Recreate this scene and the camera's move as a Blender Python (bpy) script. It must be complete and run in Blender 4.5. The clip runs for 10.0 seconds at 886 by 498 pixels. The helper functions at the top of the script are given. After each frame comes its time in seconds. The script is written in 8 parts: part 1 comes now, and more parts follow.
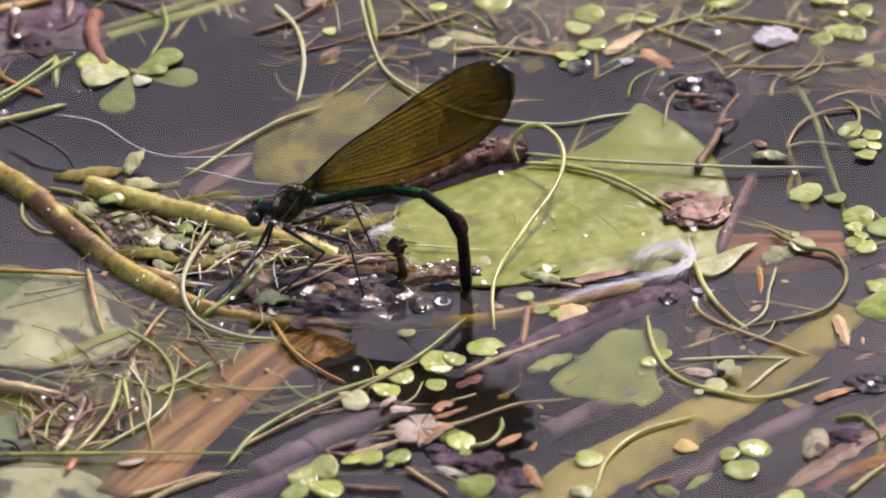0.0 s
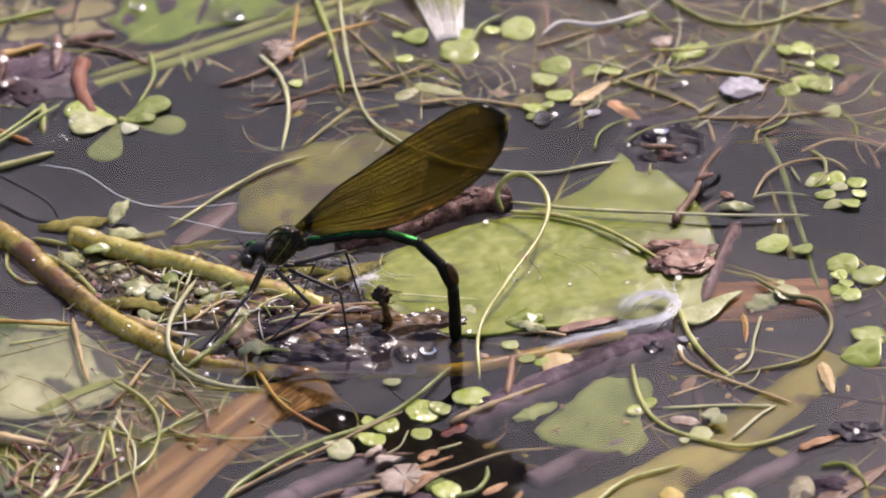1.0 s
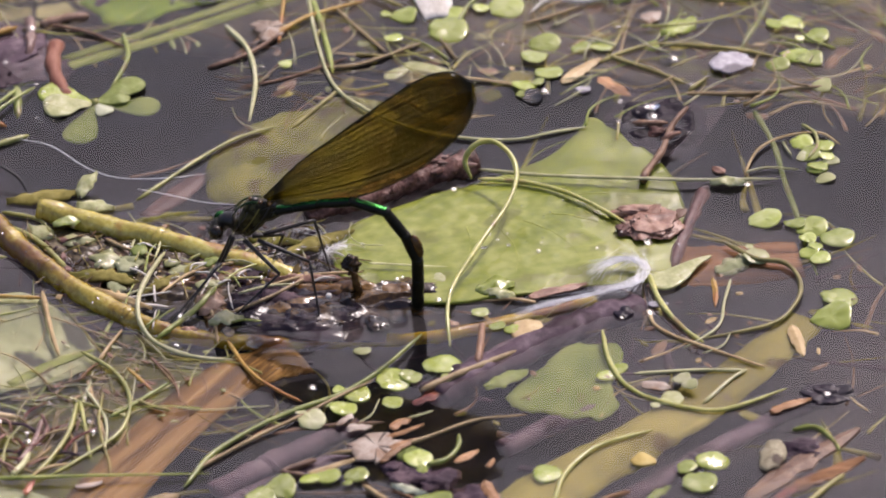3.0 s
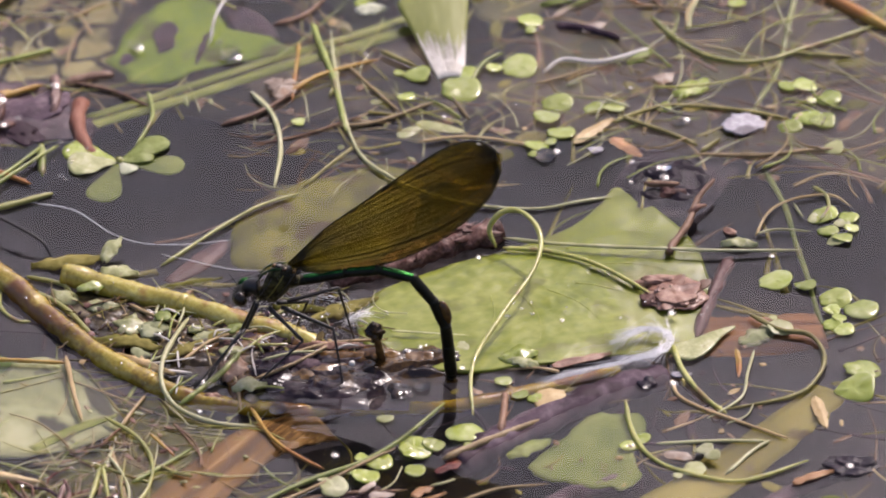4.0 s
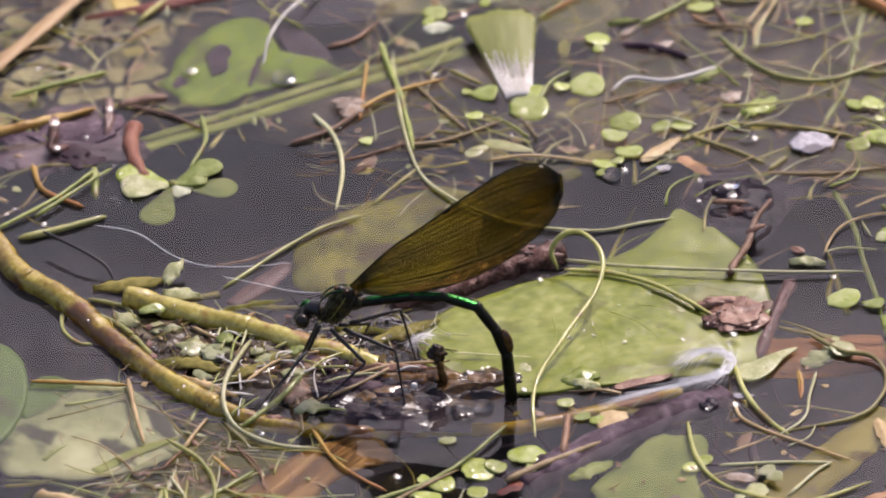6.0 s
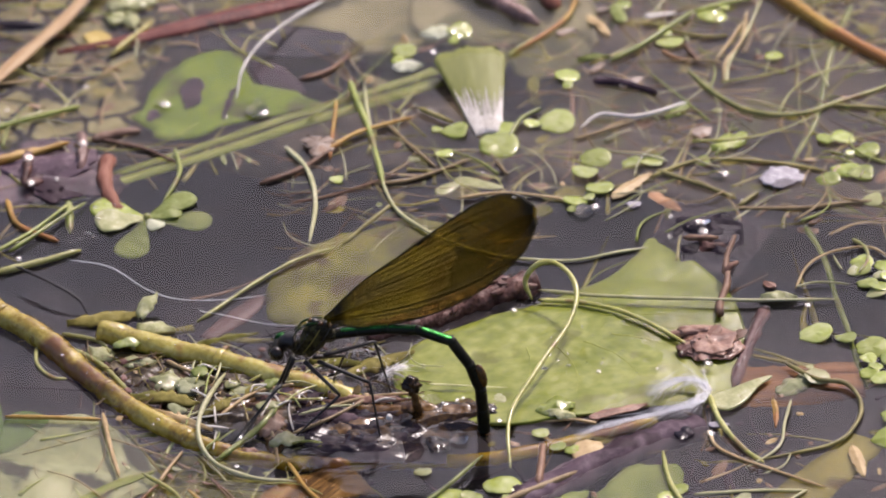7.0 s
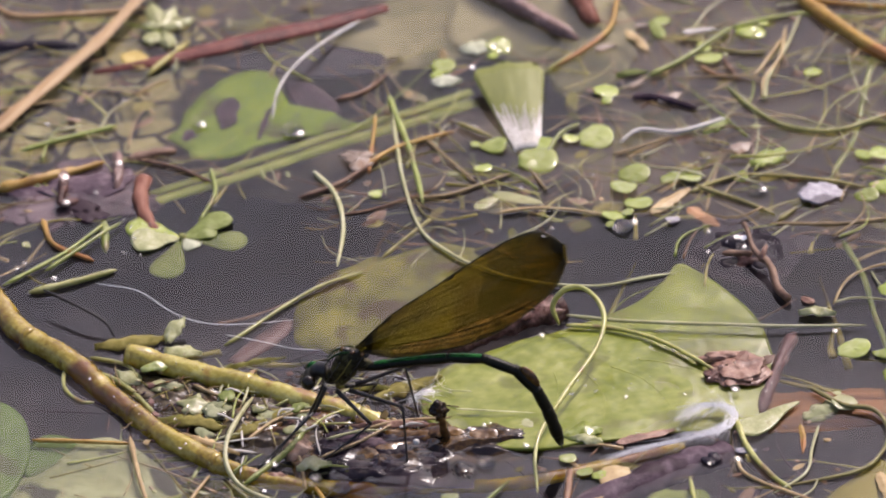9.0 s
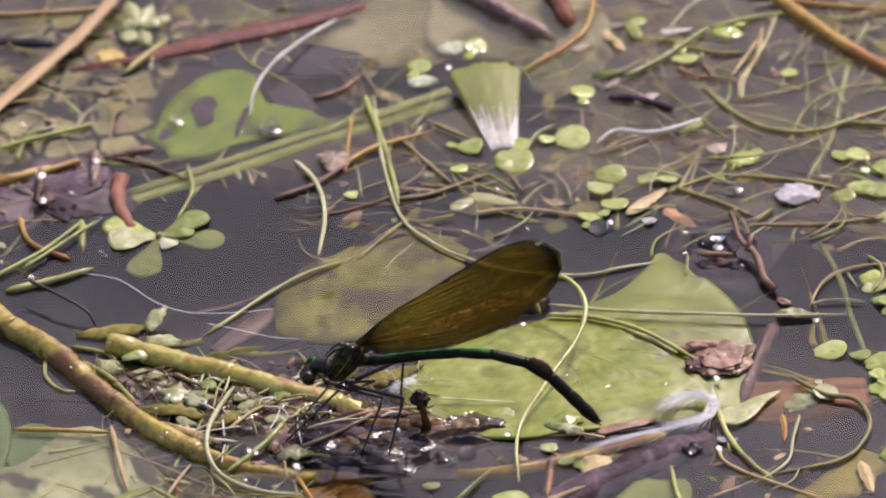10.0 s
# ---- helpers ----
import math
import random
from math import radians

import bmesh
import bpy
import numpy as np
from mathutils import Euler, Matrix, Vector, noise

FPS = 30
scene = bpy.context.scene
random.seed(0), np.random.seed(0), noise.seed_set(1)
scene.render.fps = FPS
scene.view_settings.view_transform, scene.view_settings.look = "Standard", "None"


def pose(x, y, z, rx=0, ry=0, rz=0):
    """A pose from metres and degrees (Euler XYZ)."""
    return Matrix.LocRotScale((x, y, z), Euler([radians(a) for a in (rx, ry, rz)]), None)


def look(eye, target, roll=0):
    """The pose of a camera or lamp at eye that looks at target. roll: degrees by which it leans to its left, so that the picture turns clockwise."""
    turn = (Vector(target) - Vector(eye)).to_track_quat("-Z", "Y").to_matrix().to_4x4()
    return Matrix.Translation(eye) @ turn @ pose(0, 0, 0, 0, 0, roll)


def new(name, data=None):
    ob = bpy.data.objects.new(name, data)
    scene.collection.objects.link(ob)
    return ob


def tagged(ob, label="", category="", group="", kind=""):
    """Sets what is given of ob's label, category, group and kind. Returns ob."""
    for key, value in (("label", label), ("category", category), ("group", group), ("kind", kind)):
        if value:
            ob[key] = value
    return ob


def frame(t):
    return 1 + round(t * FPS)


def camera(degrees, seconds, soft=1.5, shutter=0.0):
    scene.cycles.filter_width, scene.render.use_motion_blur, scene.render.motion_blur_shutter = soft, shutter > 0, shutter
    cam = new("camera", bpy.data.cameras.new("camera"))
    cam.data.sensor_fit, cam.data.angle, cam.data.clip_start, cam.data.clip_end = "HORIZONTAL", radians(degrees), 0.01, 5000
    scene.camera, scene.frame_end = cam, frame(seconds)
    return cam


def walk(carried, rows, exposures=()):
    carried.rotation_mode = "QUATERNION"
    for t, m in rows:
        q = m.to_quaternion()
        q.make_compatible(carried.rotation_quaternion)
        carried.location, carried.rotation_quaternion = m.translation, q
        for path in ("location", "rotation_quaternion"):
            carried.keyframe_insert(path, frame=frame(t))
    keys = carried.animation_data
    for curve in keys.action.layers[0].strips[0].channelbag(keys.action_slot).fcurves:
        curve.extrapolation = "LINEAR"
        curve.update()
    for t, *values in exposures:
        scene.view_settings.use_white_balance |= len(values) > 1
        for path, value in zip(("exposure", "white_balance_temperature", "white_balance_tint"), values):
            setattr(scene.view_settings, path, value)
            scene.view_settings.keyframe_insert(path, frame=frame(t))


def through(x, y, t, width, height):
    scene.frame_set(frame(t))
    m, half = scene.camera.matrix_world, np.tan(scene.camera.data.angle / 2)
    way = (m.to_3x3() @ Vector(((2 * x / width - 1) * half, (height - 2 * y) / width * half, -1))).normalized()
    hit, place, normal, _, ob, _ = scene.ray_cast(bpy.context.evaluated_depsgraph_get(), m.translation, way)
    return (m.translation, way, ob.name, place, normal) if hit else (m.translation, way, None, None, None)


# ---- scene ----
MM = 0.001
cam = camera(4.5, 10.0, soft=2.0)
cam.data.dof.use_dof, cam.data.dof.focus_distance, cam.data.dof.aperture_fstop = True, 1.575, 33.0
EYE = (0.0000, -1.2973, 0.9084)
# seconds, the point of the water that the camera looks at (mm east, mm north), roll
AIM = (
    (0, -1.95, -9.10, -0.86), (0.1, -1.82, -10.95, -1.01), (0.2, -1.84, -12.68, -1.16), (0.3, -2.46, -11.32, -1.32),
    (0.4, -2.95, -6.11, -1.47), (0.5, -2.60, -5.68, -1.62), (0.6, -0.55, -4.17, -1.49), (0.7, 0.74, -2.13, -1.36),
    (0.8, 1.33, 0.64, -1.24), (0.9, -0.06, 5.32, -1.11), (1, 0.27, 2.81, -0.98), (1.1, -0.63, -2.42, -1.11),
    (1.2, -1.18, -3.12, -1.24), (1.3, -1.50, -3.41, -1.38), (1.4, -1.66, -4.39, -1.51), (1.5, -1.66, -6.76, -1.64),
    (1.6, -0.69, -8.59, -1.61), (1.7, -0.07, -8.89, -1.59), (1.8, 0.41, -8.91, -1.56), (1.9, 0.45, -6.43, -1.54),
    (2, 0.39, -5.66, -1.51), (2.1, 0.16, -4.75, -1.48), (2.2, -0.22, -3.21, -1.46), (2.3, -0.37, -2.78, -1.43),
    (2.4, -1.48, -2.31, -1.41), (2.5, 0.98, -1.92, -1.38), (2.6, 2.96, -3.40, -1.53), (2.7, 4.25, -5.80, -1.68),
    (3.8, 2.19, 8.33, -1.26), (3.9, 1.15, 11.09, -1.23), (4, 1.40, 11.76, -1.21), (4.1, 0.65, 13.46, -1.37),
    (4.2, 0.03, 7.72, -1.53), (4.3, 0.17, 5.16, -1.68), (4.4, -0.62, 4.34, -1.84), (4.5, 0.00, 0.00, -2.00),
    (4.6, -0.78, -0.24, -1.90), (4.7, -1.11, -0.48, -1.80), (4.8, -1.66, 0.13, -1.70), (4.9, -2.52, 1.85, -1.60),
    (5, -2.93, 3.80, -1.50), (5.1, -4.61, 9.21, -1.44), (5.2, -5.65, 13.27, -1.37), (6.3, -7.66, 21.06, -1.54),
    (6.4, -7.97, 26.26, -1.50), (6.5, -8.64, 27.92, -1.46), (6.6, -9.39, 28.88, -1.56), (6.7, -7.41, 28.80, -1.65),
    (6.8, -3.32, 27.45, -1.75), (6.9, -2.66, 26.26, -1.84), (7, -3.44, 25.19, -1.94), (7.1, -2.75, 24.98, -1.87),
    (7.2, -2.86, 24.71, -1.80), (7.3, -4.37, 28.50, -1.72), (7.4, -5.35, 30.27, -1.65), (7.5, -5.53, 31.34, -1.58),
    (7.6, -5.54, 32.15, -1.54), (7.7, -6.12, 32.75, -1.50), (7.8, -5.97, 33.31, -1.46), (7.9, -6.71, 34.64, -1.42),
    (8, -7.73, 33.88, -1.38), (8.1, -8.49, 32.42, -1.50), (8.2, -9.10, 31.73, -1.61), (8.3, -9.39, 30.89, -1.73),
    (8.4, -9.27, 30.46, -1.84), (8.5, -9.14, 29.88, -1.96), (8.6, -8.50, 30.14, -1.94), (8.7, -7.36, 30.51, -1.92),
    (8.8, -6.40, 30.03, -1.90), (8.9, -6.55, 31.46, -1.88), (9, -7.30, 31.68, -1.86), (9.1, -7.88, 32.82, -1.79),
    (9.2, -7.90, 32.96, -1.72), (9.3, -7.15, 30.36, -1.64), (9.4, -8.46, 32.56, -1.57), (9.5, -5.23, 31.13, -1.50),
    (9.6, -5.06, 30.84, -1.55), (9.7, -5.19, 31.98, -1.60), (9.8, -4.92, 31.96, -1.66), (9.9, -4.66, 31.66, -1.71),
    (10, -4.68, 28.79, -1.76),
)
walk(cam, [(t, look(EYE, (x * MM, y * MM, 0.0), roll)) for t, x, y, roll in AIM], exposures=((0.0, 0.33, 6400, 24), (1.0, 0.31, 6400, 24), (1.5, 0.36, 6400, 24), (2.0, 0.27, 6400, 24), (2.5, 0.27, 6400, 24), (4.0, 0.25, 6400, 24), (10.0, 0.25, 6400, 24)))

# ---- sky and sun: high, beyond the water and to the right ----
SUN_UP, SUN_EAST = radians(52), radians(33)
world = bpy.data.worlds.new("sky")
scene.world = world
world.use_nodes = True
wn = world.node_tree.nodes
sky = wn.new("ShaderNodeTexSky")
sky.sky_type, sky.sun_disc, sky.sun_elevation, sky.sun_rotation = "NISHITA", False, SUN_UP, SUN_EAST
sky.dust_density = 5.0
wn["Background"].inputs["Strength"].default_value = 0.15
world.node_tree.links.new(sky.outputs[0], wn["Background"].inputs[0])
sun_data = bpy.data.lights.new("sun", "SUN")
sun_data.energy, sun_data.angle, sun_data.color = 2.2, radians(0.55), (1.0, 0.95, 0.87)
sun = new("sun", sun_data)
toward = Vector((math.sin(SUN_EAST) * math.cos(SUN_UP), math.cos(SUN_EAST) * math.cos(SUN_UP), math.sin(SUN_UP)))
sun.matrix_world = look(toward, (0, 0, 0))


# ---- materials ----
def material(name, tones, rough=0.5, scale=400.0, fine=2500.0, bump=0.3, through=0.0, through_tone=(0.3, 0.4, 0.05), stretch=(1, 1, 1),
             turn=0.0, net=None, spots=None, metallic=0.0, coat=0.0, per_piece=0.0, flesh=0.0, shine=0.5):
    """tones: three colours from dark to light, mixed by noise at two scales. through: share of light that passes the leaf."""
    m = bpy.data.materials.new(name)
    m.use_nodes = True
    n, k = m.node_tree.nodes, m.node_tree.links
    p = n["Principled BSDF"]
    co = n.new("ShaderNodeTexCoord")
    mp = n.new("ShaderNodeMapping")
    mp.inputs["Scale"].default_value = stretch
    spin = n.new("ShaderNodeMapping")
    spin.inputs["Rotation"].default_value = (0, 0, radians(-turn))
    k.new(co.outputs["Object"], spin.inputs[0])
    k.new(spin.outputs[0], mp.inputs[0])
    info = n.new("ShaderNodeObjectInfo")
    a, b = n.new("ShaderNodeTexNoise"), n.new("ShaderNodeTexNoise")
    for tex, s, d in ((a, scale, 5.0), (b, fine, 3.0)):
        tex.noise_dimensions = "4D"
        k.new(mp.outputs[0], tex.inputs["Vector"])
        tex.inputs["Scale"].default_value, tex.inputs["Detail"].default_value = s, d
        wmul = n.new("ShaderNodeMath")
        wmul.operation = "MULTIPLY"
        wmul.inputs[1].default_value = 37.0
        k.new(info.outputs["Random"], wmul.inputs[0])
        k.new(wmul.outputs[0], tex.inputs["W"])
    mix = n.new("ShaderNodeMix")
    mix.inputs[0].default_value = 0.35
    k.new(a.outputs["Fac"], mix.inputs[2])
    k.new(b.outputs["Fac"], mix.inputs[3])
    ramp = n.new("ShaderNodeValToRGB")
    k.new(mix.outputs[0], ramp.inputs[0])
    e = ramp.color_ramp.elements
    e[0].position, e[1].position = 0.36, 0.64
    mid = ramp.color_ramp.elements.new(0.5)
    for el, c in zip((e[0], mid, e[-1]), tones):
        el.color = (*c, 1)
    colour = ramp.outputs[0]
    if per_piece:
        hue = n.new("ShaderNodeHueSaturation")
        span = n.new("ShaderNodeMapRange")
        span.inputs["To Min"].default_value, span.inputs["To Max"].default_value = 1 - per_piece, 1 + per_piece
        k.new(info.outputs["Random"], span.inputs[0])
        k.new(span.outputs[0], hue.inputs["Value"])
        k.new(colour, hue.inputs["Color"])
        colour = hue.outputs[0]
    if spots:
        v = n.new("ShaderNodeTexNoise")
        v.inputs["Scale"].default_value, v.inputs["Detail"].default_value = spots[1], 4.0
        k.new(mp.outputs[0], v.inputs["Vector"])
        r2 = n.new("ShaderNodeValToRGB")
        r2.color_ramp.elements[0].position, r2.color_ramp.elements[1].position = spots[2], spots[2] + 0.06
        k.new(v.outputs["Fac"], r2.inputs[0])
        mx = n.new("ShaderNodeMix")
        mx.data_type = "RGBA"
        k.new(r2.outputs[0], mx.inputs[0])
        k.new(colour, mx.inputs[6])
        mx.inputs[7].default_value = (*spots[0], 1)
        colour = mx.outputs[2]
    if net:
        cells, edge = n.new("ShaderNodeTexVoronoi"), n.new("ShaderNodeValToRGB")
        cells.feature = "DISTANCE_TO_EDGE"
        cells.inputs["Scale"].default_value = net[1]
        warp = n.new("ShaderNodeMix")
        warp.data_type, warp.inputs[0].default_value = "RGBA", 0.006
        k.new(mp.outputs[0], warp.inputs[6])
        k.new(a.outputs["Color"], warp.inputs[7])
        k.new(warp.outputs[2], cells.inputs["Vector"])
        edge.color_ramp.elements[0].position, edge.color_ramp.elements[1].position = net[2], net[2] + 0.05
        k.new(cells.outputs["Distance"], edge.inputs[0])
        mn = n.new("ShaderNodeMix")
        mn.data_type = "RGBA"
        k.new(edge.outputs[0], mn.inputs[0])
        mn.inputs[6].default_value = (*net[0], 1)
        k.new(colour, mn.inputs[7])
        colour = mn.outputs[2]
    k.new(colour, p.inputs["Base Color"])
    p.inputs["Roughness"].default_value, p.inputs["Metallic"].default_value = rough, metallic
    p.inputs["Coat Weight"].default_value, p.inputs["Coat Roughness"].default_value = coat, 0.12
    p.inputs["Specular IOR Level"].default_value = shine
    if flesh:
        p.inputs["Subsurface Weight"].default_value, p.inputs["Subsurface Scale"].default_value = flesh, 0.0009
        p.inputs["Subsurface Radius"].default_value = (1.0, 0.9, 0.35)
    bp = n.new("ShaderNodeBump")
    bp.inputs["Strength"].default_value, bp.inputs["Distance"].default_value = bump, 0.0004
    k.new(mix.outputs[0], bp.inputs["Height"])
    if bump:
        k.new(bp.outputs[0], p.inputs["Normal"])
    if through:
        tl, ms = n.new("ShaderNodeBsdfTranslucent"), n.new("ShaderNodeMixShader")
        tint = n.new("ShaderNodeMix")
        tint.data_type, tint.inputs[0].default_value = "RGBA", 0.5
        tint.inputs[7].default_value = (*through_tone, 1)
        k.new(colour, tint.inputs[6])
        k.new(tint.outputs[2], tl.inputs[0])
        ms.inputs[0].default_value = through
        k.new(p.outputs[0], ms.inputs[1])
        k.new(tl.outputs[0], ms.inputs[2])
        k.new(ms.outputs[0], n["Material Output"].inputs[0])
    return m


M_FLUFF = material("white_fibres", ((0.9, 0.89, 0.87), (0.93, 0.93, 0.91), (0.96, 0.96, 0.95)), 0.7, 500, 2500, 0.0)
LEAF_TONE = (0.36, 0.44, 0.08)
M_DUCK = material("duckweed_green", ((0.27, 0.34, 0.04), (0.41, 0.48, 0.085), (0.60, 0.64, 0.27)), 0.24, 420, 2500, 0.9, 0.35, LEAF_TONE, coat=0.9, per_piece=0.25, spots=((0.5, 0.48, 0.22), 330, 0.63))
M_DUCK_PALE = material("duckweed_pale", ((0.30, 0.31, 0.12), (0.43, 0.44, 0.20), (0.58, 0.57, 0.35)), 0.4, 400, 2200, 0.6, 0.3, LEAF_TONE, coat=0.25, per_piece=0.2, spots=((0.3, 0.22, 0.1), 380, 0.64))
M_ROSETTE = material("rosette_leaf", ((0.17, 0.21, 0.045), (0.26, 0.31, 0.08), (0.38, 0.42, 0.16)), 0.42, 300, 1800, 0.6, 0.3, LEAF_TONE, shine=0.3)
M_LILY = material("lily_leaf", ((0.092, 0.115, 0.008), (0.182, 0.218, 0.018), (0.31, 0.33, 0.065)), 0.34, 60, 650, 0.8, 0.10, LEAF_TONE, spots=((0.15, 0.165, 0.018), 150, 0.585), coat=0.18, stretch=(0.75, 1.0, 1.0), turn=14.0, shine=0.35)
M_LILYVEIN = material("lily_vein", ((0.17, 0.20, 0.02), (0.25, 0.28, 0.04), (0.34, 0.36, 0.08)), 0.4, 300, 1500, 0.4, shine=0.3)
M_SUNKEN = material("sunken_leaf", ((0.045, 0.042, 0.009), (0.112, 0.108, 0.02), (0.205, 0.19, 0.042)), 0.6, 230, 900, 0.5, spots=((0.055, 0.04, 0.015), 110, 0.52), shine=0.08)
M_GREYLEAF = material("sunken_pale_leaf", ((0.14, 0.155, 0.08), (0.26, 0.275, 0.15), (0.39, 0.395, 0.25)), 0.6, 110, 1300, 0.5, spots=((0.06, 0.06, 0.045), 150, 0.56), stretch=(1.0, 0.7, 1.0), turn=35.0, shine=0.08)
M_BEIGELEAF = material("sunken_beige_leaf", ((0.12, 0.112, 0.058), (0.20, 0.182, 0.098), (0.285, 0.26, 0.155)), 0.6, 60, 900, 0.4, spots=((0.11, 0.105, 0.05), 45, 0.54), shine=0.08)
M_MUTED = material("muted_leaf", ((0.085, 0.115, 0.030), (0.145, 0.175, 0.05), (0.21, 0.235, 0.085)), 0.55, 170, 1300, 0.4, spots=((0.12, 0.095, 0.035), 140, 0.63), shine=0.08)
M_FRESH = material("fresh_leaf", ((0.105, 0.155, 0.016), (0.175, 0.24, 0.03), (0.25, 0.31, 0.06)), 0.5, 120, 1000, 0.4, 0.15, LEAF_TONE, spots=((0.085, 0.085, 0.03), 130, 0.57), net=((0.12, 0.18, 0.028), 220, 0.01), shine=0.08)
M_NET = material("netted_rotten_leaf", ((0.085, 0.075, 0.03), (0.235, 0.205, 0.09), (0.37, 0.335, 0.165)), 0.6, 130, 900, 0.5, stretch=(1.0, 0.75, 1.0), net=((0.022, 0.017, 0.013), 190, 0.06), spots=((0.03, 0.024, 0.02), 110, 0.56), shine=0.08)
M_LITTERBED = material("brown_litter", ((0.022, 0.017, 0.017), (0.062, 0.049, 0.04), (0.125, 0.10, 0.075)), 0.7, 90, 500, 0.5, spots=((0.095, 0.09, 0.045), 70, 0.58), shine=0.08)
M_DEEPGREEN = material("deep_green_leaf", ((0.045, 0.078, 0.013), (0.07, 0.118, 0.022), (0.105, 0.16, 0.038)), 0.5, 150, 1200, 0.3, spots=((0.05, 0.065, 0.018), 110, 0.57), shine=0.3)
M_STEM = material("yellow_green_stem", ((0.20, 0.205, 0.045), (0.315, 0.315, 0.085), (0.44, 0.43, 0.16)), 0.34, 260, 2200, 0.35, coat=0.3, per_piece=0.25, flesh=0.4, spots=((0.22, 0.15, 0.05), 150, 0.6))
M_STEM_FAR = material("olive_strand", ((0.16, 0.13, 0.035), (0.26, 0.23, 0.065), (0.37, 0.33, 0.12)), 0.45, 300, 2200, 0.4, per_piece=0.35, flesh=0.4)
M_STEM_GREEN = material("green_stem", ((0.14, 0.17, 0.03), (0.22, 0.26, 0.05), (0.33, 0.35, 0.11)), 0.4, 260, 2200, 0.35, coat=0.1, per_piece=0.25, flesh=0.4, spots=((0.18, 0.15, 0.05), 150, 0.6))
M_MUTEDSTEM = material("pale_green_blade", ((0.11, 0.135, 0.03), (0.19, 0.215, 0.055), (0.29, 0.305, 0.11)), 0.45, 300, 1600, 0.5, stretch=(0.25, 1.0, 1.0), turn=28.0, spots=((0.13, 0.11, 0.04), 160, 0.62), shine=0.08)
M_STEM_TAN = material("tan_stem", ((0.22, 0.15, 0.06), (0.33, 0.23, 0.10), (0.43, 0.32, 0.16)), 0.5, 300, 2400, 0.35, per_piece=0.25)
M_STEM_ORANGE = material("orange_stem", ((0.22, 0.11, 0.014), (0.38, 0.215, 0.03), (0.50, 0.33, 0.08)), 0.42, 200, 2200, 0.4, per_piece=0.15, spots=((0.34, 0.14, 0.03), 60, 0.52))
M_BIGSTEM = material("mottled_stem", ((0.12, 0.05, 0.007), (0.27, 0.185, 0.014), (0.42, 0.335, 0.05)), 0.24, 150, 1500, 0.8, coat=0.4, spots=((0.15, 0.06, 0.010), 62, 0.505), flesh=0.1)
M_PALESTEM = material("pale_mottled_stem", ((0.23, 0.165, 0.02), (0.385, 0.32, 0.05), (0.52, 0.465, 0.13)), 0.26, 150, 1400, 0.7, coat=0.4, spots=((0.25, 0.125, 0.02), 90, 0.575), flesh=0.15)
M_OLIVE = material("olive_blade", ((0.10, 0.085, 0.02), (0.185, 0.16, 0.04), (0.28, 0.24, 0.075)), 0.55, 130, 1500, 0.4, spots=((0.085, 0.06, 0.02), 110, 0.57), shine=0.08)
M_REED = material("brown_reed", ((0.055, 0.026, 0.006), (0.195, 0.105, 0.03), (0.335, 0.205, 0.08)), 0.55, 1100, 3500, 0.8, stretch=(0.04, 1.0, 1.0), turn=54.0, spots=((0.085, 0.045, 0.016), 700, 0.58), shine=0.08)
M_BARK = material("wet_bark", ((0.025, 0.009, 0.006), (0.09, 0.038, 0.027), (0.22, 0.12, 0.095)), 0.5, 420, 2000, 1.0, shine=0.3)
M_BARKLIGHT = material("light_bark", ((0.10, 0.05, 0.038), (0.20, 0.115, 0.09), (0.36, 0.25, 0.21)), 0.45, 420, 2200, 1.0, coat=0.1)
M_CUTLEAF = material("dull_cut_leaf", ((0.155, 0.175, 0.03), (0.225, 0.245, 0.05), (0.31, 0.32, 0.10)), 0.5, 240, 900, 0.5, 0.25, LEAF_TONE, stretch=(1.0, 0.12, 1.0))
M_PALESTRAND = material("pale_strand", ((0.30, 0.30, 0.12), (0.44, 0.43, 0.21), (0.58, 0.56, 0.34)), 0.36, 260, 2200, 0.35, coat=0.2, per_piece=0.15)
M_PALELEAF = material("whitish_leaf", ((0.40, 0.42, 0.25), (0.52, 0.54, 0.36), (0.66, 0.67, 0.50)), 0.4, 200, 1600, 0.4, 0.2, (0.6, 0.62, 0.4), coat=0.2)
M_BOARD = material("red_brown_board", ((0.06, 0.025, 0.011), (0.235, 0.118, 0.054), (0.40, 0.235, 0.125)), 0.55, 420, 1700, 0.9, stretch=(0.05, 1.0, 1.0), turn=0.0, spots=((0.05, 0.022, 0.012), 120, 0.58), shine=0.08)
M_SPLINTER = material("bark_splinter", ((0.17, 0.08, 0.03), (0.29, 0.15, 0.065), (0.42, 0.25, 0.13)), 0.5, 400, 2000, 0.7, stretch=(0.4, 1.0, 1.0), per_piece=0.3, shine=0.3)
M_PETAL = material("pale_rotten_petal", ((0.22, 0.155, 0.11), (0.40, 0.31, 0.235), (0.58, 0.50, 0.41)), 0.45, 260, 1600, 0.8, 0.2, (0.5, 0.4, 0.3), per_piece=0.2, spots=((0.28, 0.17, 0.10), 230, 0.57))
M_REDSCRAP = material("red_scrap", ((0.22, 0.06, 0.03), (0.38, 0.12, 0.06), (0.5, 0.25, 0.15)), 0.4, 260, 1700, 0.5)
M_YELLOW = material("yellow_petal", ((0.30, 0.21, 0.05), (0.42, 0.31, 0.08), (0.52, 0.41, 0.15)), 0.5, 300, 2000, 0.4, shine=0.3)
M_POD = material("dry_pod", ((0.14, 0.12, 0.07), (0.23, 0.20, 0.125), (0.33, 0.30, 0.20)), 0.55, 300, 1800, 0.6, spots=((0.06, 0.04, 0.025), 260, 0.55), shine=0.2)
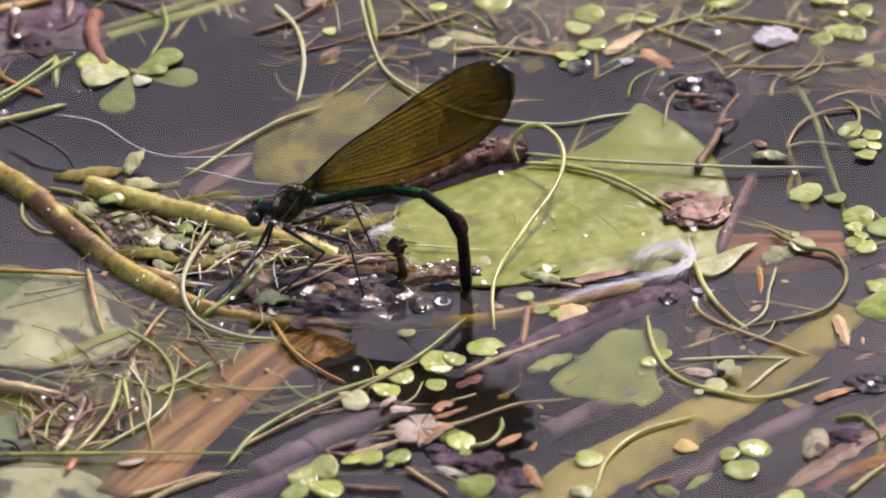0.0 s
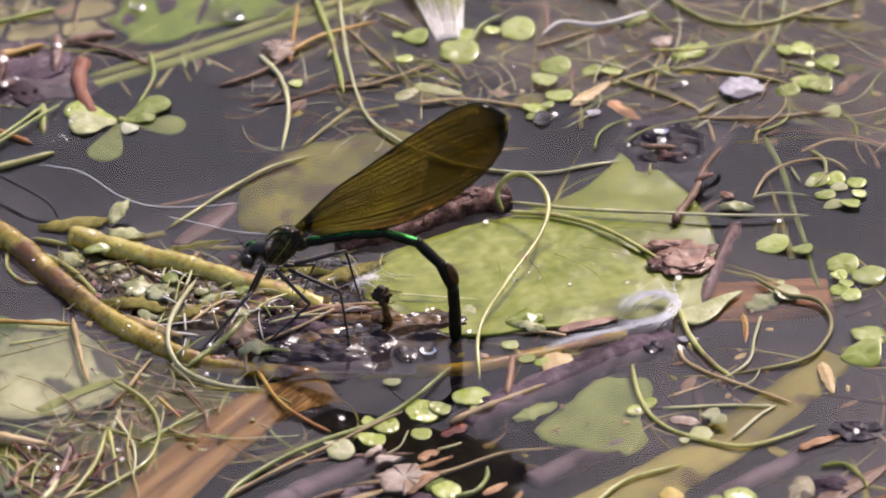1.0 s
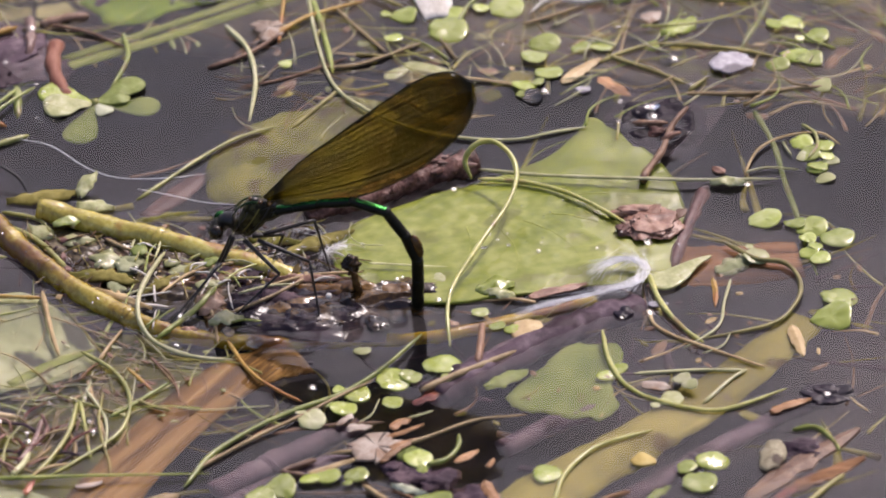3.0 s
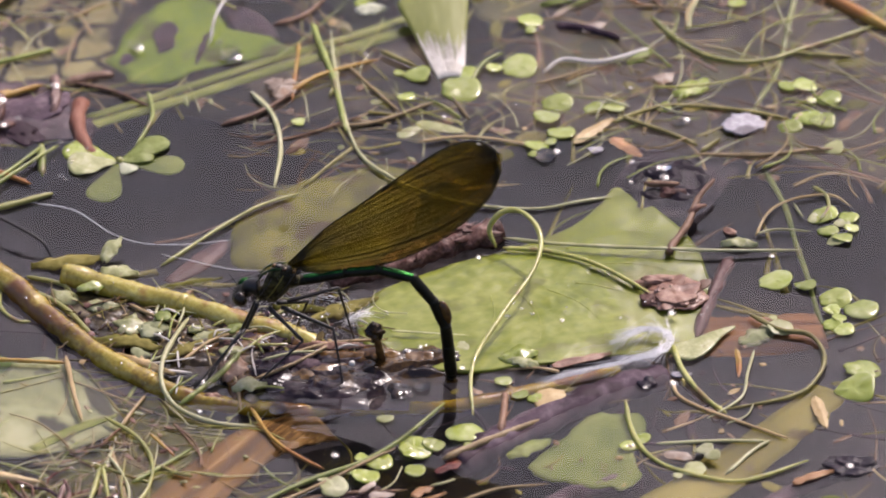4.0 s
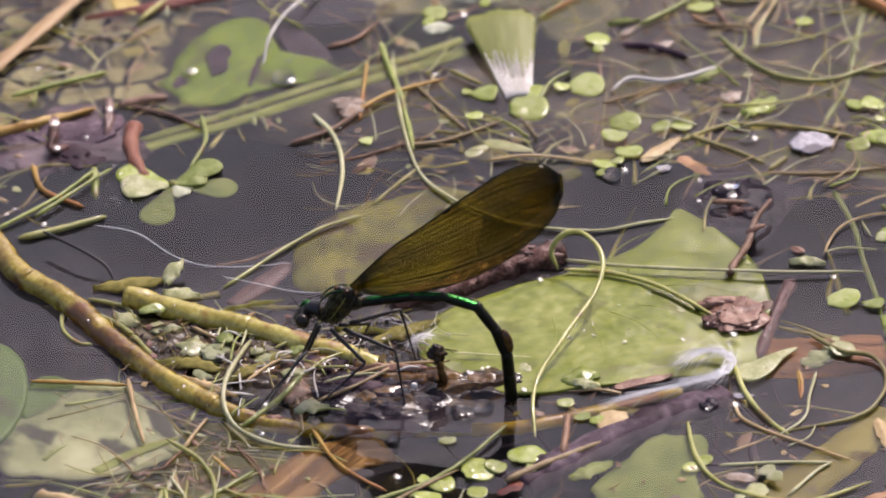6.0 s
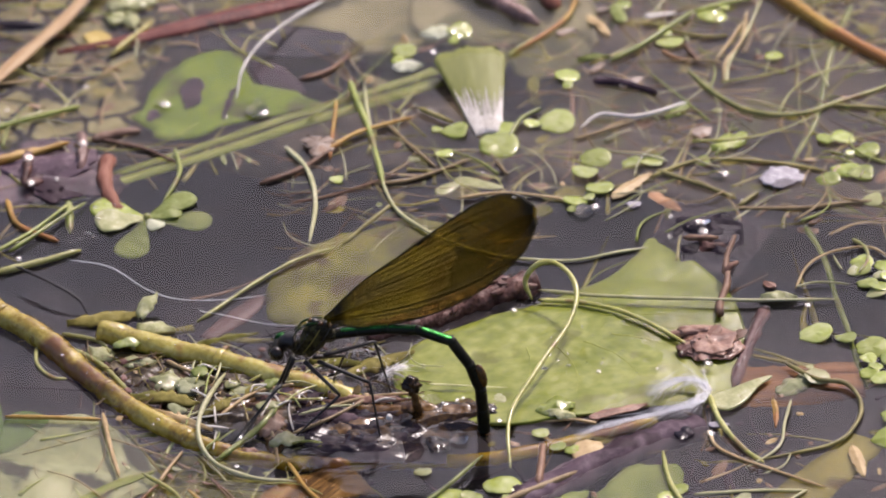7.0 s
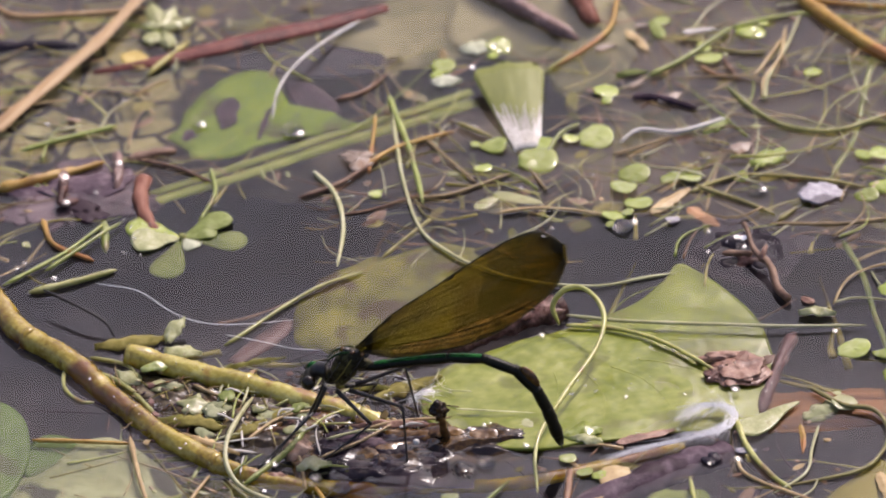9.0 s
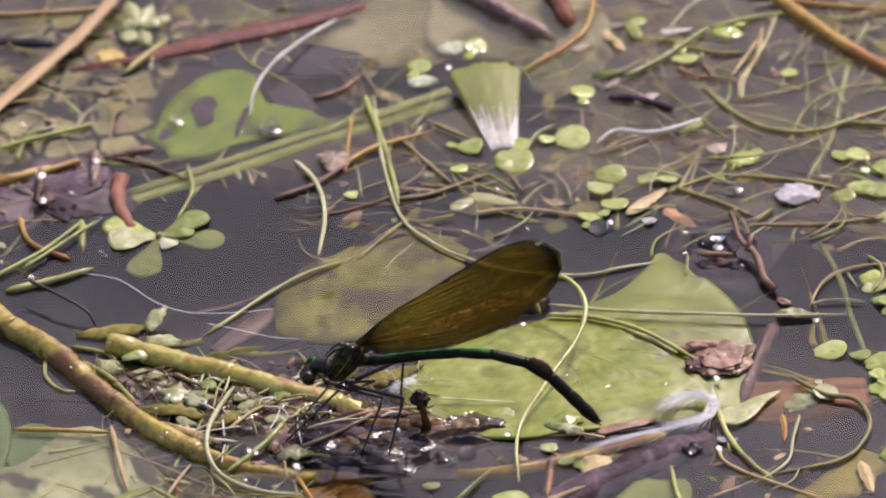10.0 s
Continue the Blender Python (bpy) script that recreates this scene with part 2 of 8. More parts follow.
M_GREYPETAL = material("grey_petal", ((0.17, 0.155, 0.17), (0.31, 0.295, 0.315), (0.52, 0.50, 0.51)), 0.5, 260, 1500, 0.6, spots=((0.10, 0.085, 0.10), 170, 0.53))
M_WETMUD = material("glossy_black_mud", ((0.005, 0.004, 0.004), (0.013, 0.008, 0.006), (0.045, 0.024, 0.010)), 0.12, 300, 1100, 0.1, shine=0.4)
M_WETLEAF = material("black_wet_leaf", ((0.005, 0.003, 0.005), (0.015, 0.009, 0.013), (0.05, 0.034, 0.038)), 0.24, 330, 1500, 0.15, spots=((0.06, 0.034, 0.013), 260, 0.6), shine=0.25)
M_SODDEN = material("sodden_litter", ((0.012, 0.008, 0.006), (0.042, 0.028, 0.013), (0.16, 0.125, 0.06)), 0.34, 300, 1500, 0.5, spots=((0.10, 0.05, 0.022), 260, 0.58), shine=0.3)
M_AMBERMAT = material("amber_wet_mat", ((0.008, 0.004, 0.002), (0.032, 0.016, 0.004), (0.11, 0.06, 0.016)), 0.18, 260, 1400, 0.5, spots=((0.012, 0.008, 0.008), 220, 0.53), shine=0.35)
M_AMBER = material("dark_amber_leaf", ((0.025, 0.010, 0.002), (0.09, 0.042, 0.008), (0.19, 0.105, 0.03)), 0.2, 250, 1500, 0.25)
M_TWIG = material("brown_twig", ((0.09, 0.045, 0.025), (0.17, 0.09, 0.05), (0.27, 0.16, 0.09)), 0.55, 400, 2200, 0.7, per_piece=0.25)
M_PURPLE = material("purple_brown_stem", ((0.018, 0.010, 0.016), (0.05, 0.031, 0.042), (0.12, 0.08, 0.088)), 0.6, 220, 1300, 0.8, spots=((0.03, 0.017, 0.022), 150, 0.55), shine=0.12)
M_REDWOOD = material("red_brown_stick", ((0.05, 0.024, 0.022), (0.11, 0.06, 0.055), (0.19, 0.125, 0.115)), 0.5, 300, 1500, 0.6, shine=0.25)
M_RUST = material("rusty_debris", ((0.13, 0.055, 0.032), (0.245, 0.125, 0.078), (0.37, 0.225, 0.15)), 0.5, 420, 2000, 0.4, coat=0.15)
M_MUD = material("dark_wet_mud", ((0.006, 0.004, 0.008), (0.014, 0.010, 0.017), (0.035, 0.024, 0.03)), 0.4, 250, 1200, 0.3, shine=0.18)
M_RHIZOME = material("lilac_brown_stem", ((0.036, 0.022, 0.031), (0.10, 0.067, 0.083), (0.195, 0.145, 0.16)), 0.55, 170, 1100, 0.9, spots=((0.04, 0.024, 0.03), 110, 0.54), shine=0.12)
M_PURPLEMUD = material("purple_mud", ((0.006, 0.004, 0.007), (0.015, 0.010, 0.016), (0.036, 0.025, 0.032)), 0.5, 260, 1300, 0.5, shine=0.12)
M_RED = material("red_brown_leaf", ((0.07, 0.017, 0.014), (0.15, 0.04, 0.03), (0.23, 0.085, 0.058)), 0.5, 250, 1700, 0.6, spots=((0.05, 0.018, 0.016), 140, 0.57), shine=0.3)
M_REDSTALK = material("red_stalk", ((0.11, 0.04, 0.026), (0.21, 0.085, 0.055), (0.31, 0.15, 0.10)), 0.5, 260, 1700, 0.6, stretch=(1.0, 0.2, 1.0), shine=0.15)
M_PINK = material("pinkish_rotten_leaf", ((0.17, 0.09, 0.055), (0.31, 0.19, 0.125), (0.48, 0.36, 0.26)), 0.5, 250, 1600, 0.7, 0.2, (0.5, 0.36, 0.25), per_piece=0.25)
M_WHITE = material("white_root", ((0.46, 0.43, 0.36), (0.60, 0.57, 0.50), (0.74, 0.72, 0.66)), 0.5, 500, 2500, 0.3)
M_STRAW = material("tan_straw", ((0.33, 0.225, 0.09), (0.45, 0.325, 0.145), (0.55, 0.43, 0.23)), 0.5, 200, 1500, 0.4)
M_STRAP = material("tan_strap", ((0.25, 0.15, 0.07), (0.39, 0.255, 0.125), (0.50, 0.36, 0.20)), 0.5, 300, 1500, 0.6, stretch=(1.0, 0.15, 1.0), turn=-30.0, shine=0.25)
M_BOTTOM = material("pond_mud", ((0.010, 0.008, 0.011), (0.018, 0.014, 0.018), (0.028, 0.022, 0.026)), 0.9, 60, 600, 0.0)
M_INSECT = material("dark_bronze_shell", ((0.003, 0.003, 0.0015), (0.007, 0.007, 0.003), (0.016, 0.016, 0.007)), 0.4, 600, 3000, 0.2, shine=0.18)
M_GREENSHELL = material("metallic_green_shell", ((0.003, 0.022, 0.005), (0.008, 0.075, 0.014), (0.03, 0.20, 0.04)), 0.26, 700, 2600, 0.4, metallic=0.9)
M_DARKGREEN = material("dark_green_shell", ((0.004, 0.010, 0.003), (0.012, 0.04, 0.010), (0.05, 0.12, 0.03)), 0.32, 700, 2600, 0.6, metallic=0.7)
M_LEG = material("black_leg", ((0.005, 0.004, 0.004), (0.010, 0.008, 0.007), (0.02, 0.016, 0.013)), 0.4, 700, 3000, 0.2)
M_EYE = material("glossy_eye", ((0.008, 0.005, 0.003), (0.016, 0.011, 0.006), (0.03, 0.022, 0.010)), 0.22, 500, 3000, 0.05, coat=0.15, shine=0.3)
M_VEIN = material("wing_vein", ((0.006, 0.005, 0.002), (0.011, 0.009, 0.003), (0.02, 0.016, 0.005)), 0.45, 600, 2600, 0.2, shine=0.3)


def wing_material():
    m = bpy.data.materials.new("smoky_wing")
    m.use_nodes = True
    n, k = m.node_tree.nodes, m.node_tree.links
    p = n["Principled BSDF"]
    p.inputs["Base Color"].default_value, p.inputs["Roughness"].default_value = (0.05, 0.042, 0.010, 1), 0.3
    tr, tl = n.new("ShaderNodeBsdfTransparent"), n.new("ShaderNodeBsdfTranslucent")
    noise_tex, ramp, co = n.new("ShaderNodeTexNoise"), n.new("ShaderNodeValToRGB"), n.new("ShaderNodeTexCoord")
    noise_tex.inputs["Scale"].default_value, noise_tex.inputs["Detail"].default_value = 120.0, 3.0
    k.new(co.outputs["Object"], noise_tex.inputs["Vector"])
    k.new(noise_tex.outputs["Fac"], ramp.inputs[0])
    ramp.color_ramp.elements[0].color, ramp.color_ramp.elements[1].color = (0.92, 0.87, 0.60, 1), (0.98, 0.94, 0.70, 1)
    axis, along, tinge = n.new("ShaderNodeSeparateXYZ"), n.new("ShaderNodeMapRange"), n.new("ShaderNodeMix")
    k.new(co.outputs["Object"], axis.inputs[0])
    k.new(axis.outputs["X"], along.inputs[0])
    along.inputs["From Min"].default_value, along.inputs["From Max"].default_value = 0.006, 0.027
    tinge.data_type, tinge.blend_type = "RGBA", "MULTIPLY"
    tinge.inputs[7].default_value = (0.87, 0.82, 0.77, 1)
    k.new(along.outputs[0], tinge.inputs[0])
    k.new(ramp.outputs[0], tinge.inputs[6])
    k.new(tinge.outputs[2], tr.inputs[0])
    tl.inputs[0].default_value = (0.40, 0.38, 0.09, 1)
    one, two = n.new("ShaderNodeMixShader"), n.new("ShaderNodeMixShader")
    one.inputs[0].default_value, two.inputs[0].default_value = 0.78, 0.95
    k.new(p.outputs[0], one.inputs[1])
    k.new(tl.outputs[0], one.inputs[2])
    k.new(one.outputs[0], two.inputs[1])
    k.new(tr.outputs[0], two.inputs[2])
    k.new(two.outputs[0], n["Material Output"].inputs[0])
    return m


def water_material():
    m = bpy.data.materials.new("pond_water")
    m.use_nodes = True
    n, k = m.node_tree.nodes, m.node_tree.links
    p = n["Principled BSDF"]
    p.inputs["Base Color"].default_value = (0.94, 0.91, 0.84, 1)
    p.inputs["Roughness"].default_value, p.inputs["IOR"].default_value, p.inputs["Transmission Weight"].default_value = 0.02, 1.39, 1.0
    p.inputs["Specular IOR Level"].default_value = 0.5
    return m


def silt_material():
    """Cloudy water: a thin see-through sheet stands in for the haze of silt."""
    m = bpy.data.materials.new("silt_haze")
    m.use_nodes = True
    n, k = m.node_tree.nodes, m.node_tree.links
    p = n["Principled BSDF"]
    p.inputs["Base Color"].default_value, p.inputs["Roughness"].default_value, p.inputs["Specular IOR Level"].default_value = (0.14, 0.125, 0.135, 1), 1.0, 0.0
    tr, mx, co, tex, rg = n.new("ShaderNodeBsdfTransparent"), n.new("ShaderNodeMixShader"), n.new("ShaderNodeTexCoord"), n.new("ShaderNodeTexNoise"), n.new("ShaderNodeMapRange")
    tex.inputs["Scale"].default_value, tex.inputs["Detail"].default_value = 45.0, 4.0
    k.new(co.outputs["Object"], tex.inputs["Vector"])
    rg.inputs["From Min"].default_value, rg.inputs["From Max"].default_value = 0.3, 0.7
    rg.inputs["To Min"].default_value, rg.inputs["To Max"].default_value = 0.992, 0.972
    k.new(tex.outputs["Fac"], rg.inputs[0])
    k.new(rg.outputs[0], mx.inputs[0])
    k.new(p.outputs[0], mx.inputs[1])
    k.new(tr.outputs[0], mx.inputs[2])
    k.new(mx.outputs[0], n["Material Output"].inputs[0])
    return m


def clear_material(name, ior=1.33, rough=0.05):
    m = bpy.data.materials.new(name)
    m.use_nodes = True
    p = m.node_tree.nodes["Principled BSDF"]
    p.inputs["Roughness"].default_value, p.inputs["IOR"].default_value, p.inputs["Transmission Weight"].default_value = rough, ior, 1.0
    return m


M_WING, M_WATER, M_BUBBLE = wing_material(), water_material(), clear_material("clear_bubble")
M_DROP = clear_material("water_drop", rough=0.2)
rng = random.Random(7)


# ---- helpers of this scene; plan numbers are millimetres ----
def mesh_of(name, bm, mat, smooth=True):
    bmesh.ops.recalc_face_normals(bm, faces=bm.faces)
    for f in bm.faces:
        f.smooth = smooth
    me = bpy.data.meshes.new(name)
    bm.to_mesh(me)
    bm.free()
    me.materials.append(mat)
    return me


def part(name, bm, mat, parent, label="", smooth=True):
    ob = new(name, mesh_of(name, bm, mat, smooth))
    ob.parent = parent
    return tagged(ob, label)


def thing(name, bm, mat, label, category, group="", smooth=True):
    """One mesh as a thing of its own; its origin goes to the mean of its corners."""
    mid = sum((v.co for v in bm.verts), Vector()) / len(bm.verts)
    bmesh.ops.translate(bm, verts=bm.verts, vec=-mid)
    ob = new(name, mesh_of(name, bm, mat, smooth))
    ob.location = mid
    return tagged(ob, label, category, group)


def empty(name, at, label, category, group=""):
    ob = new(name)
    ob.location = Vector(at) * MM
    ob.empty_display_size = 0.002
    return tagged(ob, label, category, group)


def spline(pts, steps=6):
    """Catmull-Rom through the points, in millimetres."""
    p = [Vector(q) for q in pts]
    p = [2 * p[0] - p[1], *p, 2 * p[-1] - p[-2]]
    out = []
    for i in range(1, len(p) - 2):
        a, b, c, d = p[i - 1:i + 3]
        for s in range(steps):
            t = s / steps
            out.append(0.5 * (2 * b + (c - a) * t + (2 * a - 5 * b + 4 * c - d) * t * t + (3 * b - a - 3 * c + d) * t ** 3))
    return out + [p[-2]]


def add_tube(bm, line, radius, sides=8, rough=0.0, seed=0.0, flat=1.0):
    """A closed tube along the line (mm); radius is a number or a function of 0..1; rough: uneven share of the radius."""
    rings, n = [], len(line)
    side = None
    for i, q in enumerate(line):
        way = (line[min(i + 1, n - 1)] - line[max(i - 1, 0)]).normalized()
        if side is None:
            side = way.cross(Vector((0, 0, 1))) if abs(way.z) < 0.95 else Vector((1, 0, 0))
        side = (side - way * side.dot(way)).normalized()
        upw = way.cross(side)
        r = radius(i / (n - 1)) if callable(radius) else radius
        ring = []
        for s in range(sides):
            a = 2 * math.pi * s / sides
            k = r
            if rough:
                k *= 1 + rough * noise.noise(Vector((q.x * 0.5 + math.cos(a), q.y * 0.5 + math.sin(a), q.z + seed)) * 1.3)
            ring.append(bm.verts.new((q + side * math.cos(a) * k + upw * math.sin(a) * k * flat) * MM))
        rings.append(ring)
    for r0, r1 in zip(rings, rings[1:]):
        for s in range(sides):
            bm.faces.new((r0[s], r0[(s + 1) % sides], r1[(s + 1) % sides], r1[s]))
    bm.faces.new(rings[0])
    bm.faces.new(rings[-1])
    return bm


def taper(r0, r1, power=1.0):
    return lambda t: r0 + (r1 - r0) * t ** power


DRIFT_WEST, DRIFT_EAST = [], []


def floats(ob, side):
    """The thing drifts with the far debris on the swell."""
    (DRIFT_WEST if side == "west" else DRIFT_EAST).append(ob)
    return ob


def stem(name, pts, r, mat, label, category="stem", side="", end=None, sides=8, rough=0.12, steps=6, flat=1.0):
    bm = bmesh.new()
    wob = [q + Vector((noise.noise(q * 0.11), noise.noise(q * 0.11 + Vector((9, 0, 0))), 0)) * 0.25 for q in spline(pts, steps)]
    last = r * 0.75 if end is None else end
    add_tube(bm, wob, lambda t: (r + (last - r) * t) * min(1.0, 0.35 + 12 * t, 0.3 + 9 * (1 - t)) * (1 + 0.10 * math.sin(t * 23 + r * 40)), sides, rough, pts[0][0], flat)
    ob = thing(name, bm, mat, label, category)
    return floats(ob, side) if side else ob


def add_sheet(bm, outline, z_of, thick=0.25, rings=7, per=5):
    """A leaf: a closed smooth outline (mm, plan), filled in rings, with a top and an underside and a rim."""
    p = [Vector((q[0], q[1], 0)) for q in outline]
    n = len(p)
    edge = []
    for i in range(n):
        a, b, c, d = p[i - 1], p[i], p[(i + 1) % n], p[(i + 2) % n]
        for s in range(per):
            t = s / per
            edge.append(0.5 * (2 * b + (c - a) * t + (2 * a - 5 * b + 4 * c - d) * t * t + (3 * b - a - 3 * c + d) * t ** 3))
    mid = sum(edge, Vector()) / len(edge)
    layers = []
    for dz in (0.0, -thick):
        grid = []
        for r in range(1, rings + 1):
            k = r / rings
            row = []
            for e in edge:
                q = mid.lerp(e, k)
                row.append(bm.verts.new(Vector((q.x, q.y, z_of(q.x, q.y, k) + dz)) * MM))
            grid.append(row)
        c = bm.verts.new(Vector((mid.x, mid.y, z_of(mid.x, mid.y, 0) + dz)) * MM)
        m = len(edge)
        for s in range(m):
            bm.faces.new((c, grid[0][s], grid[0][(s + 1) % m]))
        for r0, r1 in zip(grid, grid[1:]):
            for s in range(m):
                bm.faces.new((r0[s], r0[(s + 1) % m], r1[(s + 1) % m], r1[s]))
        layers.append(grid[-1])
    m = len(edge)
    for s in range(m):
        bm.faces.new((layers[0][s], layers[0][(s + 1) % m], layers[1][(s + 1) % m], layers[1][s]))
    return bm


def leaf_sheet(name, outline, z, mat, label, category="leaf", wave=0.3, grain=0.12, side="", thick=0.25, dome=0.0, ragged=0.0):
    """A flat leaf at height z (mm), gently waved."""
    off = outline[0][0]
    pts = [Vector(q) for q in outline]
    if ragged:
        dense = spline(pts + [pts[0]], 4)[:-1]
        pts = [q + Vector((noise.noise(q * 0.9), noise.noise(q * 0.9 + Vector((5, 5, 0))), 0)) * ragged for q in dense]

    def z_of(x, y, k):
        return (z + wave * noise.noise(Vector((x * 0.06, y * 0.06, off))) * 1.5 + grain * noise.noise(Vector((x * 0.3, y * 0.3, off)))
                + dome * (1 - k * k))
    bm = add_sheet(bmesh.new(), pts, z_of, thick, per=5 if not ragged else 1)
    ob = thing(name, bm, mat, label, category)
    return floats(ob, side) if side else ob


def blade(name, pts, width, mat, label, category="blade", side="", ridge=0.25, thick=0.2, tip=0.3, torn=0.08, steps=8, smooth=True):
    """A long flat leaf blade along points (mm), with a keel along the middle."""
    bm = bmesh.new()
    line = spline(pts, steps)
    n = len(line)
    rows = []
    for i, q in enumerate(line):
        t = i / (n - 1)
        way = (line[min(i + 1, n - 1)] - line[max(i - 1, 0)])
        way.z = 0
        across = Vector((-way.y, way.x, 0)).normalized()
        w = (width(t) if callable(width) else width * (1 - (1 - tip) * max(0.0, t - 0.7) / 0.3)) * 0.5
        w *= 1 + torn * noise.noise(q * (0.35 + torn))
        row = []
        for dz in (0.0, -thick):
            for s in (-1.0, -0.6, -0.25, 0.0, 0.25, 0.6, 1.0):
                h = ridge * (0.35 * math.cos(s * 9.0) * 0.3 + (0.5 if abs(s) < 0.3 else 0) - 0.3 * s * s)
                edge = 1 + torn * 1.6 * noise.noise(Vector((q.x * 1.1, q.y * 1.1, s * 3)))
                row.append(bm.verts.new((q + across * (w * s * edge) + Vector((0, 0, h * (1 + 4 * torn * noise.noise(q * 0.8 + Vector((0, 0, s)))) + dz))) * MM))
        rows.append(row)
    for a, b in zip(rows, rows[1:]):
        for s in range(6):
            bm.faces.new((a[s], a[s + 1], b[s + 1], b[s]))
            bm.faces.new((a[7 + s], b[7 + s], b[8 + s], a[8 + s]))
        bm.faces.new((a[0], b[0], b[7], a[7]))
        bm.faces.new((a[6], a[13], b[13], b[6]))
    for a in (rows[0], rows[-1]):
        bm.faces.new((*a[:7], *reversed(a[7:])))
    ob = thing(name, bm, mat, label, category, smooth=smooth)
    return floats(ob, side) if side else ob


def frond_mesh(seed):
    """One duckweed frond, a unit (1 mm) wide: egg- or kidney-shaped, dented and uneven."""
    r = random.Random(seed)
    egg, bend, notch, n = r.uniform(0.05, 0.26), r.uniform(-0.12, 0.3), r.uniform(0.0, 0.24), 24
    bm = bmesh.new()
    rings = []
    for k, z in ((0.0, 0.045), (0.3, 0.05), (0.6, 0.045), (0.85, 0.026), (0.96, 0.008), (1.0, -0.012), (0.9, -0.04), (0.5, -0.05)):
        if k == 0:
            rings.append([bm.verts.new((0, 0, z * MM))])
            continue
        ring = []
        for s in range(n):
            a = 2 * math.pi * s / n
            edge = 1 - notch * math.exp(-((a - math.pi) / 0.35) ** 2) + 0.12 * noise.noise(Vector((math.cos(a) * 1.6, math.sin(a) * 1.6, seed)))
            x, y = 0.5 * math.cos(a) * edge, 0.46 * math.sin(a) * edge * (1 + egg * math.cos(a) * 2)
            dent = 0.05 * noise.noise(Vector((x * 5 * k, y * 5 * k, seed))) + 0.022 * noise.noise(Vector((x * 16 * k, y * 16 * k, seed + 5)))
            ring.append(bm.verts.new(Vector((x * k, y * k, z + bend * (x * k) ** 2 + dent)) * MM))
        rings.append(ring)
    for s in range(n):
        bm.faces.new((rings[0][0], rings[1][s], rings[1][(s + 1) % n]))
    for r0, r1 in zip(rings[1:], rings[2:]):
        for s in range(n):
            bm.faces.new((r0[s], r0[(s + 1) % n], r1[(s + 1) % n], r1[s]))
    bm.faces.new(rings[-1])
    return bm


FRONDS = [mesh_of("frond", frond_mesh(s), M_DUCK) for s in range(9)]
FRONDS_PALE = [mesh_of("frond_pale", frond_mesh(20 + s), M_DUCK_PALE) for s in range(6)]


def duckweed(fronds, label, side="", pale=False, z=0.2, tilt=11):
    """A floating plant of one to five fronds: (place, width in mm, turn in degrees)."""
    at = Vector(fronds[0][0])
    root = empty("duckweed", (at.x, at.y, z), label, "duckweed", "floating duckweed")
    if len(fronds) == 1 and fronds[0][1] > 3.6:
        q, w, turn = fronds[0]
        a = radians(turn + rng.choice((-100, 80, 180)) + rng.uniform(-30, 30))
        fronds = (*fronds, ((q[0] + 0.55 * w * math.cos(a), q[1] + 0.55 * w * math.sin(a), 0), w * rng.uniform(0.35, 0.6), math.degrees(a)))
    for i, (q, w, turn) in enumerate(fronds):
        ob = new("frond", rng.choice(FRONDS_PALE if pale else FRONDS))
        ob.parent = root
        d = Vector(q) - at
        ob.matrix_basis = pose(d.x * MM, d.y * MM, (0.10 * i) * MM, rng.uniform(-tilt, tilt), rng.uniform(-tilt, tilt), turn) @ Matrix.Diagonal((w * 0.9, w * rng.uniform(0.72, 0.92), w * 0.8, 1))
    return floats(root, side) if side else root


def lump(name, at, size, mat, label, category="debris", side="", seed=0.0, rough=0.35, bits=4, freq=0.6):
    """An uneven chunk: a ball pushed in and out by noise."""
    bm = bmesh.new()
    bmesh.ops.create_icosphere(bm, subdivisions=bits, radius=1.0)
    for v in bm.verts:
        q = v.co.copy()
        k = 1 + rough * (noise.noise(q * (1.3 * freq / 0.6) + Vector((seed, 0, 0))) + 0.5 * noise.noise(q * 3.4 + Vector((0, seed, 0))) + 0.25 * noise.noise(q * 8 + Vector((0, 0, seed))))
        v.co = Vector((q.x * size[0] * k, q.y * size[1] * k, q.z * size[2] * k)) * MM + Vector(at) * MM
    ob = thing(name, bm, mat, label, category)
    return floats(ob, side) if side else ob


def bubble(at, r, side=""):
    bm = bmesh.new()
    # Nearly flat lens, leaned halfway between sun and camera to make a glint.
    lean = Vector((0.24 + rng.gauss(0, 0.03), -0.22 + rng.gauss(0, 0.03), 1)).to_track_quat("Z", "X")
    bmesh.ops.create_uvsphere(bm, u_segments=28, v_segments=20, radius=r * 0.72 * MM)
    for v in bm.verts:
        v.co = lean @ Vector((v.co.x, v.co.y, v.co.z * 0.11)) + Vector(at) * MM
    ob = thing("glint_drop", bm, M_DROP, "flat clear water drop leaned to glint in the sun", "bubble", "water bubbles")
    return floats(ob, side) if side else ob


def air_dome(at, r, side=""):
    """A bubble of air standing half out of the water."""
    bm = bmesh.new()
    bmesh.ops.create_uvsphere(bm, u_segments=32, v_segments=24, radius=r * MM)
    for v in bm.verts:
        v.co = Vector((v.co.x, v.co.y, v.co.z * (0.8 if v.co.z > 0 else 0.25))) + Vector(at) * MM
    ob = thing("air_bubble", bm, M_BUBBLE, "clear dome of an air bubble on the water", "bubble", "air bubbles")
    return floats(ob, side) if side else ob


# ---- water and pond bottom ----
def sheet_axis(near, step):
    a = [i * step for i in range(int(near / step) + 1)]
    while a[-1] < 60000:
        a.append(a[-1] * 1.35 + step)
    return [-q for q in reversed(a[1:])] + a


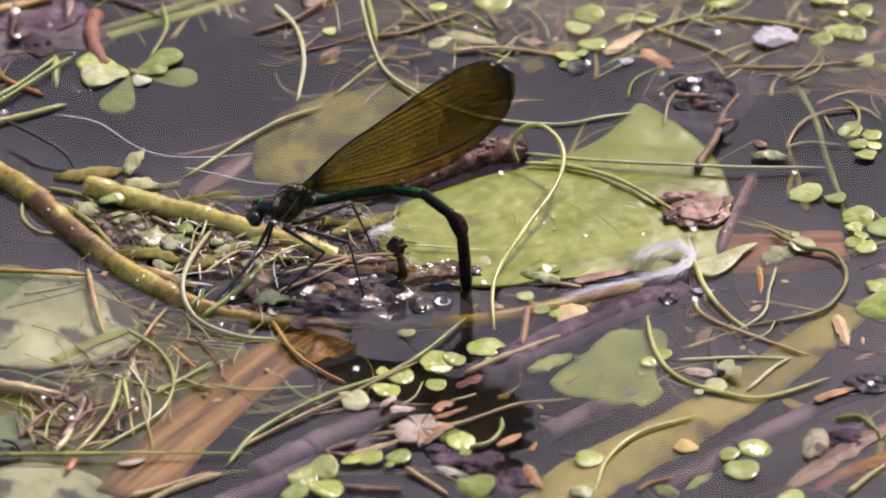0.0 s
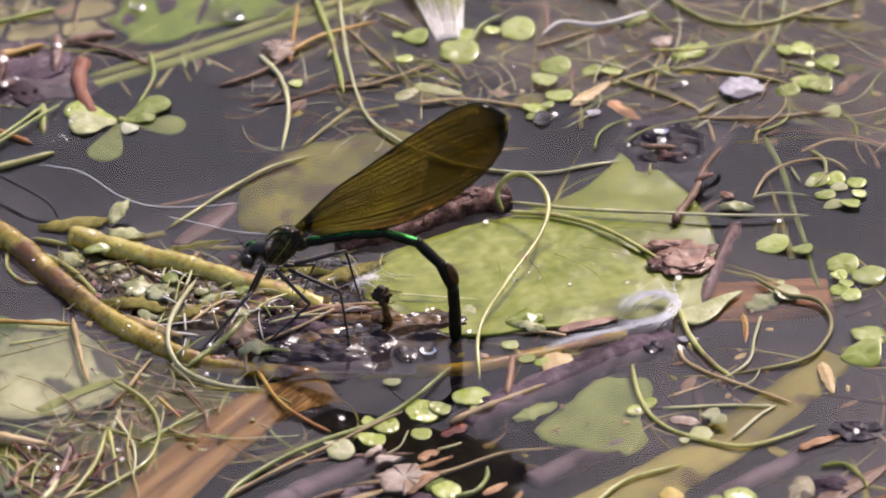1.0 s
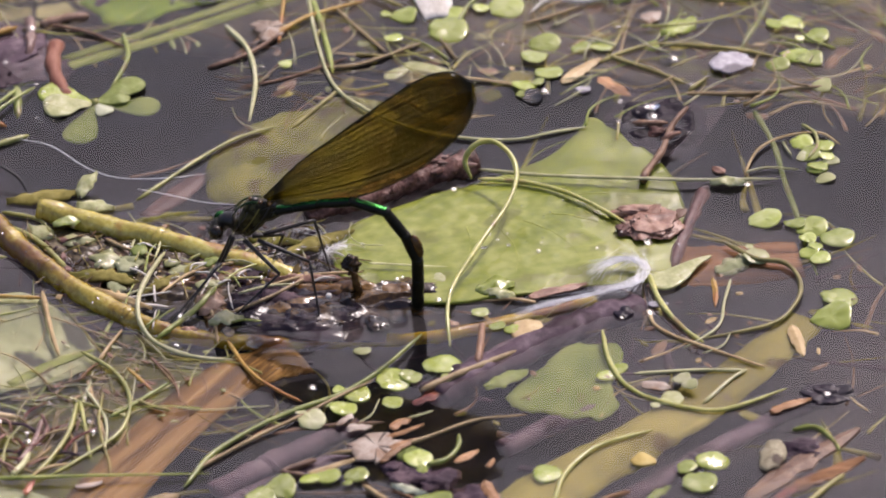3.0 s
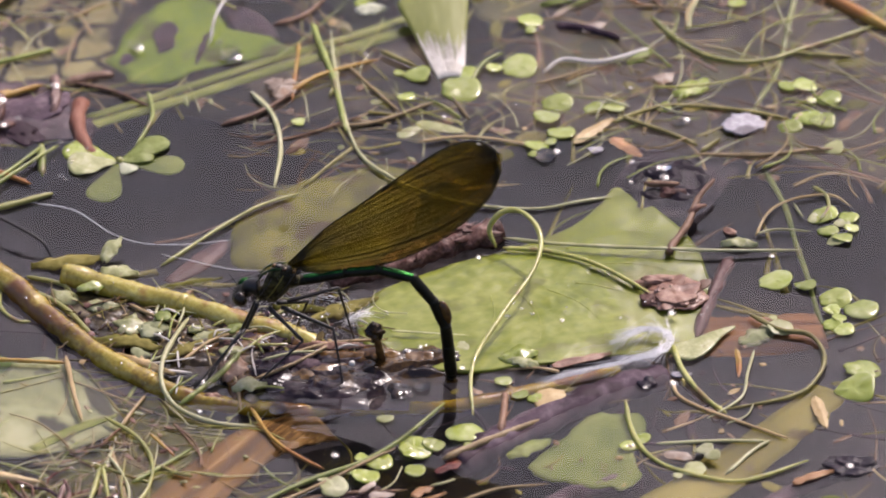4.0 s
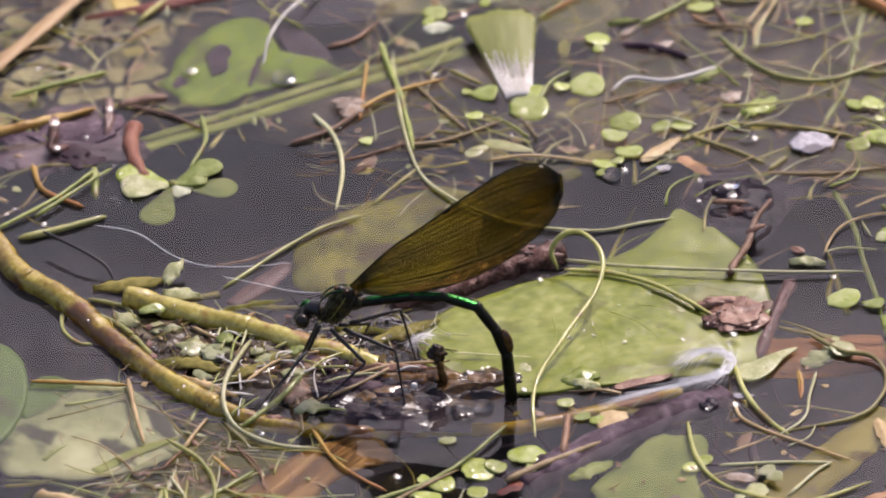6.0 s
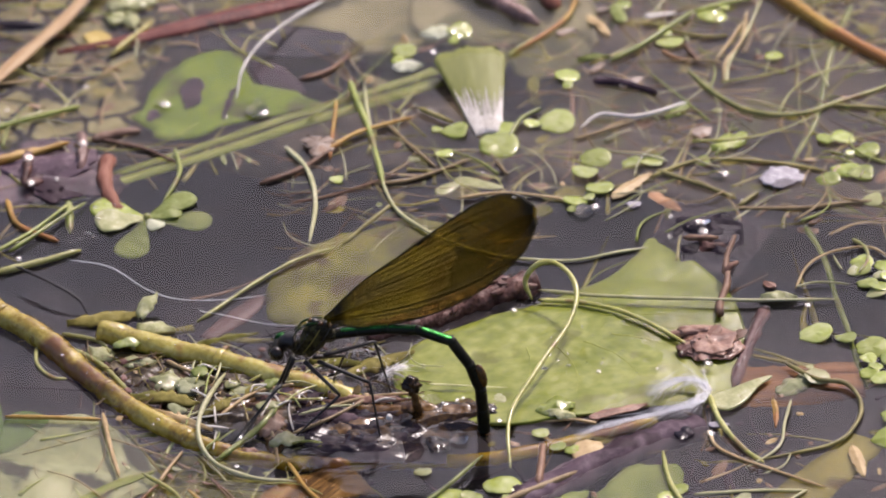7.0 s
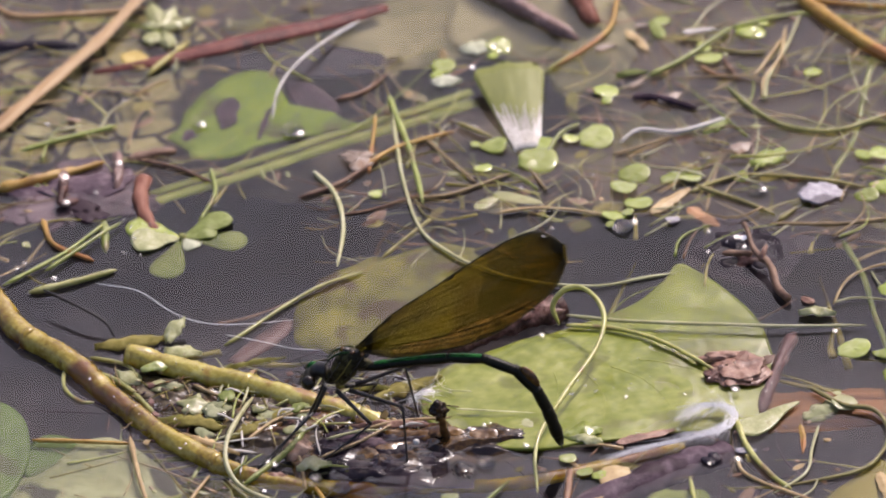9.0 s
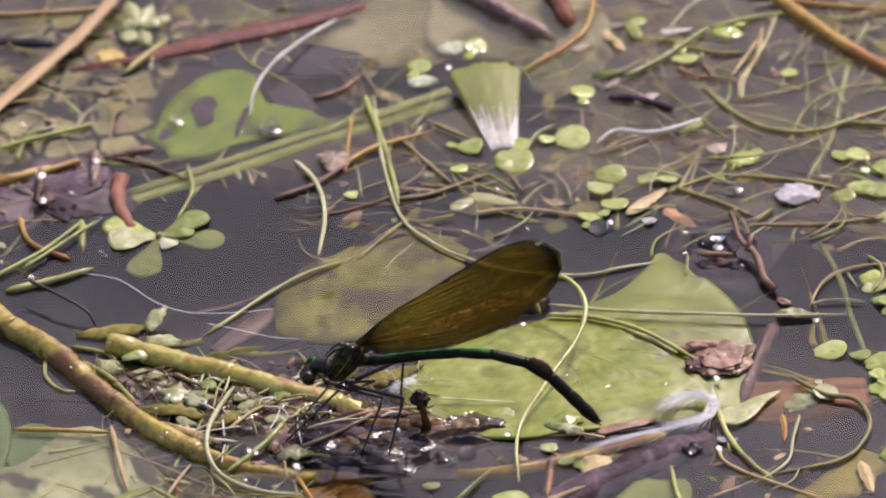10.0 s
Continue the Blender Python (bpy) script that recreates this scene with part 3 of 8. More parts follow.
def great_sheet(name, near, step, height, mat, label, category):
    ax = sheet_axis(near, step)
    n = len(ax)
    verts = [(x * MM, y * MM, height(x, y) * MM) for y in ax for x in ax]
    faces = [(j * n + i, j * n + i + 1, (j + 1) * n + i + 1, (j + 1) * n + i) for j in range(n - 1) for i in range(n - 1)]
    me = bpy.data.meshes.new(name)
    me.from_pydata(verts, [], faces)
    me.polygons.foreach_set("use_smooth", [True] * len(me.polygons))
    me.materials.append(mat)
    return tagged(new(name, me), label, category, kind="structure")


def swell(x, y):
    near = max(0.0, 1 - (x * x + y * y) / 135.0 ** 2)
    # Low slope added in front of the debris to shift the wing's reflection.
    u, v = x - 4.0, y + 44.0
    lift = (0.06 * u + 0.02 * v) * math.exp(-(u / 18.0) ** 2 - (v / 18.0) ** 2)
    return lift + near * (0.2 * noise.noise(Vector((x * 0.03, y * 0.07, 0.3))) + 0.12 * noise.noise(Vector((x * 0.08, y * 0.17, 4.0))) + 0.02 * noise.noise(Vector((x * 0.22, y * 0.34, 8.0))))


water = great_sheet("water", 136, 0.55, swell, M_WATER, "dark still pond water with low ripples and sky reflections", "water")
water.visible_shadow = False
bottom = great_sheet("ground", 140, 7.0, lambda x, y: -30 + 5 * noise.noise(Vector((x * 0.02, y * 0.02, 1))), M_BOTTOM, "dark muddy pond bottom under shallow water", "ground")
silt = great_sheet("silt_layer", 140, 7.0, lambda x, y: -1.3 + 0.3 * noise.noise(Vector((x * 0.05, y * 0.05, 7))), silt_material(), "see-through sheet that gives the pond water its silty haze", "water")


def rhizome(name, pts, r, end, mat, label, nodes, roots, seed):
    """A thick water plant stem: shaft, swollen joint rings, thin rootlets."""
    root = empty(name, (0, 0, 0), label, "rhizome")
    line = [q + Vector((noise.noise(q * 0.11), noise.noise(q * 0.11 + Vector((9, 0, 0))), 0)) * 0.3 for q in spline(pts, 10)]
    n, rr = len(line), random.Random(seed)
    bm = bmesh.new()
    add_tube(bm, line, lambda t: (r + (end - r) * t) * (1 + 0.035 * math.sin(t * 37) + 0.02 * math.sin(t * 91)), 18, 0.24, seed)
    part("shaft", bm, mat, root)
    for t in nodes:
        i = max(1, min(n - 2, int(t * n)))
        way = (line[i + 1] - line[i - 1]).normalized() * 0.55
        bm = bmesh.new()
        add_tube(bm, [line[i] + way * k for k in (-1, -0.5, 0, 0.5, 1)], lambda u, t=t: (r + (end - r) * t) * (1.0 + 0.07 * math.sin(u * math.pi)), 16, 0.13, t * 9)
        part("joint_ring", bm, mat, root)
        for _ in range(roots):
            q = line[i]
            d = Vector((rr.uniform(-3, 3), rr.uniform(-4, 1), 0))
            bm = bmesh.new()
            add_tube(bm, spline((q, q + d * 0.5 + Vector((0, 0, -0.4)), q + d + Vector((rr.uniform(-1, 1), 0, -0.9)))), taper(0.16, 0.05), 5)
            part("rootlet", bm, M_STEM_TAN, root)
    return root

# ---- large leaves ----
def lily_z(x, y, k):
    """The leaf lies on the water; its far lobe and its eastern rim dip just under it."""
    far = min(1.0, max(0.0, (y - 0.06 * x - 9.0) / 8.0)) + min(1.0, max(0.0, (x - 20.0) / 20.0))
    vein = 0.07 * abs(math.sin(9.0 * math.atan2(y - 10.0, x - 8.0))) ** 0.4
    return (0.25 + 0.42 * noise.noise(Vector((x * 0.06, y * 0.06, 3.0))) + 0.2 * noise.noise(Vector((x * 0.25, y * 0.25, 1.0))) + 0.09 * noise.noise(Vector((x * 0.8, y * 0.8, 2.0)))
            + vein - 0.95 * min(1.0, far) - 0.5 * max(0.0, k - 0.8) / 0.2 * (0.5 + noise.noise(Vector((x * 0.12, y * 0.12, 8.0)))))


def lily_leaf():
    edge = ((26.5, 27.0, 0), (32.4, 20.4, 0), (36.5, 13.5, 0), (38.3, 6.4, 0), (38.9, -0.8, 0), (37.9, -7.8, 0), (33.6, -13.9, 0), (23.0, -15.0, 0), (13.5, -17.2, 0), (4.0, -18.6, 0), (-4.6, -16.3, 0), (-9.9, -11.0, 0), (-10.7, -4.5, 0), (-7.6, 1.7, 0), (-1.2, 5.5, 0), (7.1, 9.4, 0), (18.4, 16.0, 0), (23.8, 22.5, 0))
    root = empty("lily_leaf", (0, 0, 0), "large yellow-green lily leaf lying flat on the water", "leaf")
    part("leaf_blade", add_sheet(bmesh.new(), edge, lily_z, 0.4, rings=44, per=12), M_LILY, root)
    foot = Vector((9.8, 8.6, 0))
    for tip in ((26.3, 23.5, 0), (33.6, 14.8, 0), (38.7, 3.3, 0), (36.3, -7.7, 0), (26.0, -12.2, 0), (15.1, -14.2, 0), (4.9, -15.6, 0)):
        end = Vector(tip)
        side = Vector((foot.y - end.y, end.x - foot.x, 0)) * 0.06
        line = [foot.lerp(end, 0.38 + 0.52 * i / 60) + side * math.sin(i / 60 * math.pi) for i in range(61)]
        bm = bmesh.new()
        add_tube(bm, [Vector((q.x, q.y, lily_z(q.x, q.y, 0) - 0.03)) for q in line], taper(0.12, 0.05), 6)
        part("leaf_vein", bm, M_LILYVEIN, root)


lily_leaf()
leaf_sheet("sunken_leaf", ((-17.5, 30.2, -2), (-7.0, 33.4, -2), (-1.4, 28.5, -2), (-3.2, 17.3, -2), (-11.4, 8.0, -2), (-24.1, 7.3, -2), (-28.9, 11.1, -2), (-28.0, 20.2, -2), (-24.0, 26.3, -2)),
           -0.6, M_SUNKEN, "dull olive leaf just under the water", wave=0.9, ragged=1.6)
leaf_sheet("holed_leaf", ((-47.8, 62.1, -1.5), (-44.0, 70.8, -1.5), (-38.6, 78.0, -1.5), (-32.4, 78.0, -1.5), (-30.0, 70.1, -1.5), (-23.4, 66.5, -1.5), (-20.1, 63.4, -1.5), (-26.7, 61.8, -1.5), (-34.9, 58.8, -1.5), (-42.2, 56.0, -1.5)),
           -0.8, M_FRESH, "bright green leaf with brown holes under the surface", wave=0.4, side="west", ragged=1.2)
leaf_sheet("rotten_patch", ((-30.8, 76.5, -2), (-25.9, 74.8, -2), (-22.6, 67.9, -2), (-28.3, 69.0, -2)), -2.2, M_PURPLE, "dark rotten leaf scrap beside the green leaf", wave=0.3, side="west")
# Added black sheet: it darkens the gap between the green and the red leaf.
leaf_sheet("black_leaf", ((-42.5, 81.1, -1.8), (-35.1, 84.5, -1.8), (-25.1, 85.6, -1.8), (-16.8, 83.2, -1.8), (-16.0, 78.7, -1.8), (-23.5, 77.2, -1.8), (-32.6, 78.8, -1.8)), -1.8, M_MUD, "black sheet for the dark gap behind the green leaf", wave=0.5, ragged=0.9, side="west")
leaf_sheet("leaf_hole_scar", ((-40.4, 64.7, -0.6), (-40.9, 67.7, -0.6), (-39.6, 71.4, -0.6), (-37.9, 71.6, -0.6), (-37.4, 69.0, -0.6), (-38.2, 64.6, -0.6), (-39.4, 63.6, -0.6)), -0.62, M_PURPLE, "dark eaten hole in the green leaf", wave=0.05, grain=0.03, thick=0.06, side="west", ragged=0.7)
leaf_sheet("leaf_hole_scar", ((-46.1, 61.1, -0.6), (-45.6, 63.4, -0.6), (-43.9, 63.4, -0.6), (-43.5, 61.8, -0.6), (-44.7, 60.7, -0.6)), -0.62, M_PURPLE, "small dark eaten hole in the green leaf", wave=0.05, grain=0.03, thick=0.06, side="west", ragged=0.7)
leaf_sheet("leaf_hole_scar", ((-34.9, 61.2, -0.6), (-34.0, 66.5, -0.6), (-32.4, 70.2, -0.6), (-33.2, 66.0, -0.6), (-34.3, 60.9, -0.6)), -0.62, M_PURPLE, "dark eaten notch at the green leaf's edge", wave=0.05, grain=0.03, thick=0.06, side="west", ragged=0.3)
leaf_sheet("pale_sunken_leaf", ((-26.5, 88.1, -4), (-19.9, 95.3, -4), (-6.4, 103.1, -4), (7.9, 106.2, -4), (15.3, 102.0, -4), (13.4, 89.9, -4), (9.9, 81.0, -4), (-3.4, 80.2, -4), (-16.6, 79.3, -4)),
           -2.5, M_BEIGELEAF, "large pale brownish-green leaf sunk under the water", wave=0.9, ragged=0.4, side="east")
leaf_sheet("pale_sunken_leaf", ((-58.9, -13.0, -0.8), (-54.4, -12.0, -0.8), (-49.6, -16.2, -0.8), (-45.4, -23.1, -0.8), (-42.9, -28.8, -0.8), (-46.6, -31.9, -0.8), (-51.6, -34.4, -0.8), (-58.6, -36.2, -0.8), (-63.3, -35.0, -0.8), (-68.8, -33.3, -0.8), (-69.9, -22.5, -0.8), (-63.6, -20.0, -0.8)),
           -0.8, M_GREYLEAF, "pale mottled leaf under the water with dark scars", wave=0.5, ragged=0.5)
leaf_sheet("dark_leaf", ((-66.8, -17.6, -2), (-63.8, -10.9, -2), (-58.6, -12.9, -2), (-58.9, -18.0, -2), (-63.6, -23.2, -2)), -0.9, M_DEEPGREEN, "dark green leaf edge under the water", wave=0.3)
leaf_sheet("dark_leaf", ((-74.3, -4.6, -1), (-70.3, -2.7, -1), (-66.3, -7.7, -1), (-65.7, -17.3, -1), (-69.0, -26.6, -1), (-74.5, -26.3, -1)), -0.5, M_DEEPGREEN, "dark green rounded leaf at the water's edge", wave=0.3)
leaf_sheet("heart_leaf", ((12.2, -41.1, -0.7), (14.8, -37.4, -0.7), (17.9, -33.7, -0.7), (21.3, -28.9, -0.7), (24.9, -28.6, -0.7), (28.4, -29.2, -0.7), (28.5, -32.9, -0.7), (27.2, -36.7, -0.7), (27.3, -40.8, -0.7), (27.8, -44.3, -0.7), (25.5, -46.8, -0.7), (23.5, -45.9, -0.7), (20.8, -46.2, -0.7), (17.6, -44.6, -0.7), (14.6, -44.1, -0.7)),
           -0.7, M_MUTED, "muted green notched leaf under the water", wave=0.3, ragged=0.45)
leaf_sheet("leaf_litter_bed", ((-74.8, 85.6, -5), (-65.0, 94.2, -5), (-50.9, 96.5, -5), (-42.5, 90.0, -5), (-44.9, 73.7, -5), (-48.9, 60.6, -5), (-61.9, 53.9, -5), (-74.2, 54.5, -5)), -2.4, M_NET, "netted rotting leaf in shallow water", wave=1.2, grain=0.4, ragged=0.8, side="west")
leaf_sheet("leaf_litter_bed", ((-58.9, -27.3, -6), (-41.7, -19.6, -6), (-30.7, -25.3, -6), (-30.5, -41.3, -6), (-42.7, -61.9, -6), (-65.6, -67.7, -6), (-67.9, -40.3, -6)), -6.0, M_SUNKEN, "dull rotting leaf deep under tangled stems", wave=1.0, grain=0.3, ragged=0.8)
blade("sunken_reed", ((6.3, -80.1, -0.5), (15.7, -64.9, -0.5), (28.3, -53.6, -0.5), (39.4, -43.3, -0.5), (49.1, -31.6, -0.5), (54.8, -24.3, -0.5)), lambda t: 11.0 - 5.5 * t, M_OLIVE, "broad olive-yellow blade under the water", ridge=0.5)
blade("brown_reed", ((-45.4, -66.4, -0.35), (-36.1, -48.7, -0.35), (-26.8, -36.0, -0.35), (-20.5, -31.3, -0.35), (-15.4, -28.6, -2.5)), lambda t: 9.5 - 2.5 * t, M_REED, "broad brown dead reed leaf with lengthwise grain", ridge=0.35, thick=0.5)
blade("rotting_board", ((37.5, -10.5, -0.8), (45.3, -10.5, -0.8), (54.4, -9.4, -0.8)), 9.5, M_BOARD, "flat brown rotting stalk under the water", ridge=0.3, tip=0.9)
blade("floating_grass", ((-57.5, 41.4, -0.6), (-47.5, 46.6, -0.6), (-35.3, 52.5, -0.6), (-23.0, 59.2, -0.5), (-13.1, 63.8, -0.5), (-3.0, 69.0, -0.6)), lambda t: 1.9 + 0.3 * t, M_MUTEDSTEM, "long pale green grass blade lying in the water", ridge=0.5, side="west")
blade("floating_grass", ((-50.5, 47.6, -0.9), (-35.9, 55.2, -0.9), (-23.6, 61.9, -0.8), (-13.7, 66.5, -0.8), (-3.6, 72.0, -0.9)), lambda t: 1.4 + 0.5 * t, M_MUTEDSTEM, "long dull green grass blade lying in the water", ridge=0.5, side="west")
blade("red_leaf", ((-58.9, 79.3, 0), (-48.1, 82.1, 0.3), (-36.6, 86.0, 0.6), (-24.9, 90.1, 0.5), (-15.8, 94.3, 0.2)), lambda t: 0.8 + 4.2 * t * (1.15 - t) * 2, M_RED, "long red-brown dead leaf on the water", ridge=0.6, side="west")

# ---- thick stems ----
rhizome("rhizome", ((-72.2, 23.6, 0.4), (-67.5, 13.6, 0.5), (-61.5, 6.9, 0.6), (-56.3, -0.3, 0.6), (-50.3, -8.8, 0.5), (-43.2, -16.5, 0.2), (-36.1, -21.7, -0.4), (-28.3, -24.5, -1.2), (-18.1, -25.2, -2), (-11.9, -21.8, -6.5), (-6.0, -22.3, -6), (3.1, -24.6, -2.2), (13.4, -21.5, -2.2), (25.3, -16.8, -2.2)),
        1.85, 1.2, M_BIGSTEM, "thick yellow and rust mottled water plant stem", (0.1, 0.17, 0.3, 0.42), 2, 3.0)
rhizome("cut_rhizome", ((-52.1, 6.3, 0.8), (-46.4, 3.8, 0.7), (-38.4, 0, 0.6), (-30.5, -3.8, 0.4), (-22.6, -7.2, 0.1), (-17.6, -9.4, -0.9), (-15.0, -10.8, -3.0)), 1.65, 1.5, M_PALESTEM, "pale yellow cut stem floating on debris", (0.02, 0.4, 0.75), 1, 5.0)
def bark_stick(way, r0, r1):
    root = empty("wet_stick", way[0], "dark wet stick with rough flaking bark on the lily leaf", "stick")
    line = [Vector(q) - Vector(way[0]) for q in spline(way, 26)]
    r = random.Random(51)
    bm = bmesh.new()
    add_tube(bm, line, lambda t: r0 + (r1 - r0) * t, 26, 0.3, 4.0)
    for v in bm.verts:
        q = v.co / MM
        v.co += Vector((0.3, 0.4, 1)) * 0.42 * MM * (noise.noise(q * Vector((0.7, 1.6, 1.6)).x) + 0.6 * noise.noise(q * 2.1 + Vector((5, 0, 0))) + 0.4 * noise.noise(q * 4.3))
    part("shaft", bm, M_BARK, root)
    for k in range(26):
        i = r.randint(4, len(line) - 3)
        rad = r0 + (r1 - r0) * i / len(line)
        way_to = (line[i + 1] - line[i]).normalized()
        a = r.uniform(-1.3, 1.3)
        side = Vector((-way_to.y, way_to.x, 0))
        at = line[i] + side * math.sin(a) * rad + Vector((0, 0, math.cos(a) * rad))
        bm = bmesh.new()
        bmesh.ops.create_icosphere(bm, subdivisions=2, radius=1.0)
        m = Matrix.Translation(at * MM) @ way_to.to_track_quat("X", "Z").to_matrix().to_4x4() @ Euler((-a, r.uniform(-0.3, 0.3), r.uniform(-0.4, 0.4))).to_matrix().to_4x4()
        size = (r.uniform(0.5, 1.8), r.uniform(0.25, 0.6), r.uniform(0.12, 0.3))
        for v in bm.verts:
            v.co = m @ (Vector((v.co.x * size[0], v.co.y * size[1], v.co.z * size[2])) * (1 + 0.4 * noise.noise(v.co * 1.7 + Vector((k, 0, 0)))) * MM)
        part("bark_flake", bm, M_BARKLIGHT if k % 3 == 0 else M_BARK, root)


bark_stick(((-14.6, 4.1, 0.3), (-6.5, 6.8, 0.5), (1.5, 11.4, 0.6), (9.6, 15.3, 0.5)), 1.4, 2.0)
rhizome("sunken_rhizome", ((2.6, -38.6, -2.4), (7.4, -34.6, -2.2), (12.3, -30.7, -2.1), (22.7, -23.4, -2.0), (31.9, -18.9, -2.2)), 3.0, 2.6, M_RHIZOME, "thick purple-brown sunken stem", (), 1, 6.0)
rhizome("sunken_rhizome", ((-27.7, -58.9, -3), (-19.5, -52.6, -2.4), (-11.4, -46.5, -2.4), (-8.0, -44.0, -3.2)), 2.0, 1.6, M_RHIZOME, "thick purple-brown sunken stem", (0.3, 0.7), 1, 9.0)
rhizome("sunken_rhizome", ((26.8, -65.3, -2.2), (37.9, -55.6, -2.2), (46.7, -48.4, -2), (57.1, -41.7, -2)), 1.7, 1.4, M_RHIZOME, "purple-brown sunken water plant stem", (0.35, 0.7), 1, 7.0)
rhizome("sunken_rhizome", ((-33.4, -67.3, -2.5), (-22.7, -60.1, -2.2), (-13.4, -54.0, -2), (-7.2, -50.2, -2)), 1.6, 1.2, M_RHIZOME, "purple-brown sunken water plant stem", (0.3, 0.75), 1, 8.0)
stem("purple_stick", ((42.0, 8.7, -0.7), (38.9, -1.1, -0.6), (36.4, -10.8, -0.8)), 0.95, M_REDWOOD, "purple-brown stick across the leaf edge", "stick", sides=12, rough=0.7)
stem("orange_reed", ((41.9, 97.4, 0.5), (48.2, 86.3, 0.6), (54.5, 78.4, 0.6), (60.8, 71.5, 0.5), (68.6, 63.8, 0.4)), 1.15, M_STEM_ORANGE, "thick orange-brown stem at the water surface", side="east", sides=12)
stem("straw", ((-74.2, 62.1, 0.6), (-64.6, 75.8, 1), (-57.3, 86.9, 1.4), (-49.1, 102.3, 2)), 1.25, M_STRAP, "broad flat tan straw lying over the litter", "straw", side="west", sides=12, flat=0.35)
stem("brown_stick", ((-4.6, 101.5, 0.2), (2.7, 92.7, 0.3), (11.6, 83.4, 0)), 1.6, M_BARKLIGHT, "thick brown stick among the floating weeds", "stick", side="east", sides=12, rough=0.35)
stem("red_stalk", ((-51.0, 52.0, -0.6), (-51.7, 45.9, 0.1), (-50.6, 40.2, -0.1), (-49.0, 37.1, -0.6)), 1.25, M_REDSTALK, "short curved red-brown stalk in the water", side="west", sides=12, rough=0.2)

# ---- thin stems near the damselfly ----
stem("tendril", ((8.9, 11.0, 0.6), (8.0, 12.3, 3), (9.7, 12.6, 5.5), (12.2, 11.4, 6.5), (14.5, 8.3, 6), (15.1, 4.5, 5), (13.6, -1.2, 4), (9.5, -8.9, 3), (6.2, -15.2, 1.8), (4.9, -21.8, 0.8), (5.0, -28.3, -0.6)), 0.4, M_STEM, "curled yellow-green stem looping above the leaf", sides=10, rough=0.08)
stem("weed_strand", ((9.9, 10.9, 0.6), (17.4, 9.1, 0.8), (24.5, 4.7, 0.8), (30.6, -1.3, 0.5)), 0.36, M_STEM, "thin yellow-green stem on the lily leaf")
stem("weed_strand", ((10.0, 12.9, 0.9), (18.3, 10.8, 1.1), (29.4, 9.4, 1.1), (41.3, 8.6, 0.9), (52.1, 8.8, 0.5)), 0.28, M_PALESTRAND, "thin pale stem across the lily leaf")
stem("weed_strand", ((-14.0, 67.8, 0.4), (-13.7, 57.4, 0.4), (-12.3, 44.9, 0.4), (-10.1, 35.4, 0.4), (-6.2, 29.7, 0.5), (-1.4, 25.6, 0.5), (5.0, 22.1, 0.5), (14.5, 20.6, 0.4), (21.0, 22.4, 0.3), (25.6, 24.0, 0)), 0.29, M_PALESTRAND, "long thin yellow stem floating behind the damselfly")
stem("curled_tendril", ((-34.4, -5.6, 1.2), (-36.6, -12.5, 2.2), (-38.1, -18.5, 2.2), (-37.7, -23.4, 1.6), (-35.3, -27.2, 0.8), (-30.6, -29.9, 0.4), (-24.5, -30.3, 0)), 0.38, M_PALESTRAND, "pale curled stem standing over the debris", sides=10)
stem("weed_strand", ((-27.3, -14.8, 1.5), (-30.5, -19.7, 1), (-35.7, -25.2, 0.4)), 0.5, M_STEM_GREEN, "short green stem pointing to the water")
stem("weed_strand", ((-38.4, 9.0, 0.1), (-30.4, 17.5, 0.4), (-24.8, 22.6, 0.5), (-18.7, 26.1, 0.3)), 0.3, M_STEM, "pale yellow stem in open water")
stem("jointed_weed", ((-25.6, 52.1, 0.4), (-22.6, 45.8, 0.6), (-21.5, 37.3, 0.5), (-22.3, 28.0, 0)), 0.4, M_PALESTRAND, "whitish jointed stem bending in the water")
stem("root_thread", ((-56.9, 25.2, 0.3), (-50.5, 22.7, 0.3), (-45.2, 16.7, 0.3), (-40.8, 14.3, 0.3), (-34.4, 14.1, 0.3), (-28.4, 14.8, 0.3)), 0.055, M_FLUFF, "fine white root thread on the water", "root", sides=5)
stem("root_thread", ((-38.4, 11.4, 0.4), (-33.6, 9.5, 0.4), (-28.9, 7.4, 0.4), (-24.5, 6.8, 0.3)), 0.045, M_FLUFF, "fine white root thread on the water", "root", sides=5)
stem("black_stalk", ((-64.0, 20.6, 2.5), (-59.1, 16.6, 2.5), (-55.3, 13.8, 1.6), (-53.9, 12.1, 0)), 0.26, M_LEG, "thin black stalk bending into the water", sides=6)
stem("weed_strand", ((-67.3, 22.3, 0.3), (-60.9, 24.6, 0.4), (-54.9, 27.5, 0.3)), 0.55, M_STEM, "pale stem in open water", side="west")
stem("thin_grass", ((-65.0, 27.4, 0.6), (-58.6, 34.3, 0.8), (-54.2, 39.3, 0.6)), 0.3, M_STEM_GREEN, "thin green grass blade", "grass", side="west")
stem("weed_strand", ((32.9, -12.9, 0.6), (34.5, -20.4, 0.6), (37.2, -26.2, 0.4), (40.1, -29.6, 0)), 0.45, M_STEM, "yellow-green stem in the water")
stem("weed_strand", ((43.9, -6.3, 0.5), (48.1, -10.4, 0.5), (52.2, -12.1, 0.6), (54.1, -17.0, 0.6), (52.8, -22.3, 0.5), (49.3, -26.4, 0.4), (39.8, -28.9, 0.2)), 0.36, M_STEM_FAR, "curved olive stem in the water")
stem("weed_strand", ((44.4, -15.8, 0.8), (43.4, -20.5, 0.6), (42.3, -26.2, 0.4), (37.4, -30.9, 0.1)), 0.24, M_PALESTRAND, "thin tan forked stem")
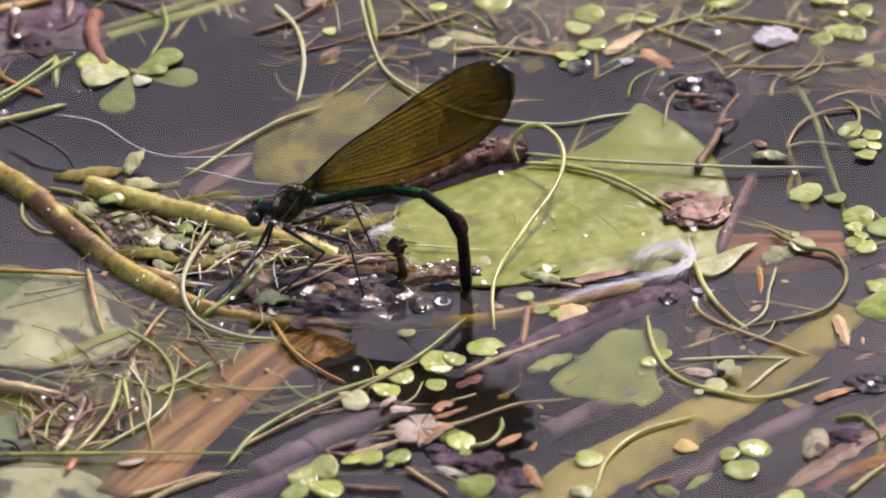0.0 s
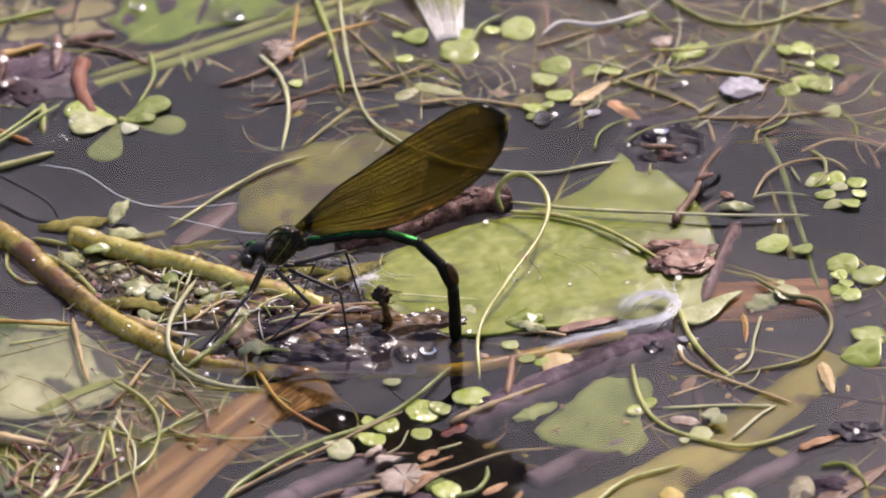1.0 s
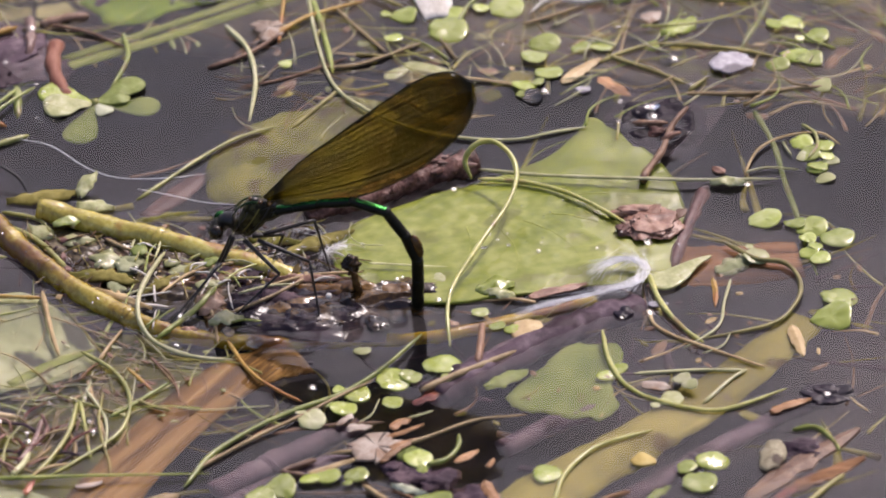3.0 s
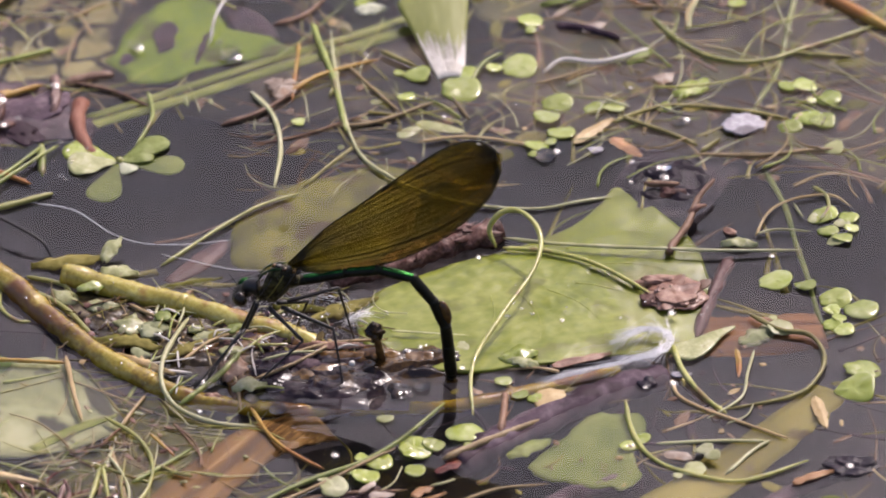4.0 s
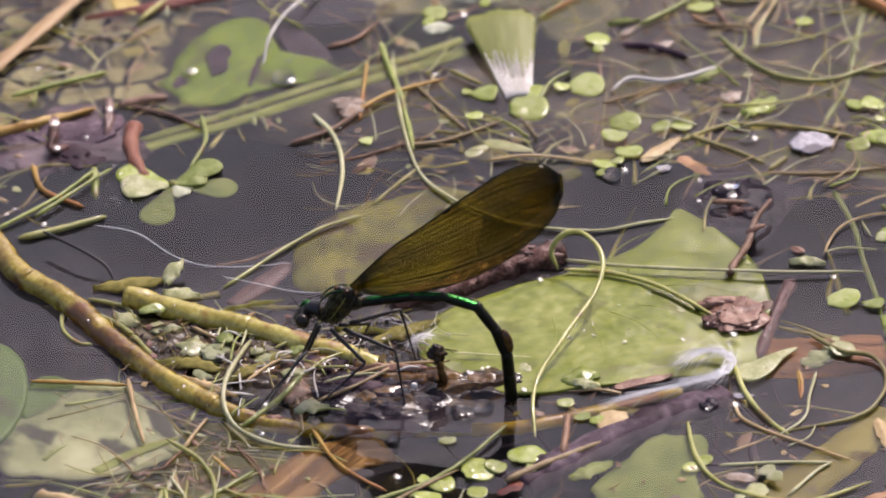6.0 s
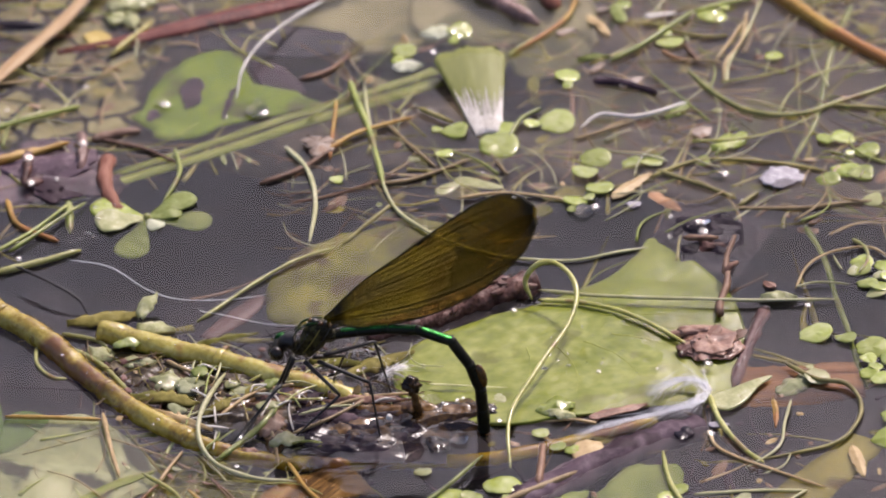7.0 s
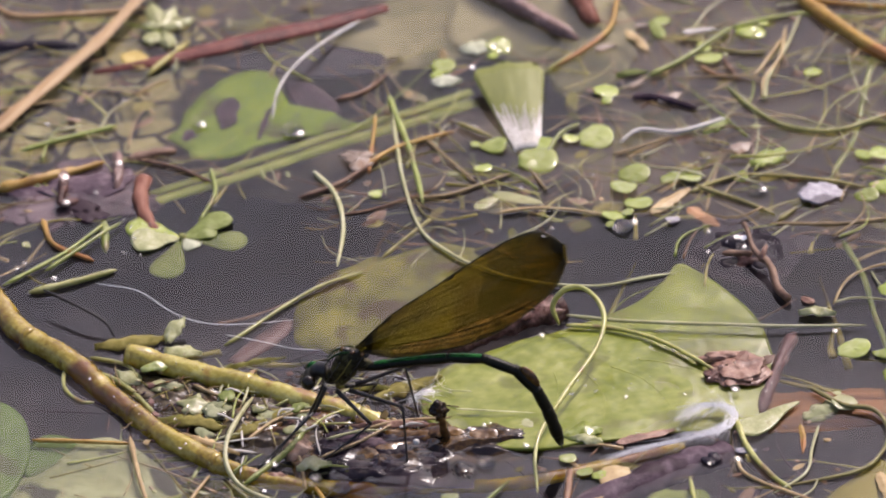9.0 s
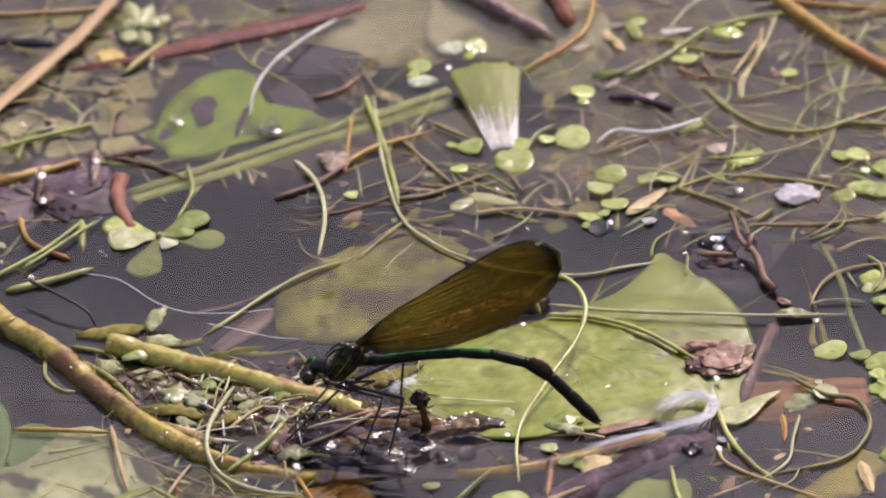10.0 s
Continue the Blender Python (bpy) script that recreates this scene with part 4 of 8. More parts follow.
stem("weed_strand", ((26.2, -26.7, 0.5), (26.8, -33.4, 0.5), (29.0, -39.5, 0.5), (33.2, -43.4, 0.4), (40.1, -45.8, 0.3), (45.5, -44.7, 0.4), (50.9, -41.8, 0.5)), 0.36, M_STEM, "green stem curving through the water")
stem("weed_strand", ((18.4, -66.1, 0.3), (20.0, -60.3, 0.5), (24.4, -53.9, 0.5), (32.6, -50.0, 0.3)), 0.35, M_STEM, "pale yellow curved stem on the olive blade")
stem("weed_strand", ((39.4, -44.0, 0.2), (43.4, -38.9, 0.3), (45.8, -36.6, 0.3)), 0.28, M_PALESTRAND, "thin tan stem on the water")
stem("weed_strand", ((30.2, -36.7, 0.2), (37.3, -36.5, 0.3), (45.8, -36.7, 0.2)), 0.28, M_PALESTRAND, "thin tan stem on the water")
stem("twig", ((0.5, -39.5, 0.4), (6.8, -35.6, 0.5), (14.3, -30.5, 0.3)), 0.55, M_STEM_TAN, "split tan twig on the water", "twig")
stem("twig", ((8.8, -33.6, 0.4), (9.3, -28.4, 0.5), (9.6, -24.0, 0.4)), 0.6, M_TWIG, "short brown broken twig", "twig")
stem("weed_strand", ((-31.9, -59.9, 0.2), (-27.6, -52.2, 0.3), (-19.0, -44.6, 0.4), (-10.4, -39.9, 0.5), (-4.1, -34.1, 0.8), (1.1, -26.2, 0.4)), 0.4, M_STEM_GREEN, "long thin green stem")
stem("weed_strand", ((-30.7, -56.3, 0.2), (-23.0, -49.9, 0.3), (-15.1, -43.9, 0.4), (-5.7, -36.8, 0.6)), 0.3, M_STEM_TAN, "long thin tan stem")
stem("weed_strand", ((-25.7, -26.5, 0.6), (-22.8, -33.5, 0.5), (-19.0, -38.2, 0.3), (-15.7, -40.7, 0)), 0.3, M_STEM_ORANGE, "thin orange stem over the brown reed")
stem("weed_strand", ((-12.2, -53.1, 0.1), (-1.3, -51.3, 0.2), (8.1, -46.7, 0.3), (15.1, -45.5, 0.1)), 0.3, M_STEM_TAN, "thin tan stem on the water")
stem("curled_tendril", ((1.3, -56.5, 0.3), (4.0, -55.5, 0.4), (5.6, -52.8, 0.5), (5.8, -50.1, 0.5)), 0.4, M_STEM_GREEN, "short curled green stem")
stem("thin_grass", ((-65.7, -57.3, 0.8), (-51.1, -57.5, 0.9), (-39.6, -57.5, 0.8), (-28.4, -57.2, 0.4)), 0.33, M_STEM_GREEN, "thin green grass blade on the water", "grass", end=0.1)
stem("weed_strand", ((-46.5, -39.9, 0.4), (-47.6, -47.0, 0.5), (-50.0, -52.7, 0.5), (-53.1, -57.5, 0.3)), 0.38, M_STEM, "yellow-green stem in the tangle")
stem("weed_strand", ((-46.0, -27.7, 0.4), (-41.4, -32.8, 0.5), (-39.4, -39.5, 0.5), (-40.6, -46.5, 0.3), (-45.0, -51.6, 0.2), (-50.0, -56.1, 0.1)), 0.32, M_STEM, "pale curved stem in the tangle")
stem("weed_strand", ((-46.2, -39.0, 0.1), (-45.3, -46.0, 0.2), (-44.5, -52.4, 0)), 0.3, M_STEM, "golden stem in the tangle")
stem("weed_strand", ((-51.6, -13.2, 0.5), (-50.5, -21.6, 0.6), (-49.1, -28.4, 0.3)), 0.4, M_STEM_TAN, "thin golden stem over the pale leaf")
stem("weed_strand", ((-65.2, -13.0, 0.4), (-58.1, -13.8, 0.4), (-51.4, -14.5, 0.3)), 0.35, M_STEM_ORANGE, "thin orange stem on the water")
stem("weed_strand", ((-64.0, -41.1, 0.8), (-58.6, -42.5, 0.9), (-54.7, -43.1, 0.6)), 1.1, M_STRAW, "pale broken straw end", "straw", end=0.3)
stem("weed_strand", ((-45.1, -33.8, -0.4), (-43.9, -41.6, -0.4), (-42.2, -49.4, -0.6)), 0.35, M_STEM_TAN, "thin tan sunken stem")
stem("weed_strand", ((-42.3, -41.6, -0.5), (-36.1, -37.3, -0.5), (-32.2, -34.5, -0.5)), 0.24, M_PALESTRAND, "pale sunken stem on the water")
stem("weed_strand", ((-39.6, -31.6, 0.1), (-36.1, -37.0, -0.1)), 0.22, M_STEM_ORANGE, "short orange stem piece")
stem("weed_strand", ((-36.5, -29.1, 0.1), (-33.4, -34.2, 0.2), (-32.2, -39.9, 0)), 0.16, M_TWIG, "thin brown curved stem")
stem("tendril", ((-61.1, 3.9, 0), (-60.8, -0.7, 0.3), (-58.6, -3.9, 0.3), (-56.5, -4.0, 0)), 0.3, M_STEM, "thin curved stem beside the mottled stem")
stem("weed_strand", ((-57.5, 6.7, 0.3), (-52.8, 5.0, 0.3), (-51.1, 2.8, 0.3)), 0.35, M_STEM, "short yellow stem bridging two stems")
stem("weed_strand", ((-57.5, 4.0, 0.2), (-51.9, -1.1, 0.2), (-47.1, -9.7, 0.2)), 0.5, M_STEM, "yellow stem along the mottled stem")

# ---- stems of the far field ----
FAR = "thin stem among the floating weeds"
stem("weed_strand", ((-16.0, 69.5, 0.4), (-14.4, 60.6, 0.4), (-12.8, 51.7, 0.4), (-11.5, 41.2, 0.4)), 0.5, M_STEM_GREEN, "olive stem rising through the weeds", side="east")
stem("white_root", ((-19.8, 90.4, 0.3), (-24.5, 84.2, 1.2), (-28.9, 77.2, 2), (-31.7, 70.0, 1.8), (-32.7, 65.5, 0.2)), 0.26, M_WHITE, "thick white root arching over the water", "root", side="west", end=0.2)
stem("white_root", ((17.2, 55.3, 0.5), (20.1, 58.3, 0.6), (25.0, 57.5, 0.6), (29.9, 59.4, 0.5), (32.9, 61.3, 0.3)), 0.2, M_WHITE, "white curved root on the water", "root", side="east", end=0.38)
stem("weed_strand", ((21.7, 72.3, 0.5), (28.0, 77.8, 0.6), (34.7, 85.0, 0.6)), 0.45, M_STEM_GREEN, "straight green stem on the water", side="east")
stem("weed_strand", ((34.7, 84.8, 0.5), (39.9, 87.0, 0.4), (45.8, 88.4, 0.3)), 0.35, M_STEM_GREEN, FAR, side="east")
stem("weed_strand", ((17.9, 96.4, 0.4), (16.7, 86.6, 0.4), (13.2, 80.8, 0.4), (7.3, 75.2, 0.3)), 0.4, M_STEM_ORANGE, FAR, side="east")
stem("weed_strand", ((38.5, 94.5, 0.5), (48.4, 91.1, 0.4), (63.2, 87.8, 0.4)), 0.4, M_STEM_ORANGE, "thin orange stem on the water", side="east")
stem("weed_strand", ((57.7, 86.7, -1), (54.3, 74.9, -1), (51.6, 58.7, -1), (47.0, 45.2, -1.2)), 0.5, M_STEM_GREEN, "green sunken grass stem", side="east")
stem("weed_strand", ((33.1, 69.8, 0.1), (36.6, 63.4, 0.3), (41.4, 58.6, 0.3), (48.7, 57.3, 0.3), (58.7, 62.4, 0.2), (65.4, 65.8, 0.2)), 0.42, M_STEM, FAR, side="east")
stem("weed_strand", ((53.7, 59.1, 0.3), (61.8, 57.8, 0.3)), 0.4, M_STEM_FAR, FAR, side="east")
stem("weed_strand", ((42.3, 84.3, 0.6), (41.2, 76.8, 0.6), (38.5, 71.3, 0.4), (38.0, 66.7, 0)), 0.24, M_STRAW, FAR, side="east")
stem("weed_strand", ((41.8, 81.9, 0.2), (36.9, 71.7, 0.2)), 0.26, M_STRAW, FAR, side="east")
stem("dark_twig", ((19.3, 67.5, 0.2), (23.6, 66.4, 0.4), (28.4, 63.9, 0.2)), 0.65, M_PURPLE, "short dark twig on the water", "twig", side="east", rough=0.3)
stem("weed_strand", ((-19.6, 51.2, 0.5), (-15.1, 55.8, 0.5), (-6.9, 59.5, 0.4)), 0.4, M_STEM_ORANGE, FAR, side="east")
stem("weed_strand", ((-29.4, 43.7, 0.3), (-23.3, 47.1, 0.4), (-18.4, 52.0, 0.4)), 0.4, M_TWIG, FAR, side="east")
stem("weed_strand", ((-18.1, 64.2, 0.6), (-18.7, 57.0, 0.5), (-19.1, 49.4, 0.2)), 0.32, M_STEM_ORANGE, FAR, side="east")
stem("weed_strand", ((-12.8, 42.8, 0.3), (-7.1, 43.6, 0.3), (1.1, 48.5, 0.3)), 0.32, M_STEM_TAN, FAR, side="east")
stem("weed_strand", ((-1.1, 38.1, 0.4), (4.2, 39.1, 0.5), (9.1, 38.7, 0.4), (14.7, 37.3, 0.2)), 0.26, M_STRAW, "pale yellow stem beyond the wings", side="east")
stem("weed_strand", ((-9.5, 45.3, 0.2), (-18.5, 40.7, 0.2), (-24.9, 38.8, 0.2)), 0.2, M_TWIG, FAR, side="east")
stem("weed_strand", ((-10.4, 37.7, 0), (-13.7, 33.4, 0.1), (-17.7, 28.0, 0)), 0.32, M_STEM_FAR, "pale olive stem on the water", side="east")
stem("weed_strand", ((-11.8, 59.1, 0.3), (-7.0, 51.4, 0.4), (-3.8, 46.3, 0.3)), 0.25, M_STEM_TAN, FAR, side="east")
stem("weed_strand", ((-6.4, 61.4, 0.6), (-1.2, 57.4, 0.6)), 0.4, M_STEM_FAR, FAR, side="east")
stem("weed_strand", ((6.5, 52.9, 0.4), (8.6, 57.7, 0.6), (11.6, 60.6, 0.5)), 0.35, M_STEM_GREEN, FAR, side="east")
stem("weed_strand", ((27.8, 43.9, 0.4), (33.4, 40.0, 0.4), (38.9, 36.1, 0.2)), 0.38, M_STEM_FAR, FAR, side="east")
stem("weed_strand", ((27.0, 42.5, 0.2), (31.1, 45.0, 0.3), (36.0, 46.3, 0.3), (46.5, 44.3, 0.3), (52.1, 42.3, 0.2)), 0.33, M_STEM_FAR, FAR, side="east")
stem("weed_strand", ((39.3, 34.3, 0.2), (42.2, 37.3, 0.5)), 0.4, M_STEM_FAR, FAR, side="east")
stem("weed_strand", ((38.1, 33.9, 0), (47.7, 33.1, 0.2), (54.2, 34.0, 0.2), (59.1, 34.3, 0.2)), 0.35, M_STEM_TAN, FAR, side="east")
stem("weed_strand", ((48.4, 29.7, -0.8), (50.8, 21.1, -0.8), (52.6, 6.9, -0.8), (55.4, -11.0, -1)), 0.45, M_MUTED, "green sunken grass stem", side="east")
stem("weed_strand", ((-69.2, 58.7, 0.4), (-61.9, 61.8, 0.4), (-55.4, 64.5, 0.3)), 0.45, M_STEM_GREEN, FAR, side="west")
stem("weed_strand", ((-51.0, 77.5, 0.4), (-44.8, 86.0, 0.6)), 0.5, M_STEM_FAR, "short pale stem over the red leaf", side="west")
stem("weed_strand", ((-71.5, 49.2, 0.3), (-64.2, 51.5, 0.5), (-56.9, 54.9, 0.4)), 0.6, M_STEM_ORANGE, "tan stalk in the mud", side="west")
stem("weed_strand", ((-52.0, 55.4, 0.4), (-46.2, 52.9, 0.4), (-41.3, 49.3, 0.2)), 0.3, M_TWIG, FAR, side="west")
stem("weed_strand", ((-41.4, 53.3, 0), (-40.9, 46.4, 0.2), (-43.3, 39.3, 0.2)), 0.4, M_STEM_GREEN, FAR, side="west")
stem("weed_strand", ((-70.9, 24.2, 0.4), (-62.2, 32.0, 0.6), (-56.3, 39.7, 0.4)), 0.32, M_STEM_GREEN, "thin green grass blade", "grass", side="west")
stem("weed_strand", ((-56.7, 40.3, 0), (-56.6, 32.5, -0.2)), 0.7, M_STEM_GREEN, "short green stalk in the water", side="west")
stem("weed_strand", ((-65.6, 41.0, 0.3), (-63.9, 34.3, 0.4), (-58.2, 29.9, 0.3)), 0.45, M_STEM_ORANGE, FAR, side="west")
stem("weed_strand", ((-23.4, 69.9, 0.1), (-19.2, 71.8, 0.2), (-15.9, 76.3, 0.1)), 0.4, M_TWIG, FAR, side="west")

# ---- the upright cut leaf with its white base ----
def cut_leaf():
    root = empty("cut_leaf", (3.5, 54.7, 0), "broad cut green leaf with a fibrous white base", "leaf")
    o = Vector((3.5, 54.7, 0))
    lo = [Vector(q) - o for q in ((2.0, 54.5, -0.1), (5.7, 55.0, -0.1))]
    hi = [Vector(q) - o for q in ((-4.4, 72.8, 2.6), (6.7, 74.3, 2.6))]
    for name, a, b, mat, label in (("leaf_base", 0.0, 0.2, M_WHITE, "white fibrous base on the water"), ("leaf_blade", 0.2, 1.0, M_CUTLEAF, "green blade on the water")):
        bm = bmesh.new()
        rows = []
        for i in range(9):
            t = a + (b - a) * i / 8
            row = []
            for dz in (0.0, -0.25):
                for j in range(15):
                    s = j / 14
                    q = lo[0].lerp(lo[1], s).lerp(hi[0].lerp(hi[1], s), t * (1 - 0.10 * t * abs(2 * s - 1) ** 3 + 0.02 * t * math.sin(s * 17)))
                    q.z += 0.5 * math.sin(s * math.pi) * (1 - 0.5 * t) + (0.16 * (j % 2) if mat is M_WHITE else 0.05 * (j % 2)) + dz
                    row.append(bm.verts.new(q * MM))
            rows.append(row)
        for r0, r1 in zip(rows, rows[1:]):
            for j in range(14):
                bm.faces.new((r0[j], r0[j + 1], r1[j + 1], r1[j]))
                bm.faces.new((r0[15 + j], r1[15 + j], r1[16 + j], r0[16 + j]))
            bm.faces.new((r0[0], r1[0], r1[15], r0[15]))
            bm.faces.new((r0[14], r0[29], r1[29], r1[14]))
        for r in (rows[0], rows[-1]):
            bm.faces.new((*r[:15], *reversed(r[15:])))
        part(name, bm, mat, root, label)
    r = random.Random(5)
    bm = bmesh.new()
    for _ in range(46):
        s, t1 = r.random(), r.uniform(0.28, 0.55)
        pts = []
        for i in range(7):
            t = t1 * i / 6
            q = lo[0].lerp(lo[1], s).lerp(hi[0].lerp(hi[1], s), t)
            q.z += 0.5 * math.sin(s * math.pi) * (1 - 0.5 * t) + 0.12
            q.x += r.uniform(-0.06, 0.06)
            pts.append(q)
        add_tube(bm, pts, taper(0.16, 0.03), 4)
    part("fibre_fringe", bm, M_WHITE, root, "white fibres running up the blade")
    floats(root, "east")


cut_leaf()

# ---- duckweed: (place, width, turn) ----
ROUND, PAIR = "round green duckweed frond floating on the water", "cluster of green duckweed fronds floating together"
PALE = "pale yellowish duckweed frond floating on the water"
for fr in (
    (((18.8, 47.5, 0), 5.6, 10), ((17.3, 44.1, 0), 4.6, -20)), (((19.3, 40.0, 0), 5.0, 5),), (((15.7, 37.0, 0), 4.2, -5),),
    (((26.9, 46.3, 0), 4.2, 5), ((24.1, 46.0, 0), 3.6, 20)), (((15.3, 69.3, 0), 4.6, 15),), (((13.5, 57.2, 0), 6.2, 15),), (((5.1, 51.7, 0), 7.0, 0),),
    (((36.9, 84.0, 0), 5.2, -10),), (((30.5, 77.2, 0), 5.0, 5),), (((45.6, 72.7, 0), 3.4, 60),), (((-18.4, 44.3, 0), 2.3, 0),), (((34.2, 45.9, 0), 2.8, 10),),
    (((38.0, 51.0, 0), 3.8, 20), ((39.9, 51.9, 0), 2.8, 40)), (((52.1, 40.4, 0), 4.2, 10), ((54.6, 42.4, 0), 4.6, -10), ((56.8, 41.3, 0), 4.4, 10)),
):
    duckweed(fr, ROUND if len(fr) == 1 else PAIR, "east")
for fr in (
    (((54.5, 50.9, 0), 4.2, 30), ((52.3, 50.6, 0), 3.6, -30)), (((58.0, 47.4, 0), 4.4, 20),),
    (((48.5, 1.8, 0), 5.8, 5), ((52.8, 0.5, 0), 3.8, -5)), (((55.5, 17.4, 0), 4.0, 40), ((56.5, 13.8, 0), 3.6, 5)),
    (((-1.2, 55.8, 0), 4.5, 0),), (((-2.8, 50.1, 0), 3.2, 25),), (((24.2, 87.6, 0), 3.4, 80),), (((-8.3, 77.2, 0), 4.4, -10),), (((0, 82.0, 0), 4.6, 10),),
):
    duckweed(fr, ROUND if len(fr) == 1 else PAIR, "east")
for fr in (
    (((56.1, -2.9, 0), 5.6, 10), ((59.7, -5.7, 0), 5.8, 5), ((55.6, -5.7, 0), 3.0, 0)), (((55.6, -9.0, 0), 3.4, 10), ((57.1, -10.5, 0), 3.4, 30), ((56.5, -7.7, 0), 2.6, 0)),
    (((59.2, -19.9, 0), 6.0, 10), ((58.0, -24.9, 0), 6.6, 5)), (((55.8, 18.3, 0), 3.8, 10), ((58.9, 17.2, 0), 3.4, -30), ((57.8, 11.9, 0), 3.4, 5), ((59.2, 14.1, 0), 2.6, 0)),
):
    duckweed(fr, ROUND if len(fr) == 1 else PAIR)
for fr in (
    (((3.6, -33.0, 0), 6.2, 3),), (((-3.2, -36.6, 0), 5.6, 30), ((-0.6, -35.8, 0), 3.8, -20)), (((-8.1, -39.4, 0), 4.4, 0),), (((-10.0, -42.8, 0), 4.6, -5),), (((-3.2, -41.7, 0), 3.5, -8),),
    (((9.3, -21.0, 0), 3.0, 10),), (((11.6, -24.4, 0), 2.8, 20), ((13.7, -25.3, 0), 2.9, 0)), (((26.4, -37.1, 0), 3.4, 20), ((28.2, -35.6, 0), 3.0, 60)),
):
    duckweed(fr, ROUND if len(fr) == 1 else PAIR)
for fr in (
    (((0.1, -55.0, 0), 4.8, 10),), (((40.1, -57.5, 0), 5.4, 10), ((38.2, -62.5, 0), 5.8, -5), ((36.6, -59.1, 0), 3.6, 70)),
    (((-12.6, -58.4, 0), 4.8, 10), ((-14.9, -59.1, 0), 3.4, 40)), (((-8.5, -58.2, 0), 4.0, -10),), (((-18.8, -60.6, 0), 5.4, 5), ((-21.5, -63.1, 0), 5.0, 10), ((-18.4, -65.5, 0), 6.0, -5), ((-22.6, -66.7, 0), 4.6, 30)),
    (((1.9, -65.2, 0), 6.6, -20), ((2.6, -70.8, 0), 5.0, 0)), (((44.8, -68.9, 0), 4.4, 5),), (((17.2, -66.4, 0), 3.2, 0),),
):
    duckweed(fr, ROUND if len(fr) == 1 else PAIR)
for fr, sd in (((((3.7, -12.4, 0), 3.0, 15),), ""), ((((36.6, -39.3, 0), 3.2, 10), ((37.7, -40.8, 0), 2.8, 0)), ""), ((((34.9, -43.1, 0), 4.2, 30),), ""),
               ((((-14.4, -45.2, 0), 4.6, 20),), ""), ((((58.1, 34.6, 0), 3.6, 0),), "east"),
               ((((48.1, -9.7, 0), 4.4, 30),), ""), ((((-7.2, -29.4, 0), 3.0, 0),), "")):
    duckweed(fr, PALE, sd, pale=True, z=1.0 if len(fr) == 2 and not sd else 0.25)

# ---- water plant rosette ----
def rosette():
    root = empty("rosette_plant", (-45.6, 35.3, 0.3), "small green rosette of oval leaves in open water", "water plant on the water")
    o = Vector((-45.6, 35.3, 0.3))
    for q, wide, z, mat in (((-53.4, 39.2, 0), 3.8, 0.2, M_DUCK), ((-52.9, 34.4, 0), 4.6, 0.4, M_DUCK_PALE), ((-38.7, 40.2, 0), 3.2, 0.5, M_ROSETTE), ((-36.2, 34.6, 0), 3.8, -0.7, M_MUTED), ((-40.6, 36.6, 0), 2.4, 0.3, M_ROSETTE),
                            ((-48.4, 26.2, 0), 4.0, -0.9, M_MUTED), ((-43.6, 32.4, 0), 2.2, 0.2, M_PALELEAF)):
        d = Vector((q[0] - o.x, q[1] - o.y, 0))
        side = Vector((-d.y, d.x, 0)).normalized() * wide * 0.5
        line = [(0.08, 0.2), (0.3, 0.55), (0.55, 1.05), (0.78, 1.25), (0.94, 0.85)]
        edge = [d * u + side * v for u, v in line] + [d] + [d * u - side * v for u, v in reversed(line)]
        bm = bmesh.new()
        add_sheet(bm, edge, lambda x, y, k, d=d, z=z: z * min(1.0, Vector((x, y, 0)).length / d.length * 1.4) + 0.22 * noise.noise(Vector((x * 0.6, y * 0.6, z))) - 0.2 * k, 0.12, rings=6)
        part("leaf", bm, mat, root)
    bm = bmesh.new()
    add_tube(bm, spline(((0, 0, -3), (0.5, 0.3, -1), (0, 0, 0.3))), 0.5)
    part("stalk", bm, M_STEM, root)
    floats(root, "west")


rosette()

def chip(name, a, b, width, mat, label, side="", thick=0.16):
    """A splintered flat piece of bark or stalk."""
    p, q = Vector(a), Vector(b)
    mid = p.lerp(q, 0.5) + Vector((noise.noise(p), noise.noise(q), 0.2)) * 0.5
    return blade(name, (p, p.lerp(mid, 0.6), mid, q), lambda t: width * (0.75 + 0.25 * math.sin(0.5 + 2.4 * t)) * min(1.0, 0.35 + 6 * t, 0.25 + 5 * (1 - t)), mat, label, "debris", side, ridge=0.2, thick=thick, torn=0.25, steps=5, smooth=False)


def pointed(name, at, length, width, turn, z, mat, label, side="", dome=0.3, category="leaf", lift=0.0):
    """A small pointed leaf, keeled along the middle; lift raises its tip."""
    c, s = math.cos(radians(turn)), math.sin(radians(turn))
    pts = []
    for i in range(7):
        u = i / 6
        bend = 0.09 * length * noise.noise(Vector((at[0] * 3.1, at[1] * 3.1, 0))) * math.sin(u * math.pi)
        pts.append((at[0] + (u - 0.5) * length * c - bend * s, at[1] + (u - 0.5) * length * s + bend * c, z + dome * math.sin(u * math.pi) * (1 + 0.6 * noise.noise(Vector((at[0], at[1], u * 4)))) + lift * u))
    ob = blade(name, pts, lambda t: max(0.12, width * math.sin(math.pi * min(1, 0.06 + 0.92 * t)) ** 0.8), mat, label, category, side, ridge=0.45, thick=0.1, torn=0.3, steps=6)
    return ob


